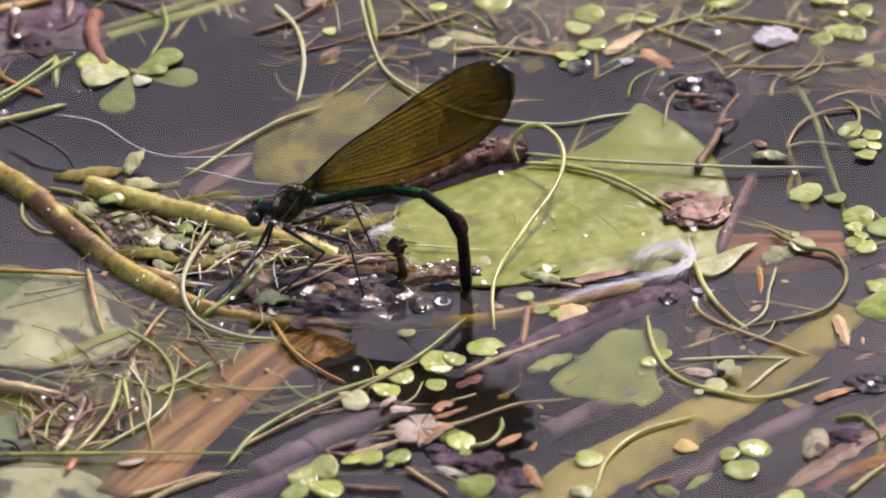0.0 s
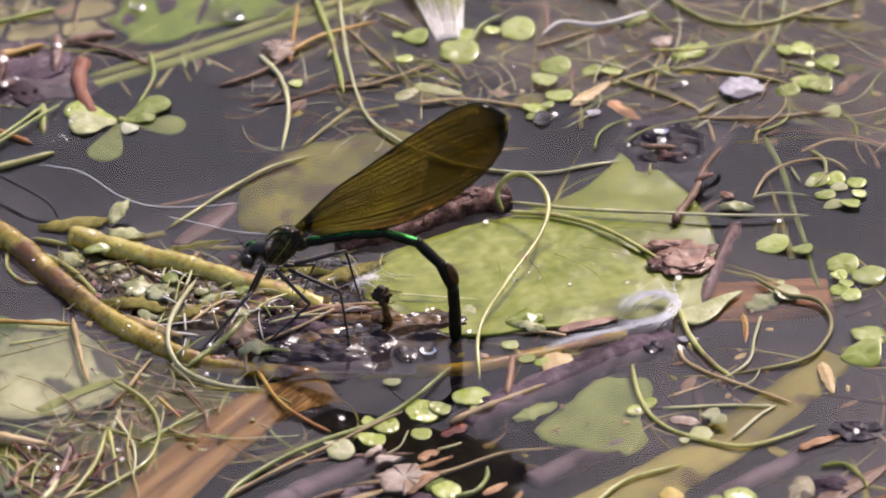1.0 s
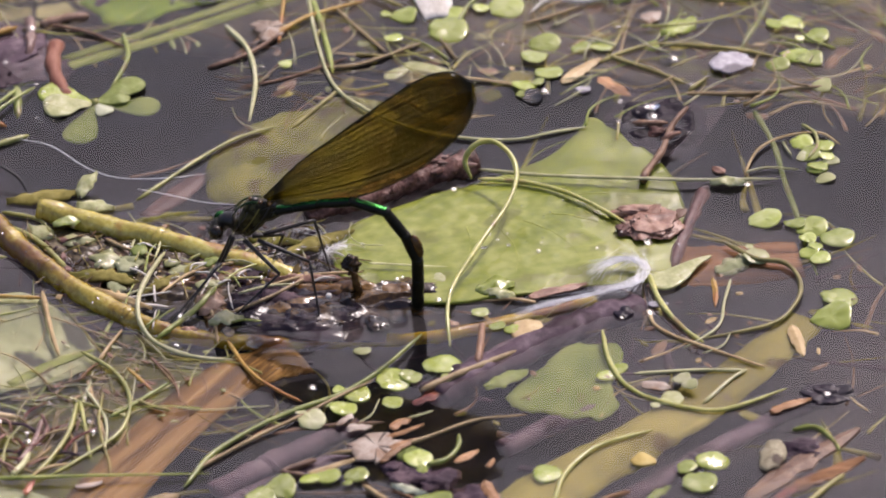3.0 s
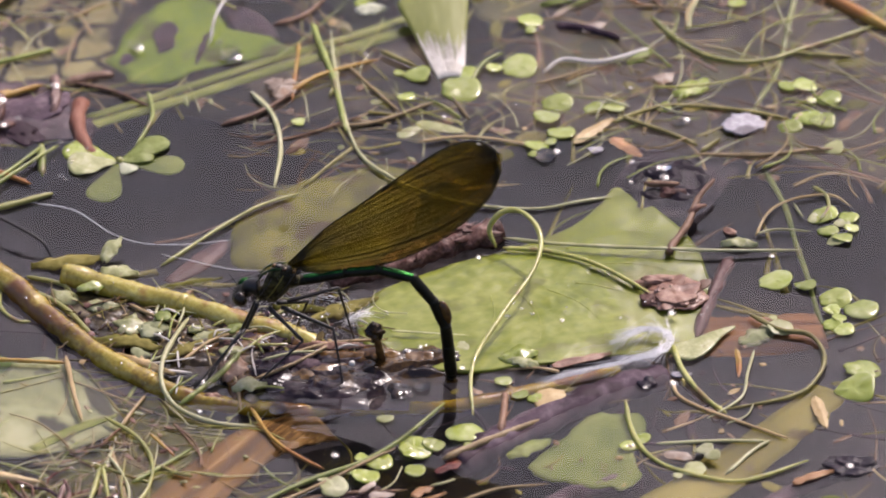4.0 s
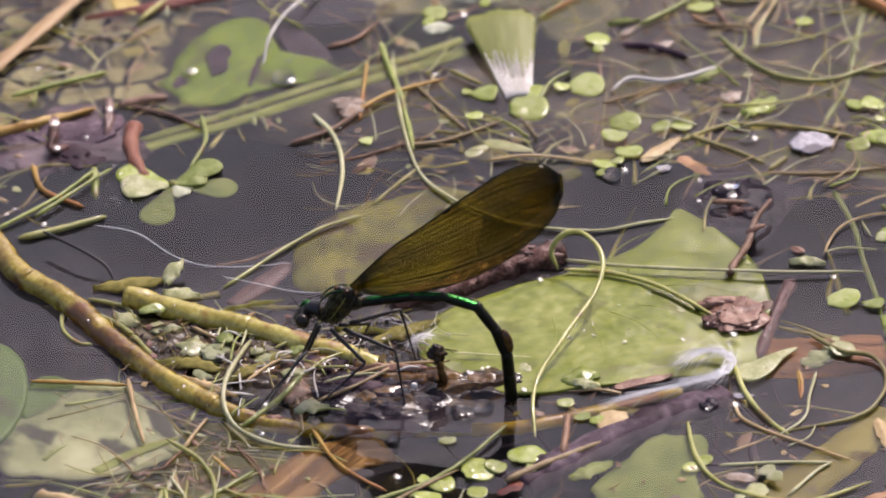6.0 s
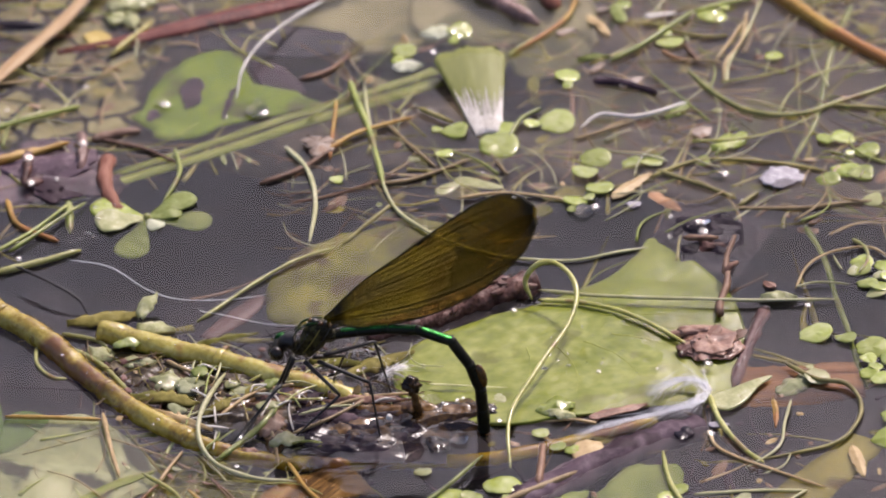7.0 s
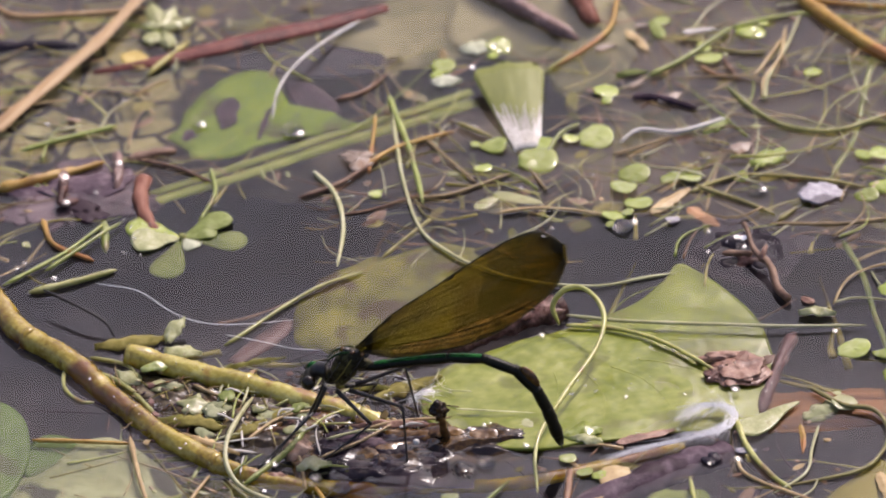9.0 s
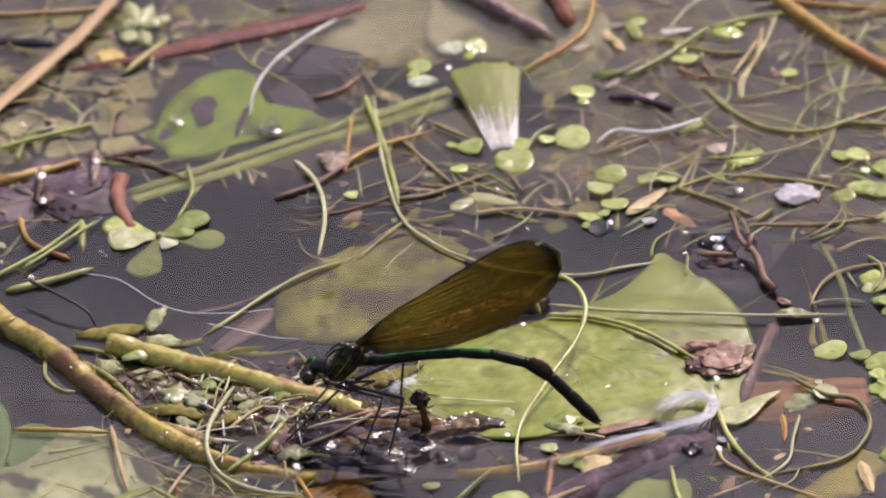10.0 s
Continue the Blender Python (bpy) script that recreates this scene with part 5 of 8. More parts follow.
# ---- small leaves, petals, seeds ----
def oval(name, at, length, width, turn, z, mat, label, category="leaf", side="", wave=0.2, dome=0.25, ragged=0.0):
    c, s = math.cos(radians(turn)), math.sin(radians(turn))
    pts = []
    for i in range(10):
        a = 2 * math.pi * i / 10
        x, y = 0.5 * length * math.cos(a), 0.5 * width * math.sin(a) * (1 - 0.25 * math.cos(a))
        pts.append((at[0] + x * c - y * s, at[1] + x * s + y * c, 0))
    return leaf_sheet(name, pts, z, mat, label, category, wave, 0.1, side, 0.2, dome, ragged)


oval("dead_petal", (-5.6, -52.1, 0), 7.0, 6.0, 10, 0.2, M_PETAL, "whitish torn wilted petal on the water", "petal", ragged=2.4, wave=0.5, dome=0.15)
oval("yellow_scrap", (30.9, -57.0, 0), 3.4, 3.0, -20, 0.3, M_YELLOW, "small yellow petal scrap", "petal", ragged=0.3)
oval("tan_leaf", (16.0, -25.7, 0), 5.0, 5.0, 0, 0.1, M_STRAW, "small round tan dead leaf", ragged=0.6, wave=0.5)
pointed("folded_frond", (11.6, -15.4, 0), 5.6, 3.6, 12, 0.5, M_DUCK, "bright yellow-green folded frond at the lily leaf's edge", dome=0.6)
pointed("folded_frond", (12.2, -17.2, 0), 4.6, 2.6, -18, 0.4, M_DUCK_PALE, "paler underside of a folded frond", dome=0.5)
oval("seed_pod", (48.6, -56.8, 0), 3.6, 7.0, -14, 0.3, M_POD, "pale dry seed pod with dark spots on the water", "seed pod", dome=0.5, ragged=0.5)
leaf_sheet("pale_leaf", ((33.4, -16.4, 0), (35.6, -17.2, 0), (38.2, -15.0, 0), (40.2, -11.6, 0), (42.0, -9.4, 0), (39.0, -10.4, 0), (36.0, -12.4, 0), (33.6, -13.8, 0)), 0.35, M_DUCK_PALE, "pale green pointed leaf beside the white fluff", wave=0.4, dome=0.1)
pointed("dull_leaf", (45.4, -10.8, 0), 7.0, 3.8, 40, -0.3, M_GREYLEAF, "dull grey-green torn leaf on the brown board", dome=0.2)
chip("brown_scrap", (16.2, -17.6, 0.3), (24.4, -15.0, 0.4), 1.7, M_RUST, "red-brown rotten scrap at the leaf edge")
chip("red_bud", (1.2, -39.8, -0.4), (4.6, -38.0, -0.2), 1.5, M_REDSCRAP, "small red bud at the purple stem's end")
chip("tan_sliver", (21.1, 37.2, 0.4), (26.9, 43.2, 0.4), 1.9, M_STRAW, "tan dead leaf sliver on the water", "east")
chip("tan_sliver", (26.6, 38.9, -0.2), (30.8, 34.0, -0.2), 2.0, M_SPLINTER, "orange-tan dead leaf sliver under the water", "east")
oval("white_petal", (24.2, 35.3, 0), 2.4, 1.6, 0, 0.3, M_GREYPETAL, "small white petal on the water", "petal", side="east", ragged=0.6, dome=0.05)
oval("white_petal", (45.8, 41.0, 0), 6.4, 5.0, 8, 0.3, M_GREYPETAL, "crumpled greyish white petal on the water", "petal", side="east", ragged=0.8, wave=0.4, dome=0.05)
oval("tan_leaf", (15.1, 40.2, 0), 5.0, 3.4, 30, -1.6, M_OLIVE, "sunken brownish dead leaf", side="east")
oval("pale_star_leaf", (2.1, 42.5, 0), 7.5, 2.2, -22, -0.2, M_DUCK_PALE, "pale narrow sunken leaf", side="east")
oval("pale_star_leaf", (-2.3, 41.6, 0), 4.5, 2.2, 40, -0.2, M_DUCK_PALE, "pale narrow sunken leaf", side="east")
oval("cream_scrap", (-20.7, 52.7, 0), 3.6, 5.0, 35, 0.5, M_PETAL, "pale torn leaf scrap on the water", "debris", side="east", ragged=1.8, wave=0.5)
blade("brown_leaf", ((-37.4, 6.2, -1.8), (-33.0, 11.0, -1.7), (-29.0, 16.0, -1.7)), lambda t: 0.8 + 2.6 * math.sin(math.pi * (0.12 + 0.7 * t)), M_REDWOOD, "dull reddish sunken leaf piece", "leaf", ridge=0.3)
pointed("olive_leaf", (-35.0, 4.6, 0), 11, 1.8, 16, -0.3, M_SUNKEN, "dull olive sunken sliver along the pale stem")
oval("green_leaf", (17.7, -59.3, 0), 4, 4, 0, 0.2, M_DUCK, "small green leaf on the water")
chip("brown_stick", (44.5, -66.0, -0.2), (60.5, -51.0, 0.3), 3.2, M_TWIG, "flat brown rotting sliver in the water", thick=0.7)
chip("brown_stick", (50.0, -64.5, -0.3), (61.0, -57.5, 0.2), 2.4, M_BOARD, "dark brown rotting sliver in the water", thick=0.7)
lump("dark_mud", (53.0, -55.2, -0.5), (3.4, 2.4, 0.9), M_PURPLE, "dark purple wet lump beside the brown slivers", seed=27.0, rough=0.5, bits=4)
stem("tan_twig", ((-32.6, -61.8, 0.2), (-39.5, -65.5, 0.2), (-43.3, -69.3, 0.2)), 0.6, M_STEM_TAN, "tan twig on the brown reed", "twig")
stem("brown_twig", ((-13.7, -54.3, 0.1), (-18.4, -56.9, 0.1), (-15.3, -57.9, 0.1)), 0.5, M_TWIG, "brown crooked twig on the water", "twig")


# ---- debris under and round the damselfly ----
chip("brown_chip", (52.4, -26.6, 0.4), (53.7, -33.7, 0.2), 1.76, M_STRAW, "short tan stick on the water")
chip("orange_chip", (41.9, -14.9, 0.6), (42.0, -21.2, 0.2), 0.77, M_STEM_ORANGE, "thin orange twig on the water")
chip("red_chip", (-0.4, -42.2, 0.3), (3.2, -40.7, 0.5), 1.54, M_RED, "small red leaf bud on the water")
pointed("brown_leaf", (-1.8, -14.5, 0), 11, 4.2, 8, 0.0, M_AMBER, "wet brown leaf half under the water", dome=0.5)
pointed("brown_leaf", (-11.6, -14.0, 0), 12, 2.6, -6, 0.3, M_AMBER, "tan dead leaf lying on the wet debris")
pointed("olive_leaf", (-12.7, -3.2, 0), 11, 3.0, 28, 0.6, M_OLIVE, "olive dead leaf under the abdomen")
pointed("olive_leaf", (-17.8, -2.9, 0), 10, 2.4, -12, 0.4, M_SUNKEN, "dull yellow dead leaf under the legs")
stem("dry_sliver", ((-6.0, -9.1, 0.7), (-1.0, -9.8, 0.8), (5.0, -10.4, 0.7)), 0.24, M_PALESTRAND, "pale dry sliver on the lily leaf", "straw", end=0.08, flat=0.4)
pointed("pale_leaf", (-45.2, 11.5, 0), 4.6, 2.2, 58, 0.6, M_DUCK_PALE, "small pale green upright leaf", lift=1.5)
pointed("pale_leaf", (-44.2, 7.3, 0), 5.4, 3.0, -12, 0.5, M_DUCK_PALE, "small cream and green leaf")
pointed("green_leaf", (-47.6, 2.9, 0), 5.6, 2.6, 22, 1.5, M_DUCK, "small green leaf over the cut stem")
pointed("green_leaf", (-46.8, -0.9, 0), 6.0, 2.6, -4, 0.3, M_DUCK_PALE, "small dull green leaf at the cut stem")
pointed("green_leaf", (-51.9, 1.6, 0), 4.6, 2.8, -40, 0.3, M_DUCK_PALE, "small pale leaf between two stems")
pointed("olive_leaf", (-51.4, 10.5, 0), 11, 3.2, 10, 0.3, M_OLIVE, "olive leaf in front of dark water")
pointed("pale_leaf", (-42.6, -5.5, 0), 5.0, 4.0, 75, 0.4, M_DUCK_PALE, "cream leaf scrap in the debris")
pointed("pale_leaf", (-39.2, -7.1, 0), 5.0, 4.4, 60, 0.4, M_GREYLEAF, "pale green leaf scrap in the debris")
pointed("brown_leaf", (-43.6, -9.6, 0), 10, 3.0, -8, 0.2, M_SUNKEN, "dull brown leaf beside the mottled stem")
pointed("tan_leaf", (-40.4, -15.9, 0), 10, 1.6, -32, 0.9, M_STRAW, "pale dry sliver along the mottled stem")
pointed("brown_leaf", (-34.5, -12.2, 0), 9, 2.4, 18, 0.4, M_AMBER, "rusty leaf sliver in the debris")
pointed("pale_leaf", (-31.7, -9.0, 0), 8, 2.8, 30, 0.3, M_GREYLEAF, "grey-green leaf scrap in the debris")
pointed("brown_leaf", (-27.4, -20.1, 0), 8, 3.4, 80, -0.15, M_AMBER, "torn brown leaf standing in the debris", dome=0.8)
pointed("dark_leaf", (-18.0, -17.3, 0), 12, 4.0, 12, 0.05, M_AMBER, "black wet rotten leaf fold")
pointed("dark_leaf", (-21.2, -20.5, 0), 9, 3.0, -10, -0.15, M_MUD, "black wet rotten leaf fold")
pointed("dark_leaf", (-12.5, -21.0, 0), 10, 3.0, 20, -0.35, M_MUD, "black wet rotten leaf fold")
pointed("brown_leaf", (-25.0, -10.7, 0), 9, 3.2, 35, -0.05, M_AMBER, "dark brown wet leaf curl", dome=0.9)
pointed("brown_leaf", (-7.8, -19.9, 0), 7, 2.2, 0, -0.55, M_AMBER, "dark brown wet leaf curl")
for a, b, c in (((-21.1, -14.3, 0.6), (-14.7, -11.9, 0.9), (-6.8, -10.9, 0.5)), ((-25.1, -19.7, 0.6), (-19.5, -16.6, 1), (-14.7, -12.2, 0.8)), ((-35.3, -15.1, 0.6), (-30.5, -10.3, 0.9), (-24.2, -7.7, 0.7)),
                ((-42.8, -1.2, 0.8), (-39.2, -4.3, 0.9), (-35.2, -6.2, 0.6)), ((-29.0, -15.3, 0.5), (-27.7, -20.9, 0.6), (-27.1, -26.5, 0.2))):
    stem("straw", (a, b, c), 0.28, M_STEM_TAN, "thin tan straw in the wet debris", "straw")
for a, b in (((-39.8, -3.4, 0.9), (-36.0, -5.8, 0.7)), ((-38.4, -3.1, 1), (-35.6, -4.1, 0.8)), ((-36.0, -11.9, 0.8), (-35.7, -16.7, 0.6)), ((-11.5, -5.8, 1), (-8.9, -4.6, 0.8)), ((-11.8, -6.5, 0.9), (-9.3, -7.2, 0.7))):
    stem("white_root", (a, Vector(a).lerp(Vector(b), 0.5) + Vector((0, 0, 0.4)), b), 0.17, M_WHITE, "short broken white root in the debris", "root")


# ---- loose yellow-green slivers over the debris ----
sliver = random.Random(91)
for k in range(26):
    p = Vector((sliver.uniform(-42, -24), sliver.uniform(-24, -5), sliver.uniform(0.5, 1.1)))
    a, long = radians(sliver.gauss(28, 38)), sliver.uniform(3.5, 9.0)
    q = p + Vector((math.cos(a), math.sin(a), sliver.uniform(-0.04, 0.05))) * long
    stem("weed_strand", (p, p.lerp(q, 0.5) + Vector((sliver.uniform(-0.7, 0.7), sliver.uniform(-0.7, 0.7), 0.3)), q), sliver.uniform(0.1, 0.24), (M_STEM_GREEN, M_STEM, M_PALESTRAND, M_WHITE)[k % 4], ("thin green sliver lying over the wet debris", "thin yellow-green sliver lying over the wet debris", "thin pale sliver lying over the wet debris", "thin white root lying over the wet debris")[k % 4], sides=6)

# ---- small pale leaf bits caught in the debris ----
bits = random.Random(17)
for k in range(10):
    long = bits.uniform(2.2, 4.0)
    oval("leaf_bit", (bits.uniform(-43, -27), bits.uniform(-13, -3), 0), long, long * bits.uniform(0.45, 0.75), bits.uniform(0, 180), bits.uniform(0.4, 0.9), (M_DUCK_PALE, M_GREYLEAF, M_ROSETTE)[k % 3],
         ("pale yellowish leaf bit caught in the wet debris", "grey-green leaf bit caught in the wet debris", "dull green leaf bit caught in the wet debris")[k % 3], wave=0.6, dome=0.3, ragged=0.4)

# ---- larger wet leaf pieces folded into the debris ----
for at, long, wide, turn, z, mat, label in (
    ((-24.4, -9.7, 0), 10, 5.5, 20, 0.15, M_PURPLE, "dark purple wet leaf in the debris"), ((-28.2, -17.4, 0), 6, 4.0, 70, 0.5, M_PINK, "greyish pink translucent leaf scrap"), ((-30.1, -9.1, 0), 9, 3.2, 8, 0.1, M_OLIVE, "dull olive dead leaf in the debris"),
    ((-19.1, -15.9, 0), 9, 3.0, -8, 0.2, M_PURPLE, "dark purple wet leaf under the legs"), ((-15.7, -22.4, 0), 6, 1.8, 4, -0.5, M_SUNKEN, "grey-green leaf at the edge of the water"), ((-20.4, -22.6, 0), 5, 2.0, -10, -0.4, M_SUNKEN, "grey-green leaf at the edge of the water"),
    ((-34.9, -12.2, 0), 7, 2.4, 40, 0.4, M_OLIVE, "olive dead leaf scrap in the debris"), ((-42.4, -10.4, 0), 9, 2.8, -14, 0.3, M_OLIVE, "olive dead leaf beside the mottled stem"), ((-14.8, -12.0, 0), 12, 1.8, -2, 0.3, M_RUST, "rusty brown dead leaf strip"),
    ((-25.9, -21.6, 0), 5, 3.0, 10, 0.6, M_DUCK_PALE, "small pale folded leaf with a drop"), ((-31.0, -23.7, 0), 3.6, 1.6, -6, 0.2, M_RUST, "reddish wet leaf scrap"), ((-7.7, -14.2, 0), 7, 3.4, -10, 0.4, M_AMBER, "glossy amber leaf curl at the leaf edge")):
    pointed("wet_leaf", at, long, wide, turn, z, mat, label, dome=0.6)

def sodden_mass(at, half, turn, height, mat, label, seed, side="", deep=0.0):
    """Rotted leaves and stems matted together: sharp folds along its length that sink under the water at its rim."""
    nx, ny = int(half[0] * 9), int(half[1] * 9)
    c, sn = math.cos(radians(turn)), math.sin(radians(turn))
    verts = []
    for j in range(ny + 1):
        for i in range(nx + 1):
            u, v = 2 * i / nx - 1, 2 * j / ny - 1
            x, y = u * half[0], v * half[1]
            warp = 1.6 * noise.noise(Vector((x * 0.18, y * 0.18, seed)))
            rim = max(0.0, 1 - u * u - v * v + 0.45 * noise.noise(Vector((x * 0.22, y * 0.3, seed + 9))))
            fold = 1 - 2 * abs(noise.noise(Vector((x * 0.21 + warp * 0.3, (y + warp) * 0.38, seed + 3))))
            fine = 1 - 2 * abs(noise.noise(Vector((x * 0.5, (y + 0.6 * warp) * 1.5, seed + 5))))
            crumb = noise.noise(Vector((x * 2.2, y * 2.6, seed + 7)))
            z = -0.9 - deep + min(1.0, rim * 1.6) * (0.9 + height * (0.6 * fold + 0.13 * fine + 0.04 * crumb))
            verts.append(Vector((at[0] + x * c - y * sn, at[1] + x * sn + y * c, z)))
    mid = Vector((at[0], at[1], 0))
    faces = [(j * (nx + 1) + i, j * (nx + 1) + i + 1, (j + 1) * (nx + 1) + i + 1, (j + 1) * (nx + 1) + i) for j in range(ny) for i in range(nx)]
    me = bpy.data.meshes.new("sodden_mass")
    me.from_pydata([(q - mid) * MM for q in verts], [], faces)
    me.polygons.foreach_set("use_smooth", [True] * len(faces))
    me.materials.append(mat)
    ob = tagged(new("sodden_mass", me), label, "rotting debris")
    ob.location = mid * MM
    if side:
        floats(ob, side)


sodden_mass((-17.2, -17.8), (14.0, 8.0), -4, 0.95, M_WETLEAF, "black wet mat of rotting leaves under the damselfly", 3.0)
sodden_mass((-32.5, -10.0), (10.0, 7.0), -22, 1.1, M_SODDEN, "brown wet mat of rotting stems beside the mottled stem", 13.0)
sodden_mass((-3.6, -16.4), (8.5, 4.4), 6, 1.2, M_AMBERMAT, "amber brown wet mat at the lily leaf's edge", 23.0)
sodden_mass((-45.0, -3.0), (8.0, 4.6), -30, 0.9, M_SODDEN, "olive brown wet mat between two stems", 33.0)

# ---- rust debris, mud, bark ----
lump("rusty_debris", (34.0, -1.1, 0.4), (3.9, 3.6, 0.8), M_RUST, "crumbled rust-brown debris on the lily leaf", seed=2.0, rough=0.35, bits=5, freq=0.9)
heap = random.Random(77)
for k in range(16):
    a, d = heap.uniform(0, 6.28), 3.4 * math.sqrt(heap.random())
    p = Vector((34.0 + d * math.cos(a), -1.0 + d * math.sin(a), 1.05 - 0.16 * d))
    q = p + Vector((heap.uniform(-1, 1), heap.uniform(-1, 1), heap.uniform(-0.3, 0.4))) * 2.2
    chip("rusty_flake", p, q, heap.uniform(0.9, 2.0), (M_RUST, M_PINK, M_RUST, M_BARKLIGHT)[k % 4], "rust-brown crumbled flake on the lily leaf")
lump("dark_debris", (30.2, -2.4, 0.35), (1.3, 1.2, 0.6), M_BARK, "dark wet crumb on the lily leaf", seed=3.0, rough=0.5, bits=4)
lump("rusty_debris", (31.5, 1.8, 0.6), (3.0, 1.2, 0.8), M_RUST, "brown folded leaf scrap", seed=5.0, rough=0.5)
sodden_mass((34.6, 27.5), (7.6, 7.4), -25, 1.0, M_PURPLEMUD, "dark purple wet mud mound just under the water", 43.0, "east", 0.35)
lump("dark_mud", (32.4, 29.6, -0.2), (1.9, 1.6, 0.9), M_MUD, "dark wet knob with glints on the mud", seed=8.0, rough=0.35, bits=4, side="east")
lump("dark_mud", (34.6, 25.0, -0.2), (2.2, 1.5, 0.8), M_BARK, "brown wet knob with glints on the mud", seed=9.0, rough=0.45, bits=4, side="east")
stem("tan_chip", ((30.8, 25.7, 0.8), (36.0, 25.3, 0.9)), 0.45, M_TWIG, "brown twig on the mud lump", "twig", side="east")
lump("dark_mud", (-14.8, -17.7, -0.65), (8.5, 5.5, 0.98), M_WETMUD, "dark wet rotting mass under the damselfly", seed=11.0, rough=0.35, bits=5, freq=1.1)
lump("dark_mud", (-5.4, -16.5, -0.75), (6.0, 3.6, 0.83), M_WETMUD, "dark wet rotting mass at the leaf edge", seed=14.0, rough=0.35, bits=5, freq=1.6)
lump("dark_mud", (-25.1, -14.4, -0.6), (5.0, 4.0, 0.68), M_WETMUD, "dark wet debris under the legs", seed=17.0, rough=0.35, bits=4, freq=1.6)
lump("dark_mud", (-5.1, -22.5, -0.4), (1.9, 2.0, 0.68), M_WETMUD, "dark wet knob in the water", seed=21.0, rough=0.3, bits=4)
lump("dark_mud", (56.5, -42.6, -0.3), (3.2, 2.6, 0.8), M_MUD, "dark wet lump with glints", seed=29.0, rough=0.5, bits=5, freq=1.2)
lump("dark_mud", (-61.3, 47.5, -0.7), (8.0, 7.0, 1.0), M_RHIZOME, "purple-brown wet stalks in the mud", seed=25.0, rough=0.9, bits=5, side="west")
lump("dark_mud", (29.3, -21.9, 0), (1.3, 1.5, 0.6), M_MUD, "dark wet knob on the purple stem", seed=31.0, rough=0.4, bits=4)
lump("white_bead", (-11.6, -17.0, 0.9), (0.45, 0.45, 0.45), M_WHITE, "tiny white round snail egg", "bead", rough=0.05, bits=3)


def withered_bud():
    root = empty("withered_bud", (-7.7, -15.9, 0), "dark brown withered seed head on a short stalk", "withered bud")
    bm = bmesh.new()
    bmesh.ops.create_icosphere(bm, subdivisions=4, radius=1.0)
    for v in bm.verts:
        k = 1 + 0.5 * noise.noise(v.co * 2.6 + Vector((3, 1, 0))) + 0.2 * noise.noise(v.co * 7)
        v.co = Vector((v.co.x * 1.15 * k - 0.6, v.co.y * 1.0 * k, v.co.z * 1.3 * k + 5.4)) * MM
    part("seed_crown", bm, M_AMBERMAT, root)
    bm = bmesh.new()
    add_tube(bm, spline(((0.6, 0, -0.6), (0.1, 0, 1.6), (-0.5, 0, 4.6))), taper(0.8, 0.5), 10, 0.4)
    part("stalk", bm, M_AMBER, root)


withered_bud()

# ---- wet stalks in the mud ----
stem("wet_stalk", ((-63.0, 53.3, 0.2), (-62.8, 47.3, 1.3), (-63.0, 43.9, 1), (-60.4, 45.5, 0.2)), 0.62, M_BARK, "bent wet grey-brown stalk standing in the mud", "stalk", side="west", sides=12, rough=1.0)
stem("wet_stalk", ((-55.1, 57.8, 0.2), (-54.7, 51.6, 1.1), (-55.2, 47.7, 0.1)), 0.66, M_BARKLIGHT, "short wet rust-brown stalk standing in the mud", "stalk", side="west", sides=12, rough=1.0)
stem("wet_stalk", ((-72.3, 49.0, 0.2), (-66.6, 50.6, 0.5), (-60.9, 53.7, 0.2)), 0.9, M_STEM_ORANGE, "orange-brown stalk lying over the mud", "stalk", side="west", sides=10, rough=0.4)
stem("wet_stalk", ((-53.6, 55.9, 0.1), (-49.6, 57.3, 0.3), (-46.5, 57.8, 0.1)), 0.7, M_PINK, "pinkish stalk lying beside the green leaf", "stalk", side="west", sides=10, rough=0.4)

# ---- a bundle of thin wet red stems at the weed edge ----
bundle = random.Random(61)
for k in range(30):
    p = Vector((-57.1, -47.5, 0.2)) + Vector((bundle.uniform(-4, 11), bundle.uniform(-10, 4), bundle.uniform(-0.8, 0.4)))
    q = p + Vector((bundle.uniform(-5, 6), bundle.uniform(-2, 8), bundle.uniform(-0.5, 0.8)))
    stem("water_weed", (p, p.lerp(q, 0.5) + Vector((bundle.uniform(-1, 1), 0, 0.5)), q), bundle.uniform(0.12, 0.32), (M_RED, M_PURPLE, M_RUST, M_STEM_TAN)[k % 4], "thin wet red-brown stem in a tangled bundle", sides=7, rough=0.3)

# ---- splinters, scraps and stems in front of the damselfly ----
pointed("leaf_piece", (12.6, -36.6, 0), 7.1, 3.1, 32, -0.3, M_ROSETTE, "dull green narrow leaf just under the water", dome=0.2)
chip("splinter", (-3.5, -48.0, 0.4), (-0.7, -46.0, 0.4), 1.5, M_SPLINTER, "torn orange-brown bark splinter on the water")
chip("splinter", (-4.2, -50.0, 0.4), (1.1, -47.2, 0.4), 0.8, M_SPLINTER, "torn orange-brown bark splinter on the water")
chip("splinter", (-5.1, -55.7, 0.4), (-0.1, -50.4, 0.4), 1.1, M_SPLINTER, "torn orange-brown bark splinter on the water")
chip("splinter", (-3.8, -52.6, 0.4), (-0.8, -51.1, 0.4), 1.6, M_SPLINTER, "torn orange-brown bark splinter on the water")
chip("splinter", (5.1, -56.2, 0.4), (8.4, -53.7, 0.4), 1.2, M_SPLINTER, "torn orange-brown bark splinter on the water")
chip("splinter", (9.1, -60.8, 0.4), (11.1, -66.5, 0.4), 1.6, M_SPLINTER, "torn orange-brown bark splinter on the water")
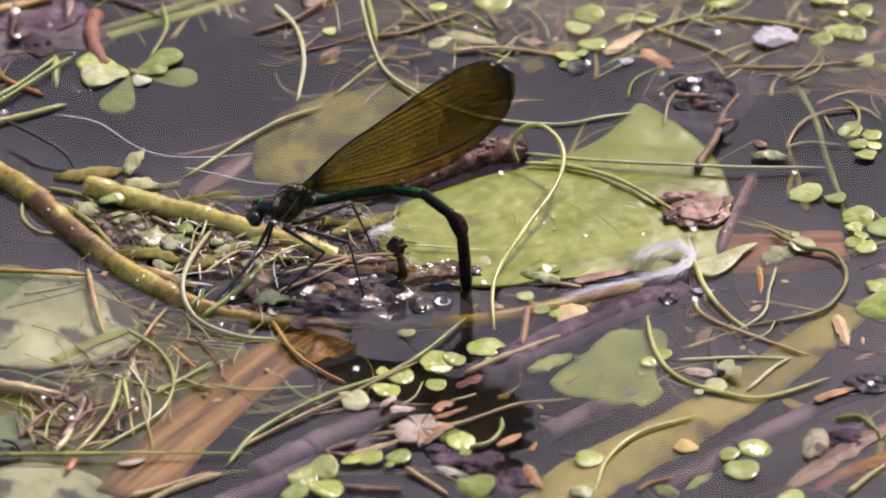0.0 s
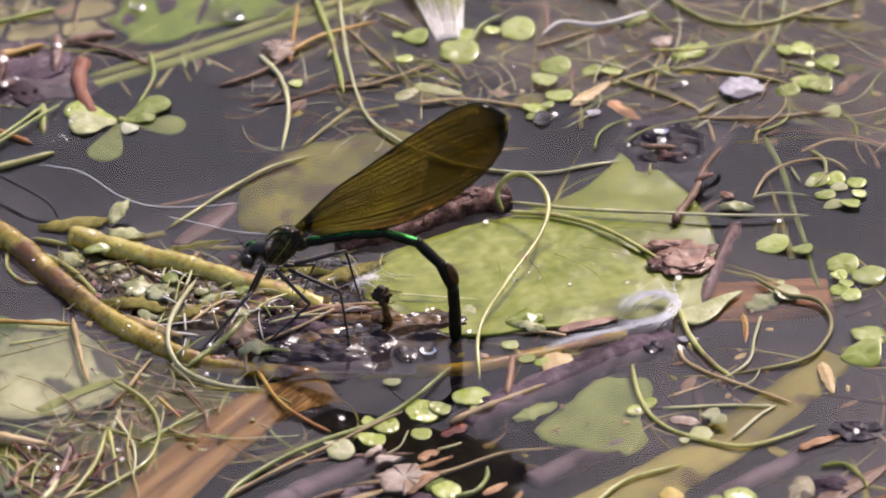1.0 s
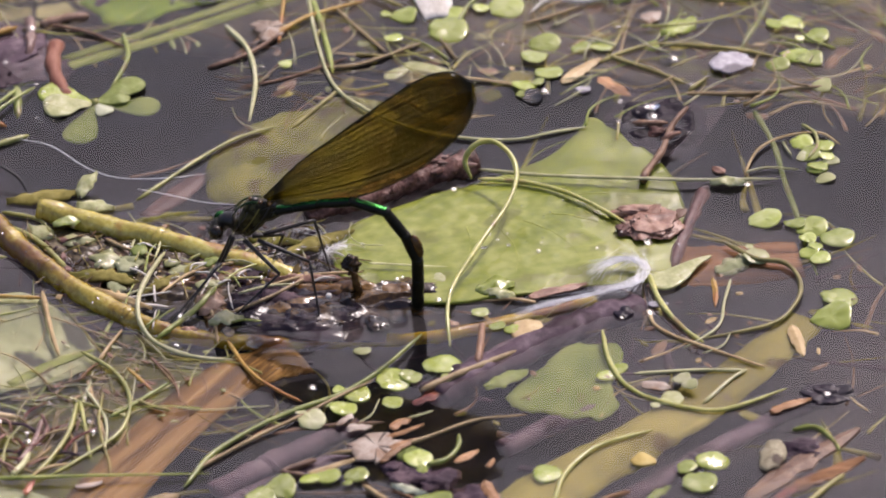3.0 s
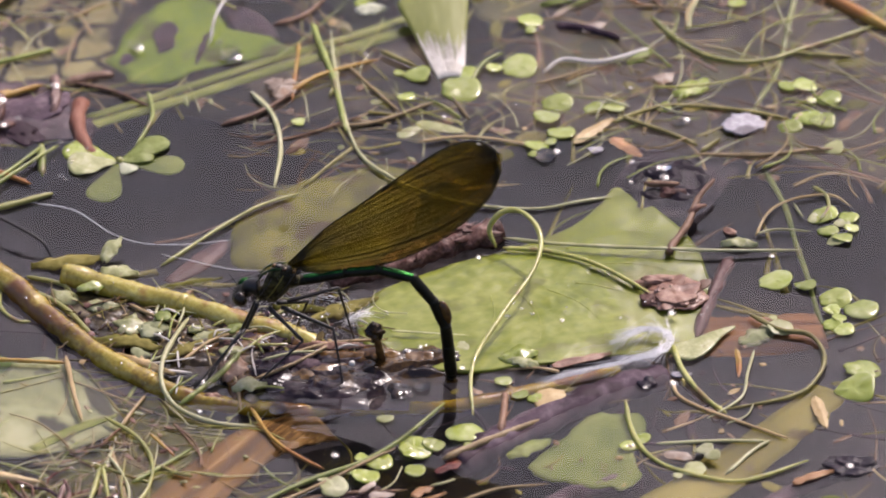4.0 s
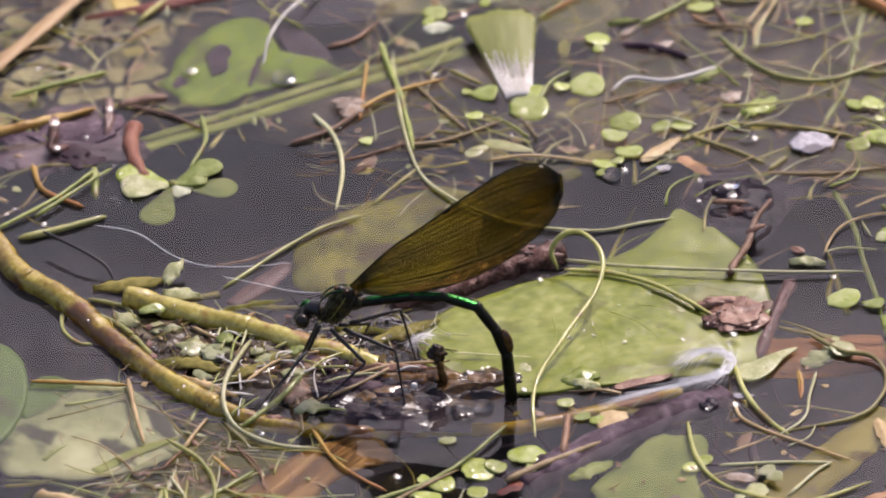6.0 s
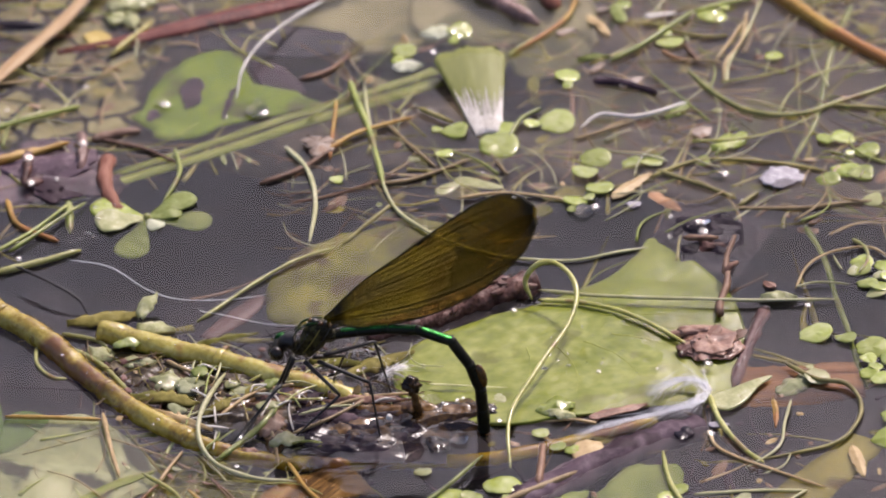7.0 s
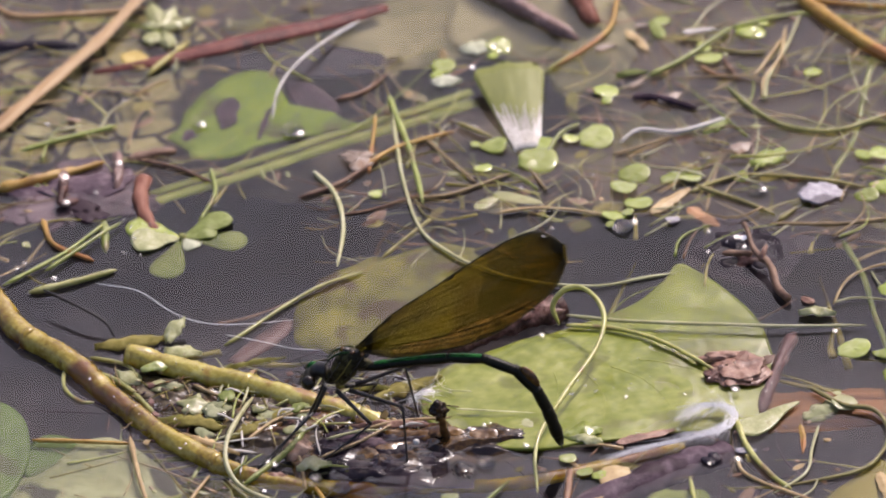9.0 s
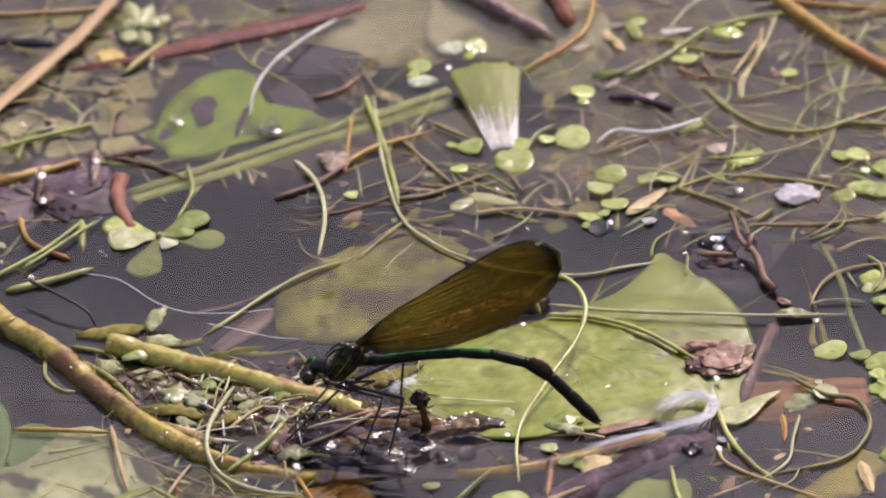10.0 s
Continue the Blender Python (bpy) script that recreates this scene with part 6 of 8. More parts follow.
chip("splinter", (9.6, -57.6, 0.4), (10.5, -55.6, 0.4), 0.8, M_SPLINTER, "torn orange-brown bark splinter on the water")
chip("splinter", (-14.9, -57.7, 0.4), (-7.8, -54.4, 0.4), 0.9, M_STEM_TAN, "long tan splinter on the water")
pointed("leaf_piece", (-0.9, -53.2, 0), 4.0, 3.5, 14, -0.2, M_MUTED, "olive green floating scrap", dome=0.2)
pointed("leaf_piece", (-1.1, -62.1, 0), 5.6, 1.7, -30, 0.2, M_PALELEAF, "whitish narrow leaf on the water", dome=0.2)
stem("weed_strand", ((-7.8, -46.3, 0.3), (-6.0, -44.5, 0.3), (-5.0, -40.9, 0.3)), 0.12, M_PALESTRAND, "fine pale filament on the water", "stem")
stem("weed_strand", ((-1.0, -45.5, 0.3), (1.0, -44.8, 0.3), (2.3, -44.1, 0.3)), 0.16, M_PALESTRAND, "fine pale filament on the water", "stem")
lump("dark_mud", (-0.7, -58.4, -0.5), (3.2, 2.9, 0.8), M_PURPLE, "purple-black wet lump in the water", seed=115.0, rough=0.55, bits=4)
lump("dark_mud", (2.4, -59.4, -0.5), (2.8, 2.5, 0.8), M_PURPLE, "purple-black wet lump in the water", seed=120.7, rough=0.55, bits=4)
lump("dark_mud", (7.7, -63.8, -0.5), (3.0, 2.7, 0.8), M_PURPLE, "purple-black wet lump in the water", seed=130.7, rough=0.55, bits=4)
lump("dark_mud", (-3.4, -56.4, -0.5), (1.6, 1.4, 0.8), M_PURPLE, "purple-black wet lump in the water", seed=110.0, rough=0.55, bits=4)
chip("petal_scrap", (-9.5, -47.6, 0.4), (-6.0, -47.3, 0.4), 1.5, M_PETAL, "pale torn petal edge")
chip("petal_scrap", (-8.7, -44.4, 0.4), (-10.9, -46.9, 0.4), 1.1, M_PETAL, "pale torn petal edge")
stem("weed_strand", ((-19.6, -47.5, -0.5), (-13.4, -45.9, -0.5), (-4.1, -45.3, -0.5)), 0.35, M_TWIG, "thin brown sunken stem", "stem")
stem("twig", ((-15.7, -65.2, 0.3), (-11.9, -65.8, 0.3), (-7.9, -66.2, 0.3)), 0.5, M_TWIG, "short brown twig on the water", "twig")
stem("weed_strand", ((-7.4, -61.0, 0.3), (-4.6, -64.2, 0.3), (-1.9, -67.2, 0.3)), 0.4, M_STEM_TAN, "tan stem leaning out of the water", "stem")

# ---- the tangle by the pale leaf ----
blade("water_grass", ((-55.9, -34.3, -0.3), (-50.1, -29.7, -0.3), (-44.3, -26.5, -0.3)), 1.7, M_MUTEDSTEM, "broad dull green blade under the water", ridge=0.2)
stem("weed_strand", ((-45.4, -36.4, 0.3), (-42.7, -44.1, 0.3), (-42.6, -51.3, 0.3)), 0.22, M_PALESTRAND, "thin pale stem in the tangle", "stem")
stem("weed_strand", ((-43.1, -37.4, 0.3), (-43.6, -44.7, 0.3), (-42.1, -53.3, 0.3), (-42.0, -56.5, 0.3)), 0.2, M_STEM_FAR, "thin olive stem in the tangle", "stem")
stem("weed_strand", ((-39.5, -31.1, -0.4), (-37.9, -33.5, -0.4), (-36.3, -36.2, -0.4)), 0.22, M_SPLINTER, "short orange-brown stem under the tangle", "stem")
stem("weed_strand", ((-42.2, -43.4, 0.3), (-38.2, -39.8, 0.3), (-33.8, -35.6, 0.3)), 0.3, M_STEM_GREEN, "thin green stem across the tangle", "stem")
stem("weed_strand", ((-38.4, -39.5, 0.3), (-35.9, -41.2, 0.3), (-33.7, -42.0, 0.3)), 0.3, M_STEM_FAR, "short olive stem in the tangle", "stem")
stem("weed_strand", ((-36.4, -29.6, 0.3), (-34.3, -33.6, 0.3), (-32.8, -37.0, 0.3), (-32.6, -39.9, 0.3)), 0.15, M_TWIG, "thin red-brown bent stem", "stem")
stem("weed_strand", ((-43.4, -29.8, 0.3), (-41.9, -26.1, 0.3), (-40.4, -22.7, 0.3)), 0.28, M_STEM_TAN, "tan stem rising from the tangle", "stem")
stem("weed_strand", ((-46.5, -34.7, 0.3), (-44.6, -31.6, 0.3), (-43.2, -30.1, 0.3)), 0.22, M_SPLINTER, "rusty short stem in the tangle", "stem")
stem("weed_strand", ((-55.4, -56.2, 0.3), (-53.5, -53.0, 0.3), (-52.8, -49.1, 0.3)), 0.5, M_PALESTRAND, "pale stem among red wet stems", "stem")
stem("weed_strand", ((-54.4, -53.4, 0.3), (-52.4, -49.1, 0.3), (-51.2, -43.2, 0.3)), 0.5, M_BARKLIGHT, "wet red-brown stem with glints", "stem")
stem("weed_strand", ((-52.8, -50.0, 0.3), (-50.6, -46.1, 0.3), (-51.4, -41.9, 0.3)), 0.4, M_BARK, "wet dark red stem with glints", "stem")
stem("straw", ((-44.8, -66.8, 0.3), (-39.5, -64.1, 0.3), (-34.0, -61.3, 0.3)), 0.45, M_STRAW, "pale pointed straw on the brown reed", "straw", end=0.1)
leaf_sheet("dark_leaf", ((-64.5, -47.6, -0.6), (-60.6, -46.7, -0.6), (-58.1, -49.0, -0.6), (-58.3, -53.0, -0.6), (-61.2, -54.2, -0.6), (-64.3, -53.5, -0.6)), -0.6, M_DEEPGREEN, "dark green leaf below the tangle", wave=0.2)
leaf_sheet("pale_sunken_leaf", ((-62.7, -59.0, -0.9), (-56.5, -57.8, -0.9), (-49.5, -61.2, -0.9), (-47.2, -66.5, -0.9), (-54.8, -67.6, -0.9), (-62.5, -66.1, -0.9)), -0.9, M_GREYLEAF, "grey-green leaf sunk in the water", wave=0.2)
chip("red_scrap", (-53.5, -60.6, 0.4), (-52.2, -57.2, 0.4), 0.9, M_REDSCRAP, "orange-red torn scrap at the grass blade")
chip("petal_scrap", (-46.6, -59.2, 0.4), (-42.9, -58.2, 0.4), 0.9, M_PETAL, "pinkish pale torn strip at the grass blade")

# ---- scraps and slivers over the olive blade ----
pointed("olive_leaf", (43.9, 10.5, 0), 5.2, 2.4, -4, 0.6, M_DUCK_PALE, "small pale olive leaf on the pale strand", "east", dome=0.4)
chip("rusty_flake", (41.9, 14.8, 0.4), (43.4, 13.3, 0.4), 1.3, M_RUST, "small rust-brown crumb on the water", "east")
stem("weed_strand", ((46.4, 12.7, 0.5), (48.5, 18.5, 0.5), (52.3, 21.8, 0.5), (57.3, 22.5, 0.5), (60.1, 19.3, 0.5)), 0.2, M_STEM_TAN, "thin brownish stem with small leaves", side="east")
stem("weed_strand", ((46.5, 13.2, 0.5), (49.6, 14.1, 0.5), (54.1, 13.3, 0.5)), 0.16, M_PALESTRAND, "fine pale stem with small leaves", side="east")
stem("weed_strand", ((52.1, 20.5, 0.5), (52.7, 18.3, 0.5), (53.2, 17.0, 0.5)), 0.2, M_PALESTRAND, "short pale stem tip", side="east")
stem("weed_strand", ((54.9, 24.7, 0.5), (56.6, 22.5, 0.5), (56.8, 19.2, 0.5), (55.4, 16.0, 0.5)), 0.3, M_STEM, "curled yellow-green stem with small leaves", side="east")
duckweed((((54.9, 16.9, 0), 3.0, 30),), PALE, "east", pale=True)
duckweed((((57.5, 11.4, 0), 3.4, 30),), PALE, "east", pale=True)
duckweed((((58.5, 15.7, 0), 3.0, 30),), PALE, "east", pale=True)
rhizome("sunken_rhizome", ((11.8, -51.7, -2.2), (17.5, -47.2, -2.2), (23.5, -44.1, -2.2), (27.3, -42.2, -2.2)), 1.7, 1.4, M_RHIZOME, "purple-brown sunken water plant stem", (), 1, 10.0)
stem("weed_strand", ((32.7, -21.9, 0.3), (34.2, -26.5, 0.3), (41.3, -31.8, 0.3), (48.4, -36.3, 0.3)), 0.3, M_STEM_TAN, "thin brownish crooked stem under the surface", "stem")
stem("weed_strand", ((43.9, -27.8, 0.4), (42.8, -30.8, 0.4), (39.9, -32.8, 0.4)), 0.13, M_PALESTRAND, "fine pale filament in the water", "stem")
oval("white_petal", (34.2, -20.5, 0), 2.6, 1.6, 0, 0.4, M_GREYPETAL, "small white petal on the water", "petal", ragged=0.5, dome=0.05)
chip("leaf_scrap", (31.1, -39.3, 0.4), (35.0, -40.4, 0.4), 2.1, M_PETAL, "pinkish brown torn leaf scrap")
chip("splinter", (48.6, -46.8, 0.4), (54.3, -44.0, 0.4), 1.4, M_SPLINTER, "flat orange-brown splinter on the water")
chip("red_sliver", (47.9, -67.2, -0.3), (53.7, -60.6, -0.3), 1.5, M_RED, "dark red sliver under the water")
stem("weed_strand", ((52.4, -68.5, 0.3), (55.3, -64.7, 0.3), (58.1, -61.8, 0.3)), 0.45, M_STEM_FAR, "olive stem at the water surface", "stem")
stem("weed_strand", ((51.4, -51.2, 0.3), (54.6, -50.7, 0.3), (56.8, -53.7, 0.3), (57.7, -56.3, 0.3)), 0.4, M_MUTEDSTEM, "pale green curled strip in the water", "stem")
stem("weed_strand", ((24.1, -67.2, 0.3), (25.7, -65.3, 0.3), (28.8, -64.1, 0.3)), 0.35, M_SPLINTER, "reddish thin twig on the olive blade", "stem")
pointed("leaf_piece", (32.5, -64.5, 0), 5.3, 1.4, 46, -0.2, M_ROSETTE, "green narrow scrap beside the olive blade", dome=0.2)
pointed("leaf_piece", (28.0, -66.6, 0), 3.7, 2.7, -36, -0.2, M_MUTED, "dull green scrap below the olive blade", dome=0.2)
pointed("leaf_piece", (16.5, -66.9, 0), 3.4, 3.1, 3, 0.3, M_DUCK_PALE, "pale folded frond with a white glare", dome=0.2)

# ---- far edge of the weeds ----
stem("dark_strand", ((-74.5, 86.9, -0.6), (-67.8, 87.2, -0.6), (-60.8, 86.6, -0.6)), 1.5, M_MUD, "dark purple thick sunken stem", "stem", side="west")
stem("weed_strand", ((-73.8, 97.3, 0.3), (-70.4, 94.4, 0.3), (-62.9, 94.4, 0.3), (-51.3, 95.5, 0.3)), 0.5, M_STRAP, "pale tan stem lying on the litter", "stem", side="west")
stem("weed_strand", ((-72.3, 69.4, 0.3), (-68.2, 70.7, 0.3), (-62.5, 71.7, 0.3)), 0.25, M_STEM_TAN, "thin tan stem on the netted leaf", "stem", side="west")
stem("weed_strand", ((-52.6, 72.7, 0.3), (-50.2, 75.0, 0.3), (-47.7, 76.4, 0.3)), 0.2, M_STEM_TAN, "thin tan stem by the red leaf", "stem", side="west")
pointed("rosette_leaf", (-49.9, 93.5, 0), 7.1, 2.7, 103, 0.4, M_DUCK_PALE, "pale green leaf of a small water rosette", "west", dome=0.2)
pointed("rosette_leaf", (-46.5, 91.0, 0), 5.1, 3.1, 28, 0.4, M_DUCK_PALE, "pale green leaf of a small water rosette", "west", dome=0.2)
pointed("rosette_leaf", (-50.4, 90.4, 0), 3.3, 2.5, 142, 0.4, M_DUCK_PALE, "pale green leaf of a small water rosette", "west", dome=0.2)
pointed("rosette_leaf", (-50.2, 87.3, 0), 3.5, 2.7, -115, 0.4, M_DUCK_PALE, "pale green leaf of a small water rosette", "west", dome=0.2)
pointed("rosette_leaf", (-48.2, 86.8, 0), 4.2, 2.5, -79, 0.4, M_DUCK_PALE, "pale green leaf of a small water rosette", "west", dome=0.2)
pointed("rosette_leaf", (-47.9, 92.8, 0), 5.6, 2.3, 72, 0.4, M_DUCK_PALE, "pale green leaf of a small water rosette", "west", dome=0.2)
leaf_sheet("yellow_scrap", ((-55.1, 83.6, 0.1), (-52.8, 84.4, 0.1), (-51.0, 82.5, 0.1), (-51.5, 80.1, 0.1), (-54.0, 80.5, 0.1)), 0.1, M_YELLOW, "golden yellow leaf scrap by the red leaf", side="west", ragged=0.5)
leaf_sheet("pale_sunken_leaf", ((-6.0, 97.5, -1.6), (-3.0, 101.5, -1.6), (4.0, 103.0, -1.6), (10.5, 99.0, -1.6), (11.2, 89.9, -1.6), (7.6, 82.5, -1.6), (2.2, 79.5, -1.6), (-4.1, 81.0, -1.6), (-7.5, 88.0, -1.6)), -1.9, M_BEIGELEAF, "pale brownish leaf sunk under the brown stick", side="east", wave=0.5, ragged=0.5)
leaf_sheet("dull_sunken_leaf", ((10.0, 97.0, -3), (17.0, 95.5, -3), (20.5, 86.0, -3), (18.5, 76.0, -3), (13.0, 71.0, -3), (8.0, 72.5, -3), (7.0, 80.0, -3), (9.0, 89.0, -3)), -2.6, M_BEIGELEAF, "dull grey-brown leaf deep under the weeds", side="east", wave=0.8, ragged=1.2)
pointed("leaf_piece", (-3.0, 81.9, 0), 5.5, 3.5, 2, 0.1, M_PALELEAF, "torn pale green scrap on the sunken leaf", "east", dome=0.2)
pointed("leaf_piece", (-7.7, 73.3, 0), 4.5, 3.1, 1, 0.2, M_PALELEAF, "torn whitish green scrap by the cut leaf", "east", dome=0.2)
stem("stalk", ((11.5, 97.5, 0.3), (12.9, 92.1, 0.3), (14.3, 87.2, 0.3)), 1.5, M_REDSTALK, "pinkish brown thick stalk end", "stalk", side="east", sides=12, rough=0.4)
chip("broken_stalk", (18.8, 84.9, 0.4), (21.9, 79.2, 0.4), 1.5, M_STRAW, "cream and orange broken stalk", "east")
chip("leaf_scrap", (22.8, 87.6, 0.4), (24.2, 82.7, 0.4), 2.1, M_ROSETTE, "small green leaf scrap", "east")
chip("root_strip", (27.1, 84.1, 0.4), (32.0, 84.9, 0.4), 1.0, M_WHITE, "white narrow root strip", "east")
chip("leaf_scrap", (14.2, 80.1, 0.4), (17.3, 80.9, 0.4), 1.4, M_PETAL, "pinkish torn leaf scrap among the weeds", "east")
chip("leaf_scrap", (18.9, 69.8, 0.4), (21.0, 72.1, 0.4), 1.1, M_PETAL, "pinkish torn leaf scrap among the weeds", "east")
chip("leaf_scrap", (23.0, 66.1, 0.4), (26.5, 68.0, 0.4), 1.7, M_PETAL, "pinkish torn leaf scrap among the weeds", "east")
chip("leaf_scrap", (20.1, 85.9, 0.4), (22.3, 86.1, 0.4), 0.9, M_PETAL, "pinkish torn leaf scrap among the weeds", "east")
chip("leaf_scrap", (33.4, 52.4, 0.4), (35.9, 54.5, 0.4), 2.4, M_PETAL, "pinkish torn leaf scrap among the weeds", "east")
pointed("leaf_piece", (31.2, 59.2, 0), 5.0, 1.9, 39, 0.2, M_ROSETTE, "flat dull leaf at the end of a white root", "east", dome=0.2)
pointed("leaf_piece", (38.2, 50.0, 0), 5.3, 2.3, 14, 0.3, M_DUCK, "small green torn leaf on the water", "east", dome=0.2)
pointed("leaf_piece", (19.4, 73.7, 0), 4.7, 1.2, 10, 0.2, M_ROSETTE, "narrow green leaf on the water", "east", dome=0.2)
stem("weed_strand", ((27.2, 82.5, 0.3), (35.0, 78.4, 0.3), (39.3, 78.4, 0.3)), 0.3, M_STEM_FAR, "olive stem among the weeds", "stem", side="east")
stem("weed_strand", ((32.9, 76.6, 0.3), (34.2, 73.2, 0.3), (34.9, 71.4, 0.3)), 0.35, M_TWIG, "thin purple-brown twig among the weeds", "stem", side="east")
stem("weed_strand", ((29.5, 74.9, 0.3), (31.7, 72.7, 0.3), (33.6, 72.1, 0.3)), 0.3, M_SPLINTER, "thin rusty twig among the weeds", "stem", side="east")
stem("weed_strand", ((38.3, 65.6, 0.3), (39.1, 71.6, 0.3), (42.5, 80.4, 0.3), (44.6, 88.6, 0.3)), 0.3, M_PALESTRAND, "pale tan branching stem", "stem", side="east")
stem("weed_strand", ((23.0, 94.8, 0.3), (26.2, 93.1, 0.3), (29.1, 91.5, 0.3)), 0.25, M_PALESTRAND, "thin pale stem on dark water", "stem", side="east")
stem("weed_strand", ((15.9, 52.5, 0.3), (20.4, 54.5, 0.3), (24.4, 56.6, 0.3)), 0.25, M_STEM_TAN, "thin tan stem among the weeds", "stem", side="east")

# ---- white fluff: many fine fibres ----
def fluff(way, count, wide, label, seed, thin=0.045, knot=0.5, tight=0.25):
    """Fine fibres that leave the way at any place and spread from it; they lie closest at the knot (0..1)."""
    bm = bmesh.new()
    r = random.Random(seed)
    core = spline(way, 8)
    n = len(core)
    for i in range(count):
        a = int(max(0, min(n - 1, r.gauss(knot, 0.24) * n)))
        step = 1 if (a > knot * n) == (r.random() < 0.8) else -1
        length = r.randint(7, 22)
        d = Vector((r.gauss(0, 1) * wide * 0.6, r.gauss(0, 1) * wide, r.uniform(-0.05, 0.25))) * (1.6 if a > knot * n else 1.0)
        near = max(0.35, 1 - 1.6 * abs(a / n - knot))
        start = Vector((r.gauss(0, tight), r.gauss(0, tight), r.uniform(0, 0.2))) * near
        curl = r.uniform(-0.4, 0.4)
        seg = []
        for j in range(0, length, 2):
            k = a + step * j
            if 0 <= k < n:
                u = j / length
                seg.append(core[k] + start + d * u * u + Vector((curl * math.sin(u * 5), 0.4 * curl * math.cos(u * 7), 0)))
        if len(seg) > 2:
            add_tube(bm, seg, lambda t: thin * (1 - 0.6 * t), 3)
    thing("white_fluff", bm, M_FLUFF, label, "fluff")


fluff(((13.8, -22.9, 0.7), (17.3, -21.2, 0.9), (21.3, -19.8, 1.0), (25.3, -18.7, 1.1), (28.9, -17.4, 1.2), (31.5, -16.0, 1.3), (32.6, -13.6, 1.4), (31.8, -11.6, 1.4), (29.6, -10.7, 1.3), (27.2, -11.8, 1.2), (24.6, -13.8, 1.0)), 330, 1.25, "white fibrous plant fluff lying on the leaf edge", 3, 0.042, knot=0.56, tight=0.4)
fluff(((-12.3, -8.0, 1), (-11.5, -6.8, 1.5), (-10.3, -6.3, 1.5), (-8.9, -5.2, 1)), 120, 1.6, "small tuft of white fluff beside the damselfly", 5, 0.022, tight=0.4)
fluff(((-17.6, 0.2, 0.9), (-15.8, -0.6, 1), (-13.6, -1.8, 1), (-12.6, -3.3, 0.8)), 34, 1.8, "loose white fibres under the damselfly", 7, 0.022, tight=0.8)

# ---- wisps of pale root in the debris ----
wisp = random.Random(44)
for k in range(16):
    p = Vector((-38.4, -7.1, 0.9)) + Vector((wisp.uniform(0, 26), wisp.uniform(-7, 4), wisp.uniform(-0.2, 0.5)))
    q = p + Vector((wisp.uniform(-4, 4), wisp.uniform(-3, 3), wisp.uniform(-0.4, 0.3)))
    stem("white_root", (p, p.lerp(q, 0.5) + Vector((wisp.uniform(-0.8, 0.8), wisp.uniform(-0.8, 0.8), 0.3)), q), wisp.uniform(0.07, 0.2), M_WHITE, "short broken white root in the debris", "root", sides=6)

# ---- glints: flat drops of water leaned to catch the sun ----
for q in ((-57.2, -1.2, 2.2), (-53.8, -5.8, 2.2), (-50.2, -10.1, 2.2), (-45.7, -14.6, 1.9), (-43.7, -17.1, 1.8), (-44.5, -17.8, 1.6), (-45.1, 2.0, 2.2), (-41.4, 0.5, 2.1), (-34.7, -1.7, 2.1), (-32.6, -2.9, 2), (-38.4, -9.2, 1.2), (-37.2, -3.5, 1.2),
          (-27.6, -4.9, 1.6), (-9.2, -2.8, 1.3), (-15.8, -5.6, 1), (-4.1, -14.1, 1), (-6.8, -12.2, 1), (-19.1, -3.2, 1.2), (-22.3, -16.8, 0.8), (-24.3, -8.6, 1.4)):
    bubble(q, rng.uniform(0.16, 0.5))
for q, r in (((-31.3, -21.7, 1.2), 0.70), ((-25.6, -24.7, 0.8), 1.26), ((-32.8, -27.0, 0.5), 0.56), ((-2.1, -13.4, 0.9), 0.56), ((-1.3, -13.0, 0.9), 0.42), ((6.4, 8.0, 1), 0.70), ((33.2, -6.3, 0.9), 0.98),
             ((3.7, -18.1, 0.6), 0.70), ((-6.5, -13.7, 0.8), 0.49), ((-27.3, -4.9, 1), 0.49), ((-21.0, -11.8, 0.8), 0.49), ((-14.1, -38.0, 0.5), 0.84), ((56.5, -44.6, 1.5), 0.84), ((-32.2, -20.3, 0.7), 0.84),
             ((29.0, -24.7, 1.3), 0.56), ((33.0, -23.0, 0.6), 0.98), ((47.7, 7.5, 0.6), 0.70), ((-57.0, -44.2, 0.8), 0.56), ((-53.1, -49.0, 0.8), 0.70), ((-43.5, -6.8, 0.9), 0.42)):
    bubble(q, r)
for q, r in (((-3.9, 75.0, 1.3), 0.84), ((33.8, 27.1, 0.9), 1.12), ((33.2, 29.5, 1), 0.84), ((37.3, 42.1, 0.6), 0.98), ((18.7, 34.7, 0.6), 0.84), ((2.7, 44.1, 0.6), 0.42)):
    bubble(q, r, "east")
for q, r in (((-28.7, 61.0, 0.6), 1.40), ((-42.9, 63.9, 0.6), 1.12), ((-62.6, 49.3, 1.9), 1.26), ((-54.8, 52.9, 1.7), 0.98), ((-62.2, 43.4, 1.5), 0.98), ((-63.7, 25.1, 0.8), 0.70)):
    bubble(q, r, "west")


for q, r, sd in (((-29.7, 62.2, 0.2), 1.7, "west"), ((-43.6, 65.2, 0.2), 1.0, "west"), ((16.9, 34.1, 0.2), 1.4, "east"), ((36.2, 42.2, 0.2), 1.0, "east"), ((34.0, 30.2, 0.6), 0.9, "east"), ((-22.0, -26.6, 0.2), 1.2, ""), ((-2.0, -21.6, 0.2), 1.3, "")):
    air_dome(q, r, sd)


# ---- the damselfly: its own space has x to the tail, y away, z up ----
BODY = (-19.9, -14.6, 0.0, -11.3)
fly = empty("damselfly", BODY[:3], "dark metallic green damselfly with smoky wings laying eggs", "damselfly")
fly.rotation_euler = (0, 0, radians(BODY[3]))
HINGE = (-0.5, 16.0)
PARTS = {}


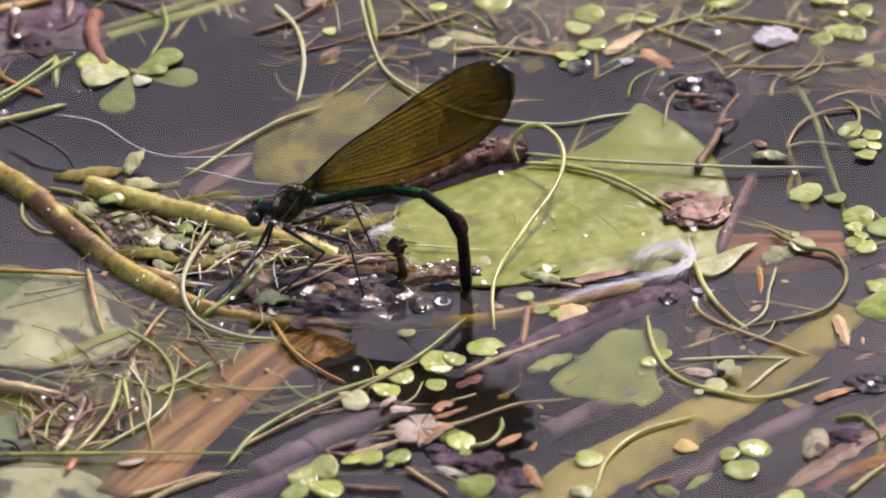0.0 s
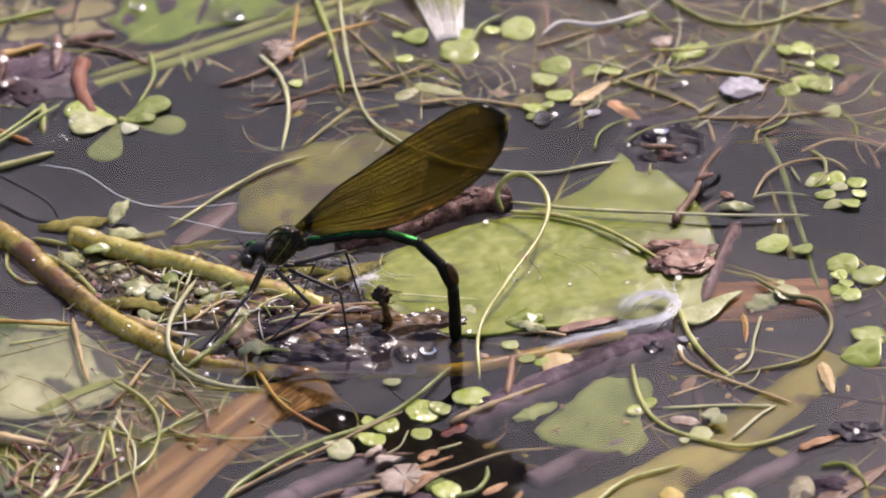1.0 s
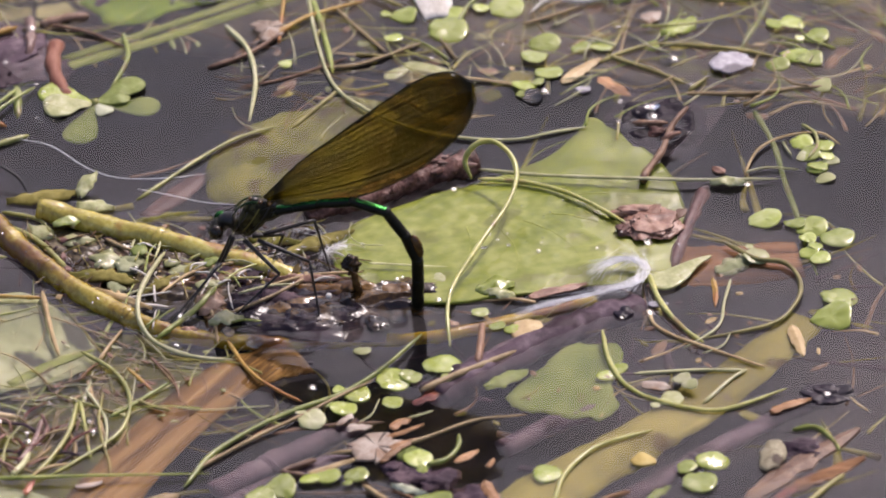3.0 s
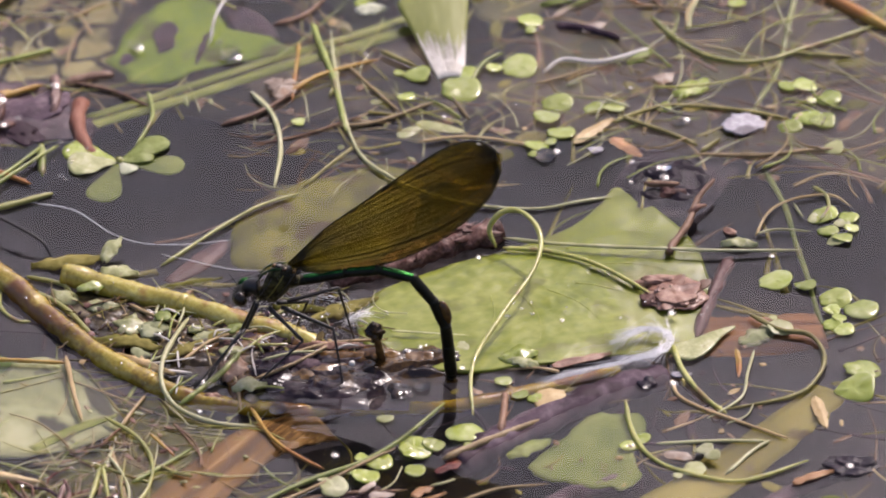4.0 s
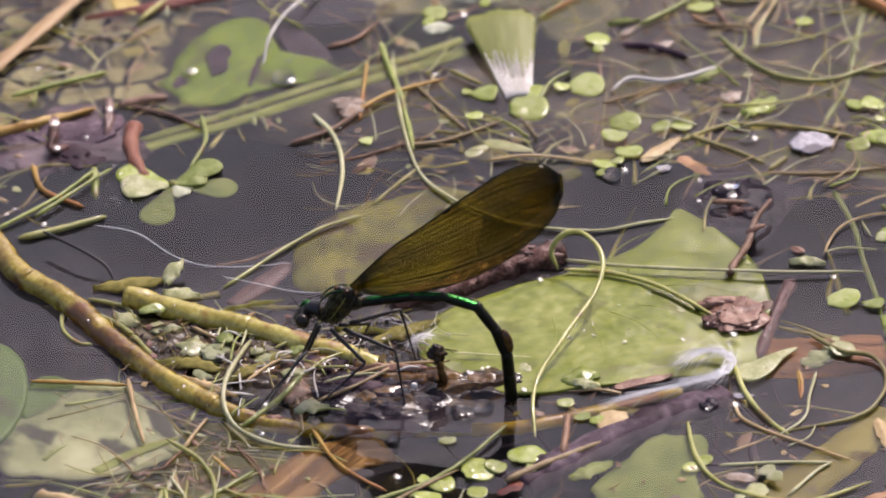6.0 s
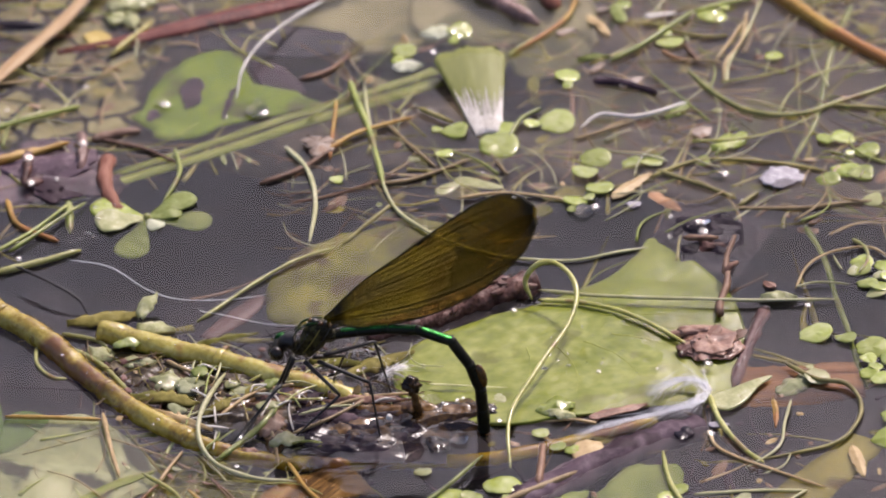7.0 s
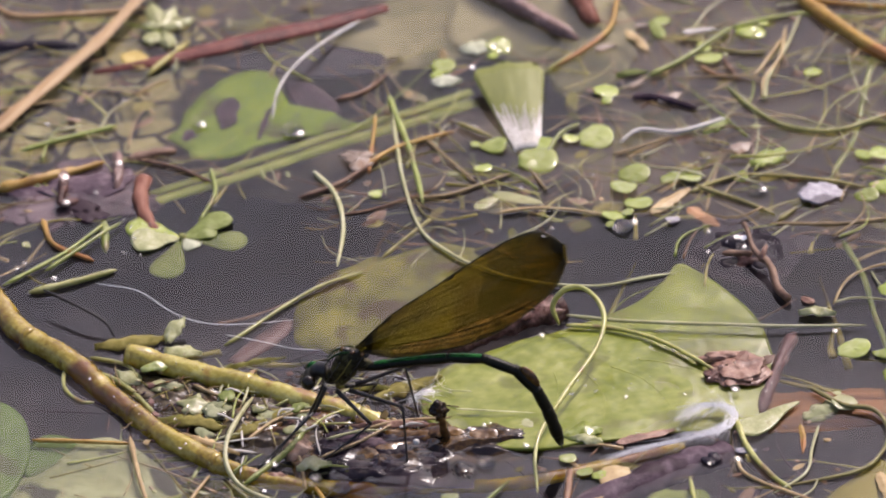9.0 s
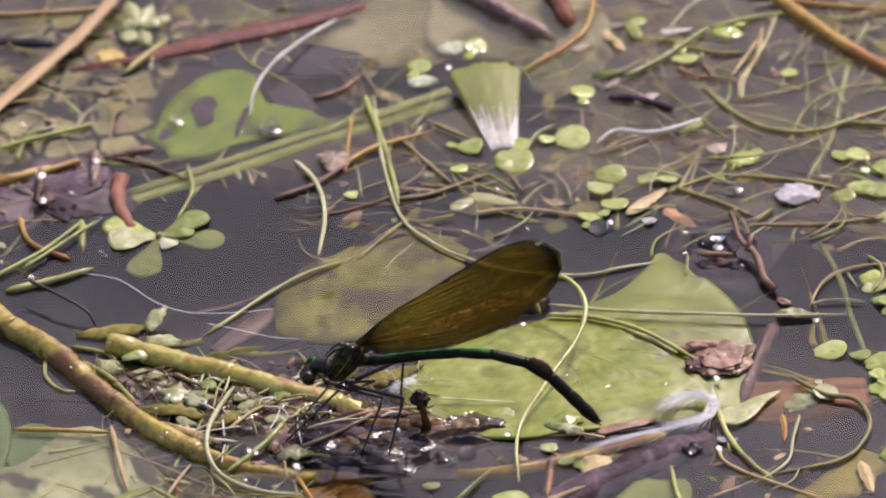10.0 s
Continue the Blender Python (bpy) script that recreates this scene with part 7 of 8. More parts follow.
def ellipsoid(bm, at, size, tilt=0.0, seg=24):
    got = bmesh.ops.create_uvsphere(bm, u_segments=seg, v_segments=seg // 2, radius=1.0)["verts"]
    m = pose(at[0] * MM, at[1] * MM, at[2] * MM, 0, tilt, 0) @ Matrix.Diagonal((size[0] * MM, size[1] * MM, size[2] * MM, 1))
    bmesh.ops.transform(bm, matrix=m, verts=got)
    return got


def fly_body():
    x, z = (-1.8, 13.0)
    bm = bmesh.new()
    ellipsoid(bm, (0, 0, 0), (3.5, 1.55, 2.35), 0, 32)
    for v in bm.verts:
        q = [v.co.x / 3.5 / MM, v.co.y / 1.55 / MM, v.co.z / 2.35 / MM]
        q = [math.copysign(abs(c) ** 0.72, c) for c in q]
        v.co = pose(0, 0, 0, 0, -58, 0) @ Vector((q[0] * 3.2 * (1 - 0.16 * q[2]), q[1] * 1.4, q[2] * 1.75 * (1 + 0.2 * q[0]))) * MM + Vector((x, 0, z)) * MM
    ellipsoid(bm, (x - 2.0, 0, z - 1.9), (1.3, 1.15, 1.1), -40)
    ellipsoid(bm, (x + 1.9, 0, z + 0.6), (2.0, 1.0, 1.1), -10)
    for v in bm.verts:
        v.co += Vector((0.3, 1, 0.5)) * 0.22 * MM * noise.noise(v.co * 900) + Vector((1, 0.4, -0.6)) * 0.12 * MM * noise.noise(v.co * 2200)
    part("thorax", bm, M_THORAX, fly, "bronze green thorax")
    hx, hz = (-6.9, 10.7)
    bm = bmesh.new()
    add_tube(bm, spline(((x - 2.8, 0, z - 1.0), (x - 4.0, 0, z - 1.1), (hx + 0.4, 0, hz - 0.1))), taper(1.35, 0.8), 10)
    part("neck", bm, M_LEG, fly)
    bm = bmesh.new()
    ellipsoid(bm, (hx, 0, hz), (1.05, 1.9, 1.0), 20)
    ellipsoid(bm, (hx - 0.7, 0, hz - 0.7), (0.8, 1.1, 0.8), 20)
    head = part("head", bm, M_INSECT, fly, "dark head")
    for y, mat in ((-1.75, M_EYE), (1.75, M_GREENSHELL)):
        bm = bmesh.new()
        ellipsoid(bm, (hx + 0.1, y, hz + 0.15), (1.05, 0.95, 1.1), 0)
        part("eye", bm, mat, head, "bulging glossy eye")
    for y in (-0.7, 0.7):
        bm = bmesh.new()
        add_tube(bm, spline(((hx - 0.6, y, hz + 0.5), (hx - 1.5, y * 1.6, hz + 1.5), (hx - 2.2, y * 2.2, hz + 2.0))), taper(0.12, 0.05), 5)
        part("antenna", bm, M_LEG, head)
    # Thin green tubes added to give the upper thorax its sheen.
    for y in (-0.75, 0.75):
        bm = bmesh.new()
        add_tube(bm, spline([(x - 2.9, y * 1.2, z + 0.2), (x - 1.7, y, z + 1.9), (x - 0.1, y, z + 2.75), (x + 1.1, y, z + 2.9)]), lambda t: 0.1 + 0.16 * math.sin(t * math.pi), 10, flat=0.6)
        part("shoulder_stripe", bm, M_DARKGREEN, fly, "metallic green stripe for the shoulder's sheen")
    # side seams, and a coat of short hairs
    for k in range(3):
        bm = bmesh.new()
        add_tube(bm, spline([(x - 1.7 + k * 1.5 + u * 1.3, -1.95 * math.sqrt(max(0.05, 1 - (u * 0.85) ** 2)), z + u * 2.1 + 0.4 * k - 0.5) for u in (-0.9, -0.4, 0.1, 0.6, 1.0)]), 0.09, 5)
        part("side_seam", bm, M_LEG if k != 1 else M_OLIVE, fly)
    r = random.Random(12)
    bm = bmesh.new()
    for _ in range(170):
        a, e = r.uniform(0, 6.28), r.uniform(-1.3, 1.3)
        d = pose(0, 0, 0, 0, -42, 0).to_3x3() @ Vector((3.6 * math.cos(e) * math.cos(a), 1.85 * math.cos(e) * math.sin(a), 2.5 * math.sin(e)))
        p0 = Vector((x, 0, z)) + d
        add_tube(bm, [p0, p0 + d.normalized() * r.uniform(0.3, 0.8) + Vector((r.uniform(-0.2, 0.2), 0, r.uniform(-0.2, 0.2)))], 0.022, 3)
    part("hair_coat", bm, M_LEG, fly, "short dark hairs")
    # wing joints
    for k in range(6):
        bm = bmesh.new()
        ellipsoid(bm, (HINGE[0] - 1.7 + k * 0.75 + r.uniform(-0.2, 0.2), r.uniform(-0.7, 0.2), HINGE[1] + 0.1 - 0.12 * k + r.uniform(-0.25, 0.15)), (r.uniform(0.3, 0.6), 0.5, r.uniform(0.15, 0.3)), r.uniform(-40, 40), 12)
        part("wing_joint", bm, M_LEG if k % 2 else M_AMBER, fly)


M_THORAX = material("bronze_green_shell", ((0.010, 0.008, 0.004), (0.028, 0.024, 0.010), (0.11, 0.105, 0.04)), 0.46, 650, 2400, 1.0, metallic=0.35, shine=0.2)
fly_body()

# ---- wings: leading and trailing edges from the hinge, then veins between them ----
LEAD = ((0.2, 0.3), (5.2, 5.9), (10.3, 10.2), (16.0, 15.1), (21.4, 19.2), (25.5, 20.6), (28.8, 19.2))
TRAIL = ((0.6, -0.4), (6.2, -0.5), (13.7, 1.7), (20.2, 5.2), (24.9, 9.4), (27.9, 13.2), (29.1, 17.0))


def wing():
    lead, trail = (spline([(q[0], 0, q[1]) for q in e], 10) for e in (LEAD, TRAIL))
    m = len(lead) - 1

    def at(t, v):
        i = min(int(t * m), m - 1)
        k = t * m - i
        return lead[i].lerp(lead[i + 1], k).lerp(trail[i].lerp(trail[i + 1], k), v)
    bm = bmesh.new()
    rows = [[bm.verts.new((at(i / 40, j / 16) + Vector((0, 0.05 * (j % 2) + 0.15 * math.sin(j * 0.5), 0))) * MM) for j in range(17)] for i in range(41)]
    for a, b in zip(rows, rows[1:]):
        for j in range(16):
            bm.faces.new((a[j], a[j + 1], b[j + 1], b[j]))
    membrane = mesh_of("wing", bm, M_WING)

    def net(lines, across, thick):
        """Lengthwise veins that sweep back from the joint and the leading edge, and the small ones across."""
        bm = bmesh.new()
        sweep = 0.45
        add_tube(bm, [at(i / 40, 0.0) for i in range(41)], 0.085 * thick, 4)
        add_tube(bm, [at(i / 40, 1.0) for i in range(41)], 0.05 * thick, 4)
        rows = [-sweep + (1 + sweep) * (j + 0.5) / lines for j in range(lines)]

        def v_at(k, t):
            return k + sweep * t ** 1.4
        for j, k in enumerate(rows):
            t0 = max(0.0, (-k / sweep)) ** (1 / 1.4) if k < 0 else 0.02 * (j % 3)
            t1 = min(0.99, ((1 - k) / sweep) ** (1 / 1.4))
            wide = 0.055 if j % 5 == 0 else 0.04
            add_tube(bm, [at(t0 + (t1 - t0) * i / 30, min(1.0, max(0.0, v_at(k, t0 + (t1 - t0) * i / 30)))) for i in range(31)], wide * thick, 4)
        for j, k in enumerate(rows[:-1] if across else ()):
            for i in range(5, across):
                t = (i + 0.3 * math.sin(j * 1.7) + 0.12 * ((j * 5 + i) % 3)) / across * 0.98
                v, w = v_at(k, t), v_at(rows[j + 1], t)
                if v > 0 and w < 1:
                    add_tube(bm, [at(t, v), at(t + 0.004, w)], 0.05 * thick, 3)
        return mesh_of("vein_net", bm, M_VEIN)
    near_net, far_net = net(46, 84, 1.0), net(20, 0, 0.6)
    bm = bmesh.new()
    add_tube(bm, [at(0.40 + 0.006 * i, 0.01) for i in range(6)], lambda t: 0.06 + 0.10 * math.sin(t * math.pi), 6)
    nodus = mesh_of("wing_notch", bm, M_VEIN)
    bm = bmesh.new()
    add_tube(bm, [at(0.84 + 0.008 * i, 0.04) + Vector((0, -0.1, 0)) for i in range(4)], 0.2, 6, flat=0.4)
    spot = mesh_of("wing_spot", bm, M_WHITE)
    for k, (rx, ry) in enumerate(((1.3, 0.0), (0.5, 0.5), (-0.4, 0.2), (-1.2, 0.8))):
        ob = new("wing", membrane)
        ob.parent = fly
        tagged(ob, "smoky olive-brown folded wing")
        PARTS["wing", k] = (ob, rx - 20.0, ry)
        for name, me in (("vein_net", far_net if k else near_net), ("wing_notch", nodus), ("wing_spot", spot)):
            ch = new(name, me)
            ch.parent = ob


wing()

# ---- abdomen: ten rigid rings in a chain, bending in the upright plane of the body ----
SEG = (2.2, 4.2, 4.6, 4.8, 4.6, 4.2, 3.4, 2.4, 1.8, 1.6)
LAYING = (
    (0.0, ((0.5, 12.3), (11.0, 15.7), (16.5, 15.3), (20.9, 10.2), (21.5, 1.4))),
    (0.5, ((1.6, 13.8), (11.8, 16.4), (17.6, 15.9), (22.0, 10.0), (22.4, 1.6))),
    (1.0, ((1.7, 14.0), (11.5, 16.7), (17.5, 15.5), (21.8, 9.7), (22.1, 1.8))),
    (2.5, ((1.6, 14.3), (11.5, 16.8), (17.2, 15.2), (21.0, 8.4), (20.8, 1.8))),
    (4.5, ((2.2, 13.8), (12.1, 16.6), (17.7, 15.7), (21.6, 9.9), (22.7, 1.6))),
    (7.0, ((2.2, 14.0), (11.4, 15.7), (17.7, 14.1), (21.4, 7.7), (21.9, -0.4))),
    (7.5, ((1.9, 13.9), (12.5, 16.0), (18.5, 14.3), (22.1, 9.1), (22.8, 1.7))),
)
LIFTING = (
    (8.0, ((2.7, 13.4), (13.6, 16.2), (18.2, 15.1), (23.0, 8.4), (24.8, 1.9))),
    (8.2, ((2.8, 14.2), (13.6, 16.0), (18.4, 14.1), (22.5, 9.9), (24.9, 1.5))),
    (8.5, ((2.4, 12.2), (12.1, 16.9), (17.3, 17.4), (22.0, 15.0), (24.3, 8.6), (24.4, 0.9))),
    (8.6, ((2.3, 13.9), (16.2, 20.0), (22.9, 18.2), (25.3, 12.1), (26.6, 5.0))),
    (8.8, ((3.8, 13.8), (16.3, 18.1), (23.0, 16.5), (26.6, 9.4), (28.8, 3.3))),
    (9.0, ((3.0, 12.7), (10.7, 14.6), (18.6, 15.5), (24.1, 13.1), (27.0, 8.2), (29.0, 2.0))),
)
STEPPING = (
    (9.2, ((4.4, 11.9), (13.6, 13.1), (21.6, 11.8), (27.3, 6.6), (30.3, 1.5))),
    (9.4, ((4.3, 12.8), (15.4, 15.4), (24.5, 14.4), (29.1, 9.2), (30.9, 3.6))),
    (9.5, ((4.8, 12.4), (11.2, 14.5), (19.2, 17.0), (24.8, 16.9), (28.8, 13.0), (31.3, 5.4))),
    (9.6, ((4.9, 13.0), (13.2, 17.7), (22.0, 21.8), (27.6, 21.1), (35.0, 14.7))),
    (9.8, ((7.3, 12.6), (16.8, 15.5), (26.3, 16.2), (32.0, 12.4), (36.0, 6.7))),
    (10.0, ((6.9, 12.3), (13.3, 13.8), (19.7, 14.8), (24.5, 14.5), (28.8, 13.1), (32.3, 9.8), (36.2, 5.6))),
)
ABDOMEN = LAYING + LIFTING + STEPPING
# the body's own shift, tailward and upward
SHIFT = ((0.0, -1.1, -1.4), (0.5, 0.0, 0.0), (8.8, 0.0, 0.0), (9.0, 0.6, -0.7), (9.2, 1.0, -0.6), (9.4, 2.2, -0.5), (9.6, 2.4, -0.4), (9.8, 2.9, -1.0), (10.0, 3.2, -1.5))
PITCH = ((0.0, 0.0), (8.0, -1.0), (8.2, -1.2), (8.5, -3.0), (8.6, -0.2), (9.0, -1.5), (9.2, -11.0), (9.4, -9.0), (9.5, -4.0), (9.6, 0.5), (9.8, -0.5), (10.0, -1.0))


# the wings' roll, towards the upright
ROLL = ((0.0, 0.0), (8.7, 0.0), (9.0, 9.0), (9.2, 14.0), (10.0, 20.0))


def between(rows, t):
    """A row of the table at t, straight between its neighbours."""
    if t <= rows[0][0]:
        return rows[0][1:]
    for a, b in zip(rows, rows[1:]):
        if t <= b[0]:
            k = (t - a[0]) / (b[0] - a[0])
            return tuple(p + (q - p) * k for p, q in zip(a[1:], b[1:]))
    return rows[-1][1:]


def abdomen():
    for i, length in enumerate(SEG):
        r0 = (0.72, 0.68, 0.68, 0.70, 0.76, 0.80, 0.84, 0.88, 0.88, 0.76)[i]
        bm = bmesh.new()
        line = [Vector((length * k / 8, 0, 0)) for k in range(-1, 10)]
        add_tube(bm, line, lambda t, r0=r0, i=i: r0 * (1.0 - 0.04 * math.cos(t * 2 * math.pi) - (0.45 * t * t if i == 9 else 0)), 14, 0.02, i * 3.0)
        PARTS["abdomen", i] = part("abdomen_ring", bm, M_INSECT, fly, "dark abdomen ring")
        bm = bmesh.new()
        rows = []
        for k in range(9):
            t = k / 8
            rr = r0 * (1.03 - 0.04 * math.cos(t * 2 * math.pi)) + 0.02
            rows.append([bm.verts.new(Vector((length * t, rr * math.sin(u), rr * math.cos(u))) * MM) for u in [radians(-40 + 10 * j) for j in range(9)]])
        for p, q in zip(rows, rows[1:]):
            for j in range(8):
                bm.faces.new((p[j], p[j + 1], q[j + 1], q[j]))
        # The green back is plated only where its top sheen shows; rings stay dark.
        if i < 4:
            part("back_plate", bm, M_GREENSHELL, PARTS["abdomen", i], "metallic green back plate that carries the sheen on top")
        else:
            bm.free()
        if i == 5:
            bm = bmesh.new()
            ellipsoid(bm, (2.0, 0, 0.85), (2.0, 0.6, 0.85), 6, 16)
            part("egg_valve", bm, M_AMBER, PARTS["abdomen", i], "rusty brown egg-laying valve")
        if i == 9:
            for y in (-0.35, 0.35):
                bm = bmesh.new()
                add_tube(bm, [Vector((1.3, y, 0.1)), Vector((2.2, y * 1.3, 0.2))], taper(0.2, 0.08), 6)
                part("tail_point", bm, M_LEG, PARTS["abdomen", i])


abdomen()
bm = bmesh.new()
add_tube(bm, [Vector((0.5 * i - 0.4, 0, 0)) for i in range(9)], taper(0.7, 0.95), 12, 0.03)
PARTS["waist"] = part("waist", bm, M_INSECT, fly, "dark narrow waist")
WAIST = Vector((-0.6, 0, 13.4))

# ---- legs: thigh and shin, the foot planted on the debris ----
# hip, knee, foot at rest; then the foot's steps
NEAR_LEGS = (
    ((-4.5, -1.0, 9.9), (-6.0, -2.0, 6.2), (-12.2, -10.2, 0.6), ((0.0, (-12.2, -10.2, 0.6)), (9.2, (-12.2, -10.2, 0.6)), (9.4, (-8.9, -4.4, 0.9)), (9.6, (-8.6, -4.0, 0.6)), (9.8, (-6.5, -6.7, 0.6)), (10.0, (-6.7, -5.9, 0.6)))),
    ((-5.1, 1.0, 8.8), (-7.2, 1.0, 4.0), (-10.5, -7.8, 1.0), ((0.0, (-10.5, -7.8, 1.0)), (9.2, (-10.5, -7.8, 1.0)), (9.4, (-8.4, 0.4, 1.0)), (9.6, (-7.8, -1.8, 1.0)), (9.8, (-7.4, 0.0, 1.6)), (10.0, (-6.4, -3.6, 1.0)))),
    ((-3.0, -1.2, 9.6), (2.3, -3.4, 5.9), (-3.5, -6.4, 0.5), ((0.0, (-3.5, -6.4, 0.5)), (9.0, (-3.5, -6.4, 0.5)), (9.2, (-2.9, -3.8, 0.5)), (9.6, (-3.3, -3.4, 0.5)), (9.8, (1.2, -5.3, 0.5)), (10.0, (4.5, -6.3, 0.4)))),
)
FAR_LEGS = (
    ((-1.1, -1.2, 9.8), (6.6, -3.2, 8.3), (8.2, -5.2, 0), ((0.0, (8.2, -5.2, 0)), (10.0, (8.2, -5.2, 0)))),
    ((-0.8, 1.2, 9.1), (5.9, 4.2, 10.1), (7.8, 5.3, 0.5), ((0.0, (7.8, 5.3, 0.5)), (10.0, (7.8, 5.3, 0.5)))),
    ((-2.3, 1.2, 8.7), (1.6, 3.6, 7.7), (-0.9, 6.9, 0.5), ((0.0, (-0.9, 6.9, 0.5)), (10.0, (-0.9, 6.9, 0.5)))),
)
LEGS = NEAR_LEGS + FAR_LEGS


def legs():
    for n, (hip, knee, foot, steps) in enumerate(LEGS):
        h, k, f = Vector(hip), Vector(knee), Vector(foot)
        a, b = (k - h).length, (f - k).length
        for name, length, r0, r1 in (("thigh", a, 0.35, 0.24), ("shin", b, 0.21, 0.12)):
            bm = bmesh.new()
            add_tube(bm, [Vector((length * i / 6, 0, 0)) for i in range(7)], taper(r0, r1), 7, 0.1, n)
            PARTS[name, n] = part(name, bm, M_LEG, fly, "thin black bristly leg")
            bm = bmesh.new()
            for i in range(5, 16):
                x = length * i / 17
                add_tube(bm, [Vector((x, 0, -0.1)), Vector((x + 0.35, 0.25 * (-1) ** i, -0.75))], 0.035, 3)
            part("bristles", bm, M_LEG, PARTS[name, n])["kind"] = "stuff"
        PARTS["size", n] = (a, b)


legs()

# ---- the leaning twig beside the rusty debris, which turns on the swell ----
TWIG_FOOT, TWIG_LENGTH = Vector((32.8, 9.4, 0.4)), 17.0
twig = empty("leaning_twig", TWIG_FOOT, "thin reddish-brown twig leaning out of the water", "twig")
twig_bm = bmesh.new()
add_tube(twig_bm, [Vector((TWIG_LENGTH * i / 16, 0.35 * math.sin(i * 0.7), 0.25 * math.cos(i * 0.9))) for i in range(17)], taper(0.6, 0.32), 8, 0.5, 2.0)
part("twig_shaft", twig_bm, M_TWIG, twig)
twig_bm = bmesh.new()
add_tube(twig_bm, [Vector((9.0, 0.3, 0.0)), Vector((10.4, -0.8, 0.6)), Vector((11.2, -1.4, 0.3))], taper(0.55, 0.25), 7, 0.5, 5.0)
part("bark_flake", twig_bm, M_RUST, twig)
# foot and tip of the twig
TWIG = (
    (0.0, (34.2, 8.9, 0.4), (42.2, 31.1, 3)),
    (1.0, (33.1, 7.7, 0.4), (41.9, 29.0, 3)),
    (2.5, (33.0, 9.5, 0.4), (42.1, 31.5, 3)),
    (4.0, (33.3, 8.7, 0.4), (42.0, 30.1, 3)),
    (4.5, (32.8, 9.8, 0.4), (43.7, 30.9, 3)),
    (6.5, (33.7, 7.5, 0.4), (39.4, 29.4, 3)),
    (7.0, (35.3, 5.8, 0.4), (38.2, 27.0, 3)),
    (7.5, (38.0, 13.2, 0.4), (37.7, 36.1, 3)),
    (8.0, (39.3, 14.4, 0.4), (34.4, 35.0, 3)),
    (8.5, (39.9, 14.9, 0.4), (36.0, 25.8, 2.5)),
    (9.0, (41.4, 15.7, 0.4), (36.7, 27.8, 2.5)),
    (9.5, (40.9, 16.5, 0.4), (36.2, 25.7, 2.5)),
    (10.0, (42.0, 15.5, 0.4), (37.5, 27.3, 2.5)),
)

# ---- fine litter nobody could count ----
# open water, and leaves that lie bare
OPEN = ((-64, -20, 5, 50), (-49, -20, 55, 79), (-6, 9, 53, 76), (10, 30, 18, 34), (40, 62, -2, 20), (-27, 14, 80, 104))


def litter(name, count, x0, x1, y0, y1, z0, z1, mats, label, lo=3.0, hi=14.0, r0=0.08, r1=0.28, seed=1, side="", clear=()):
    r = random.Random(seed)
    for n, mat in enumerate(mats):
        bm = bmesh.new()
        for _ in range(count // len(mats)):
            x, y, z, a, length = r.uniform(x0, x1), r.uniform(y0, y1), r.uniform(z0, z1), r.uniform(0, math.pi), r.uniform(lo, hi)
            if any(c[0] < x < c[1] and c[2] < y < c[3] for c in clear):
                continue
            bend = r.gauss(0, 0.11) * length
            d, e = Vector((math.cos(a), math.sin(a), 0)), Vector((-math.sin(a), math.cos(a), 0))
            pts = [Vector((x, y, z)) + d * (length * (k - 0.5)) + e * bend * (k - 0.5) ** 2 * 4 + Vector((0, 0, r.uniform(-0.3, 0.3))) for k in (0, 0.33, 0.66, 1)]
            add_tube(bm, spline(pts, 4), taper(r.uniform(r0, r1), 0.06), 5, 0.2)
        ob = thing(name, bm, mat, label, "litter")
        ob["kind"] = "stuff"
        if side:
            floats(ob, side)


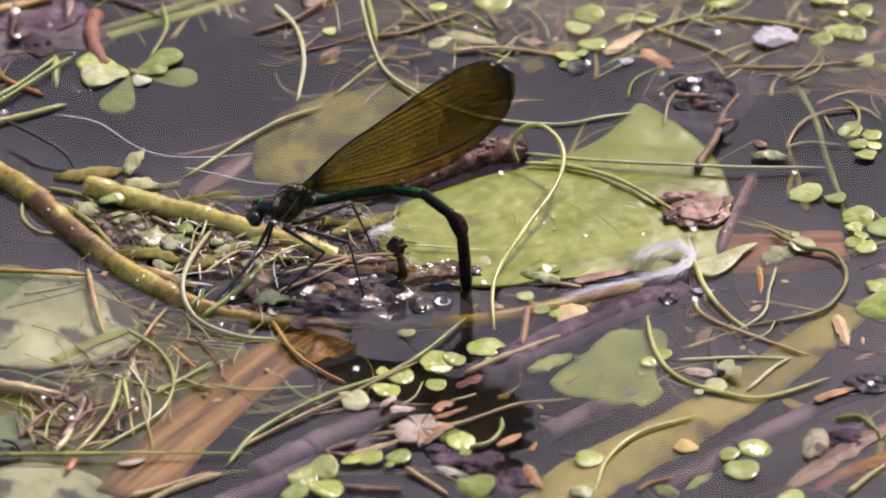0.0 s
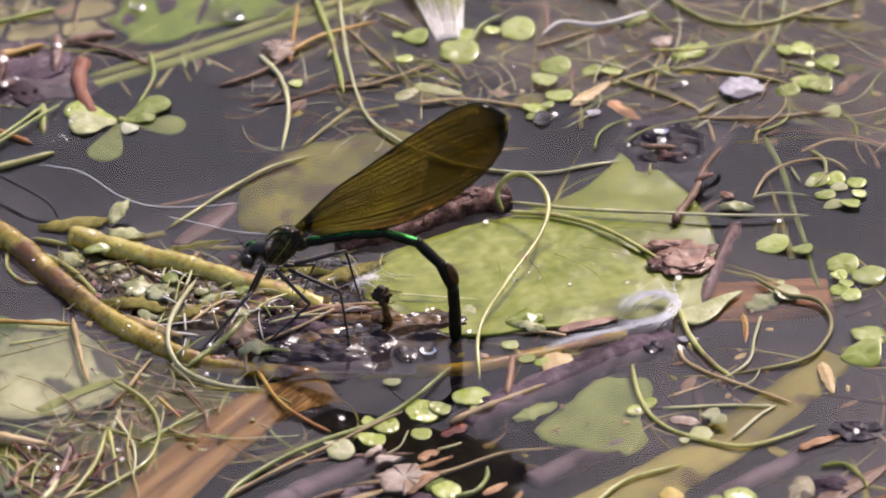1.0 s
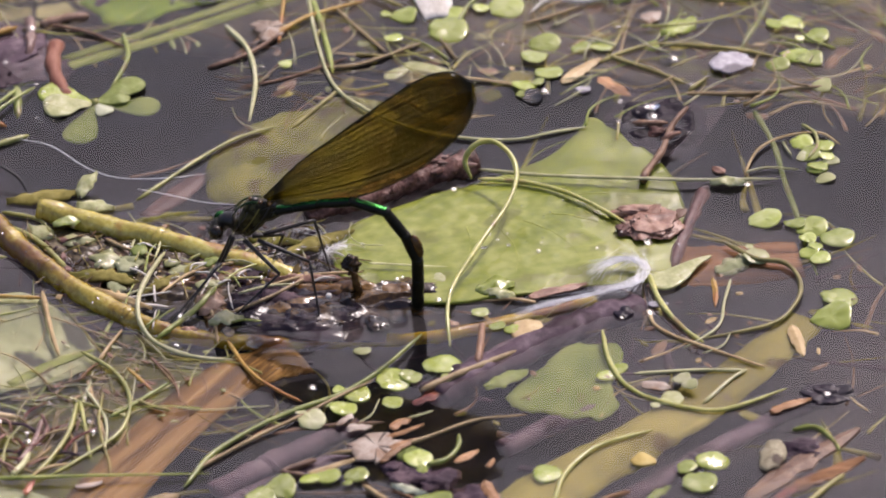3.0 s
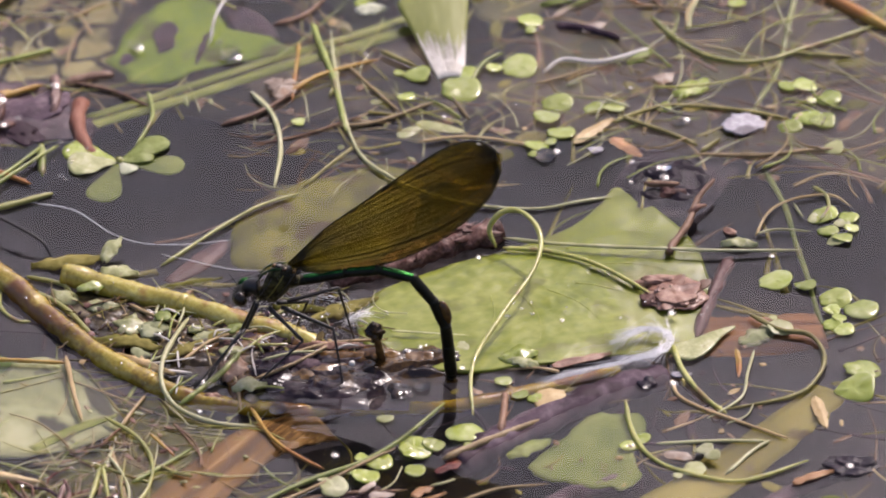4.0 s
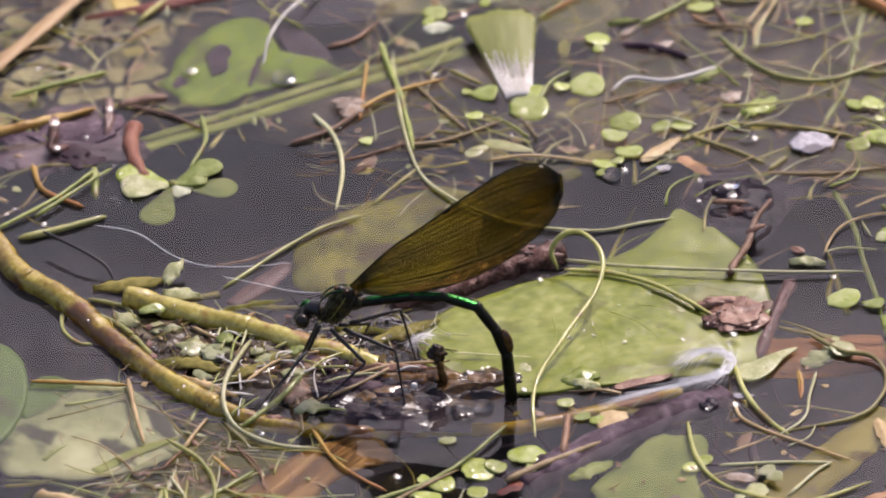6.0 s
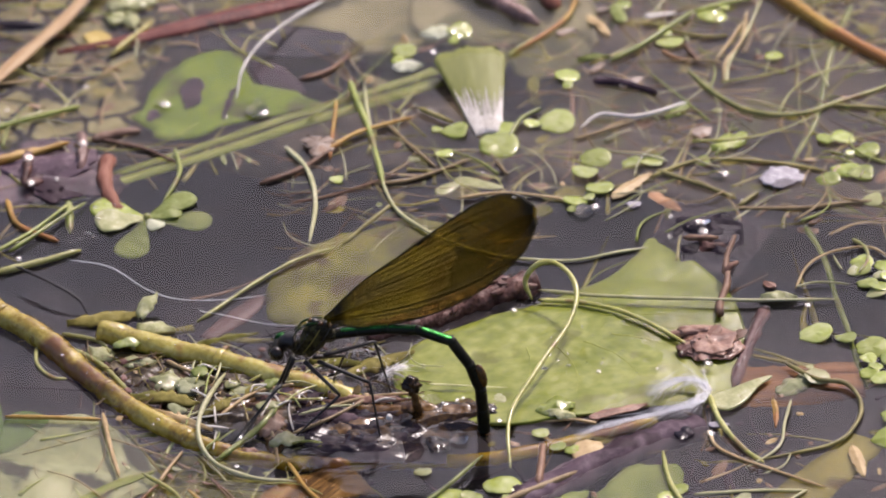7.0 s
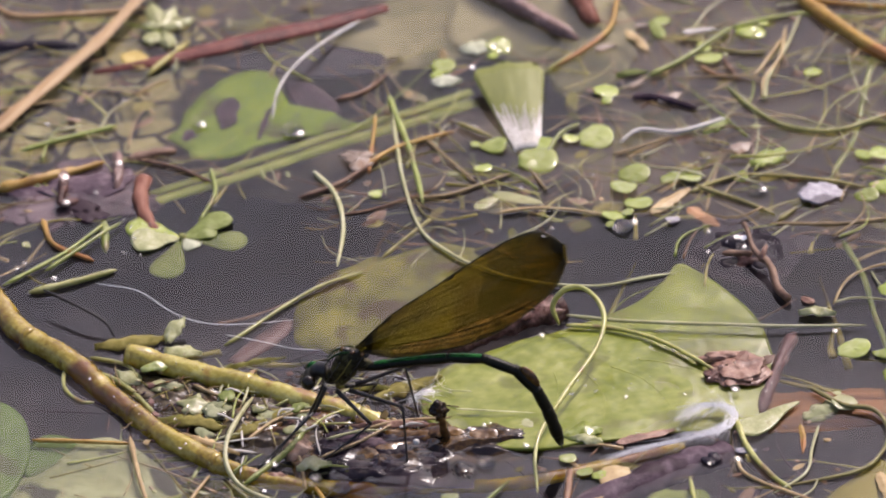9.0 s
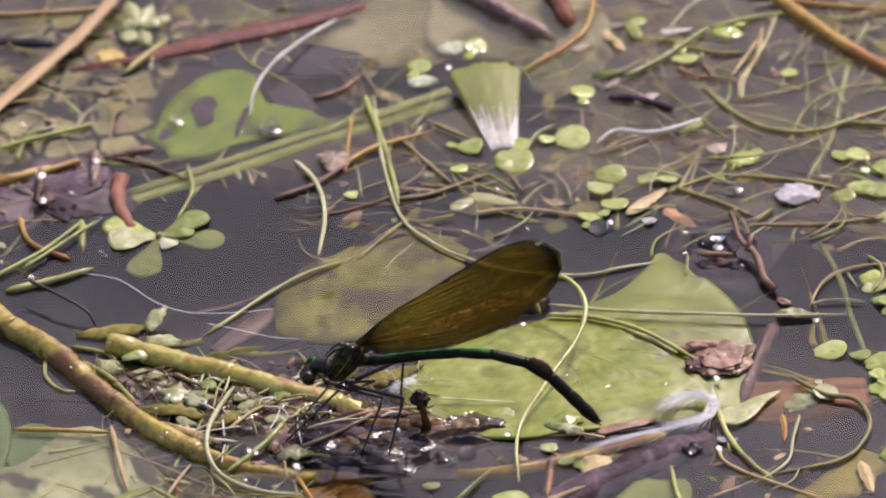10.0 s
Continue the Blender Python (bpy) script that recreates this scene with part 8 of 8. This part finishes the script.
def motions():
    times = sorted({r[0] for r in ABDOMEN} | {r[0] for r in SHIFT} | {9.5})
    turn = Euler((0, 0, radians(BODY[3]))).to_matrix()
    walk(fly, [(t, pose(*(Vector(BODY[:3]) + turn @ Vector((dx, 0, dz))) * MM, 0, 0, BODY[3])) for t, dx, dz in SHIFT])
    chain = {i: [] for i in range(len(SEG))}
    for t, pts in ABDOMEN:
        dx, dz = between(SHIFT, t)
        way = [Vector((q[0] - dx, 0, q[1] - dz)) for q in pts]
        if t < 8.4:
            way[2:3] = [way[2].lerp(way[1], 0.16), way[2], way[2].lerp(way[3], 0.22)]
        line = spline(way, 12)
        line.append(line[-1] + (line[-1] - line[-2]).normalized() * 30)
        here, i = line[0], 0
        for n, length in enumerate(SEG):
            there = line[i + 1]
            while (there - here).length < length and i < len(line) - 2:
                i += 1
                there = line[i + 1]
            way = (there - here).normalized()
            chain[n].append((t, pose(here.x * MM, 0, here.z * MM, 0, -math.degrees(math.atan2(way.z, way.x)), 0)))
            here = here + way * length
    for n in chain:
        walk(PARTS["abdomen", n], chain[n])
    walk(PARTS["waist"], [(t, Matrix.Translation(m.translation) @ (WAIST * MM - m.translation).to_track_quat("X", "Z").to_matrix().to_4x4()) for t, m in chain[0]])
    for k in range(4):
        ob, rx, ry = PARTS["wing", k]
        walk(ob, [(t, pose(HINGE[0] * MM, 0, HINGE[1] * MM, rx + between(ROLL, t)[0], ry - p, 0)) for t, p in PITCH])
    for n, (hip, knee, foot, steps) in enumerate(LEGS):
        a, b = PARTS["size", n]
        rows = {"thigh": [], "shin": []}
        for t in (0.0, 0.5, 8.8, 9.0, 9.2, 9.4, 9.6, 9.8, 10.0):
            dx, dz = between(SHIFT, t)
            f = Vector(between([(r[0], *r[1]) for r in steps], t)) - Vector((dx, 0, dz))
            h, rest = Vector(hip), Vector(knee)
            d = f - h
            reach = max(abs(a - b) + 0.05, min(d.length, a + b - 0.05))
            d.normalize()
            along = (a * a - b * b + reach * reach) / (2 * reach)
            out = (rest - h) - d * (rest - h).dot(d)
            kn = h + d * along + out.normalized() * math.sqrt(max(0.0, a * a - along * along))
            for name, p, q in (("thigh", h, kn), ("shin", kn, h + d * reach)):
                rows[name].append((t, Matrix.Translation(p * MM) @ (q - p).to_track_quat("X", "Z").to_matrix().to_4x4()))
        for name in rows:
            walk(PARTS[name, n], rows[name])
    walk(twig, [(t, Matrix.Translation(Vector(p) * MM) @ (Vector(q) - Vector(p)).to_track_quat("X", "Z").to_matrix().to_4x4()) for t, p, q in TWIG])
    # the far debris drifts to and fro on the swell
    west = ((0, -0.47, 0.04), (0.5, -0.35, -0.69), (1, -0.02, 0.59), (1.5, -0.29, -0.22), (2, -0.61, 0.26), (2.5, 0.29, 1.77), (2.7, 1.45, -1.74), (3.8, -0.52, -1.91), (4, 0.94, -0.07), (4.5, -0.47, -0.26), (5, 0.08, 1.02), (5.2, -0.04, 1.22), (6.3, -0.30, -0.51), (6.5, -0.27, 1.38), (7, -0.12, -0.06), (7.5, -0.10, 0.17), (8, 0.40, -0.64), (8.5, -0.63, -0.04), (9, 0.98, 0.93), (9.5, -0.34, 0.25), (10, 0.37, -1.49))
    east = ((0, 0.44, 1.13), (0.5, 1.63, -0.04), (1, -2.10, 0.47), (1.5, 0.14, -0.40), (2, -0.32, -0.66), (2.5, -1.28, 1.48), (2.7, 1.62, -1.62), (3.8, -0.96, -2.82), (4, -0.65, 0.08), (4.5, 1.21, -0.59), (5, 0.10, 1.08), (5.2, 0.30, 2.26), (6.3, 0.10, 0.48), (6.5, -0.75, 1.99), (7, -0.13, -0.86), (7.5, -0.25, -0.24), (8, 0.27, -0.28), (8.5, -0.74, -1.48), (9, 1.48, 1.66), (9.5, -0.62, 0.10), (10, 0.66, -1.30))
    for things, rows in ((DRIFT_WEST, west), (DRIFT_EAST, east)):
        for ob in things:
            rest = ob.matrix_basis.copy()
            walk(ob, [(t, Matrix.Translation((dx * MM, dy * MM, 0)) @ rest) for t, dx, dy in rows])
    # the ripples run slowly across
    walk(water, [(0.0, pose(0, 0, 0)), (10.0, pose(0.014, -0.010, 0))])


litter("fine_litter", 270, -80, 80, 40, 100, -0.8, 0.3, (M_STEM_TAN, M_STEM_FAR, M_TWIG, M_PALESTRAND, M_PINK), "fine tangled stems and roots among far weeds", 2.5, 14.0, 0.04, 0.13, seed=4, side="east", clear=OPEN)
litter("fine_litter", 60, -26, 12, 27, 46, -0.6, 0.3, (M_STEM_TAN, M_TWIG, M_PALESTRAND), "fine roots and stems behind the damselfly", 2.0, 9.0, 0.04, 0.12, seed=5, side="east")
litter("sunken_litter", 340, -85, 85, 24, 110, -4, -0.4, (M_TWIG, M_OLIVE, M_STEM_FAR, M_STEM_TAN), "sunken stems and rotting plant litter", 5, 18, 0.12, 0.45, seed=6, clear=OPEN)
litter("fine_litter", 60, -54, -24, -46, -20, -2, 0.3, (M_STEM_TAN, M_STEM, M_TWIG, M_PALESTRAND), "fine tangled stems and roots in the water", 3.0, 14.0, 0.05, 0.17, seed=8)
litter("fine_litter", 110, -55, -8, -13, 2, -0.2, 0.9, (M_STEM_TAN, M_OLIVE, M_BARK, M_AMBER, M_PALESTRAND), "fine pale roots and stems on the debris", 2.0, 9.0, 0.05, 0.14, seed=9)
litter("fine_litter", 14, 5, 60, -45, -10, -2.5, 0.2, (M_STEM_TAN, M_TWIG, M_PURPLE), "fine stems in the water", seed=10)
litter("sunken_litter", 60, -70, 70, -60, 25, -12, -4, (M_TWIG, M_PURPLE, M_OLIVE), "sunken stems and rotting plant litter", 8, 26, 0.3, 1.0, seed=12)
litter("sunken_litter", 40, 0, 68, -52, -6, -2.6, -0.5, (M_TWIG, M_STEM_FAR, M_OLIVE, M_PURPLE, M_STEM_TAN), "thin sunken stems under the clear surface", 4, 16, 0.08, 0.35, seed=14)
litter("sunken_litter", 70, -62, -22, -46, -14, -2.0, -0.4, (M_STEM_FAR, M_OLIVE, M_STEM_GREEN, M_STEM_TAN), "thin sunken stems under tangled weed", 6, 18, 0.1, 0.4, seed=15)


litter("weed_tangle", 24, -62, -32, -48, -33, -0.7, 0.5, (M_STEM_GREEN, M_PALESTRAND, M_STEM_TAN, M_STEM), "loose tangle of thin green and tan weed stems", 5.0, 15.0, 0.1, 0.3, seed=71)
litter("weed_tangle", 36, 22, 70, 26, 60, 0.0, 0.7, (M_PALESTRAND, M_STEM_GREEN, M_STEM_TAN), "loose tangle of thin pale weed stems", 4.0, 12.0, 0.08, 0.22, seed=72, side="east")


def scraps(name, count, x0, x1, y0, y1, mats, label, seed, side="", lo=0.6, hi=2.4, z0=0.0, z1=0.8, clear=()):
    """Small torn leaf flakes, bent and thick."""
    r = random.Random(seed)
    for mat in mats:
        bm = bmesh.new()
        for _ in range(count // len(mats)):
            at = Vector((r.uniform(x0, x1), r.uniform(y0, y1), r.uniform(z0, z1)))
            a, b = r.uniform(lo, hi), r.uniform(lo, hi) * 0.5
            if any(c[0] < at.x < c[1] and c[2] < at.y < c[3] for c in clear):
                continue
            m = Matrix.Translation(at * MM) @ Euler((r.uniform(-0.5, 0.5), r.uniform(-0.5, 0.5), r.uniform(0, 6.3))).to_matrix().to_4x4()
            ring = []
            for dz in (0.0, -0.12):
                ring.append([bm.verts.new(m @ (Vector((a * math.cos(k * 1.047) * 0.5 * (0.7 + 0.4 * r.random()), b * math.sin(k * 1.047) * (0.7 + 0.4 * r.random()) * 0.5, dz + 0.15 * (k % 2))) * MM)) for k in range(6)])
            bm.faces.new(ring[0])
            bm.faces.new(ring[1])
            for k in range(6):
                bm.faces.new((ring[0][k], ring[0][(k + 1) % 6], ring[1][(k + 1) % 6], ring[1][k]))
        ob = tagged(thing(name, bm, mat, label, "litter", smooth=False), kind="stuff")
        if side:
            floats(ob, side)


def droplets(count, x0, x1, y0, y1, seed, side="", z0=0.2, z1=0.9):
    """Shallow drops of water, many in one mesh; most lean to glint at the camera."""
    r = random.Random(seed)
    ball = bmesh.new()
    bmesh.ops.create_icosphere(ball, subdivisions=3, radius=1.0)
    shape, faces0 = [v.co.copy() for v in ball.verts], [[v.index for v in f.verts] for f in ball.faces]
    ball.free()
    mid = Vector(((x0 + x1) / 2, (y0 + y1) / 2, 0))
    verts, faces = [], []
    for _ in range(count):
        at, size, n = Vector((r.uniform(x0, x1), r.uniform(y0, y1), r.uniform(z0, z1))) - mid, 0.10 + 0.36 * r.random() ** 2.2, len(verts)
        lean = Vector((0.24 + r.gauss(0, 0.07), -0.22 + r.gauss(0, 0.07), 1)).to_track_quat("Z", "X") if r.random() < 0.6 else Matrix.Identity(3)
        verts += [(at + lean @ (Vector((c.x, c.y, c.z * 0.12)) * size)) * MM for c in shape]
        faces += [[i + n for i in f] for f in faces0]
    me = bpy.data.meshes.new("fine_droplets")
    me.from_pydata(verts, [], faces)
    me.polygons.foreach_set("use_smooth", [True] * len(faces))
    me.materials.append(M_DROP)
    ob = tagged(new("fine_droplets", me), "fine glinting water droplets on wet debris", "droplets", kind="stuff")
    ob.location = mid * MM
    if side:
        floats(ob, side)


scraps("leaf_flakes", 110, -52, -10, -15, 2, (M_BARK, M_OLIVE, M_AMBER, M_PURPLE, M_STEM_TAN), "small torn plant flakes on the wet debris", 31)
scraps("leaf_flakes", 120, -80, 80, 30, 90, (M_STEM_TAN, M_PINK, M_DUCK_PALE, M_TWIG), "small torn plant flakes among far weeds", 32, "east", hi=3.0, z0=-0.6, z1=0.3, clear=OPEN)
scraps("leaf_flakes", 46, -56, -25, -46, -24, (M_TWIG, M_DUCK_PALE, M_RUST), "small torn plant flakes among tangled stems", 33, z0=-1.0, z1=0.4)
scraps("leaf_flakes", 24, 0, 62, -46, -12, (M_TWIG, M_PINK, M_STEM_TAN), "small torn plant flakes on the water", 34, z0=-0.8, z1=0.3)
scraps("sunken_flakes", 200, -80, 80, 28, 96, (M_OLIVE, M_BEIGELEAF, M_SUNKEN, M_TWIG), "sunken torn leaf pieces among far weeds", 36, "east", 1.5, 6.0, -2.2, -0.5, OPEN)
scraps("sunken_flakes", 30, 2, 66, -50, -8, (M_OLIVE, M_PURPLE, M_TWIG), "sunken torn leaf pieces under the surface", 37, "", 1.2, 4.5, -2.4, -0.6)
litter("pale_litter", 150, -80, 80, 30, 96, -0.2, 0.5, (M_STEM_FAR, M_STEM, M_STEM_GREEN, M_STEM_TAN, M_PALESTRAND), "thin pale stems lying across far weeds", 6.0, 22.0, 0.08, 0.22, seed=18, side="east", clear=OPEN)
droplets(90, -52, -6, -14, -1, 41, z0=0.3, z1=1.2)
droplets(34, -62, -44, -58, -38, 47, z0=0.2, z1=0.9)
droplets(14, -62, -30, -40, -18, 42)
droplets(90, -75, 75, 28, 80, 43, "east", 0.1, 0.4)
droplets(50, 10, 40, -8, 6, 44)
droplets(12, 26, 44, 22, 38, 45, "east", 0.3, 1.2)
droplets(40, -72, -50, 28, 44, 46, "west", 0.3, 1.4)
leaf_sheet("litter_bed", ((-95, 62, 0), (-40, 56, 0), (0, 50, 0), (50, 40, 0), (95, 34, 0), (100, 110, 0), (0, 120, 0), (-100, 112, 0)), -11.0, M_LITTERBED, "brown rotting plant litter lying in shallow water", "litter", wave=2.5, grain=1.0, ragged=8.0)
motions()
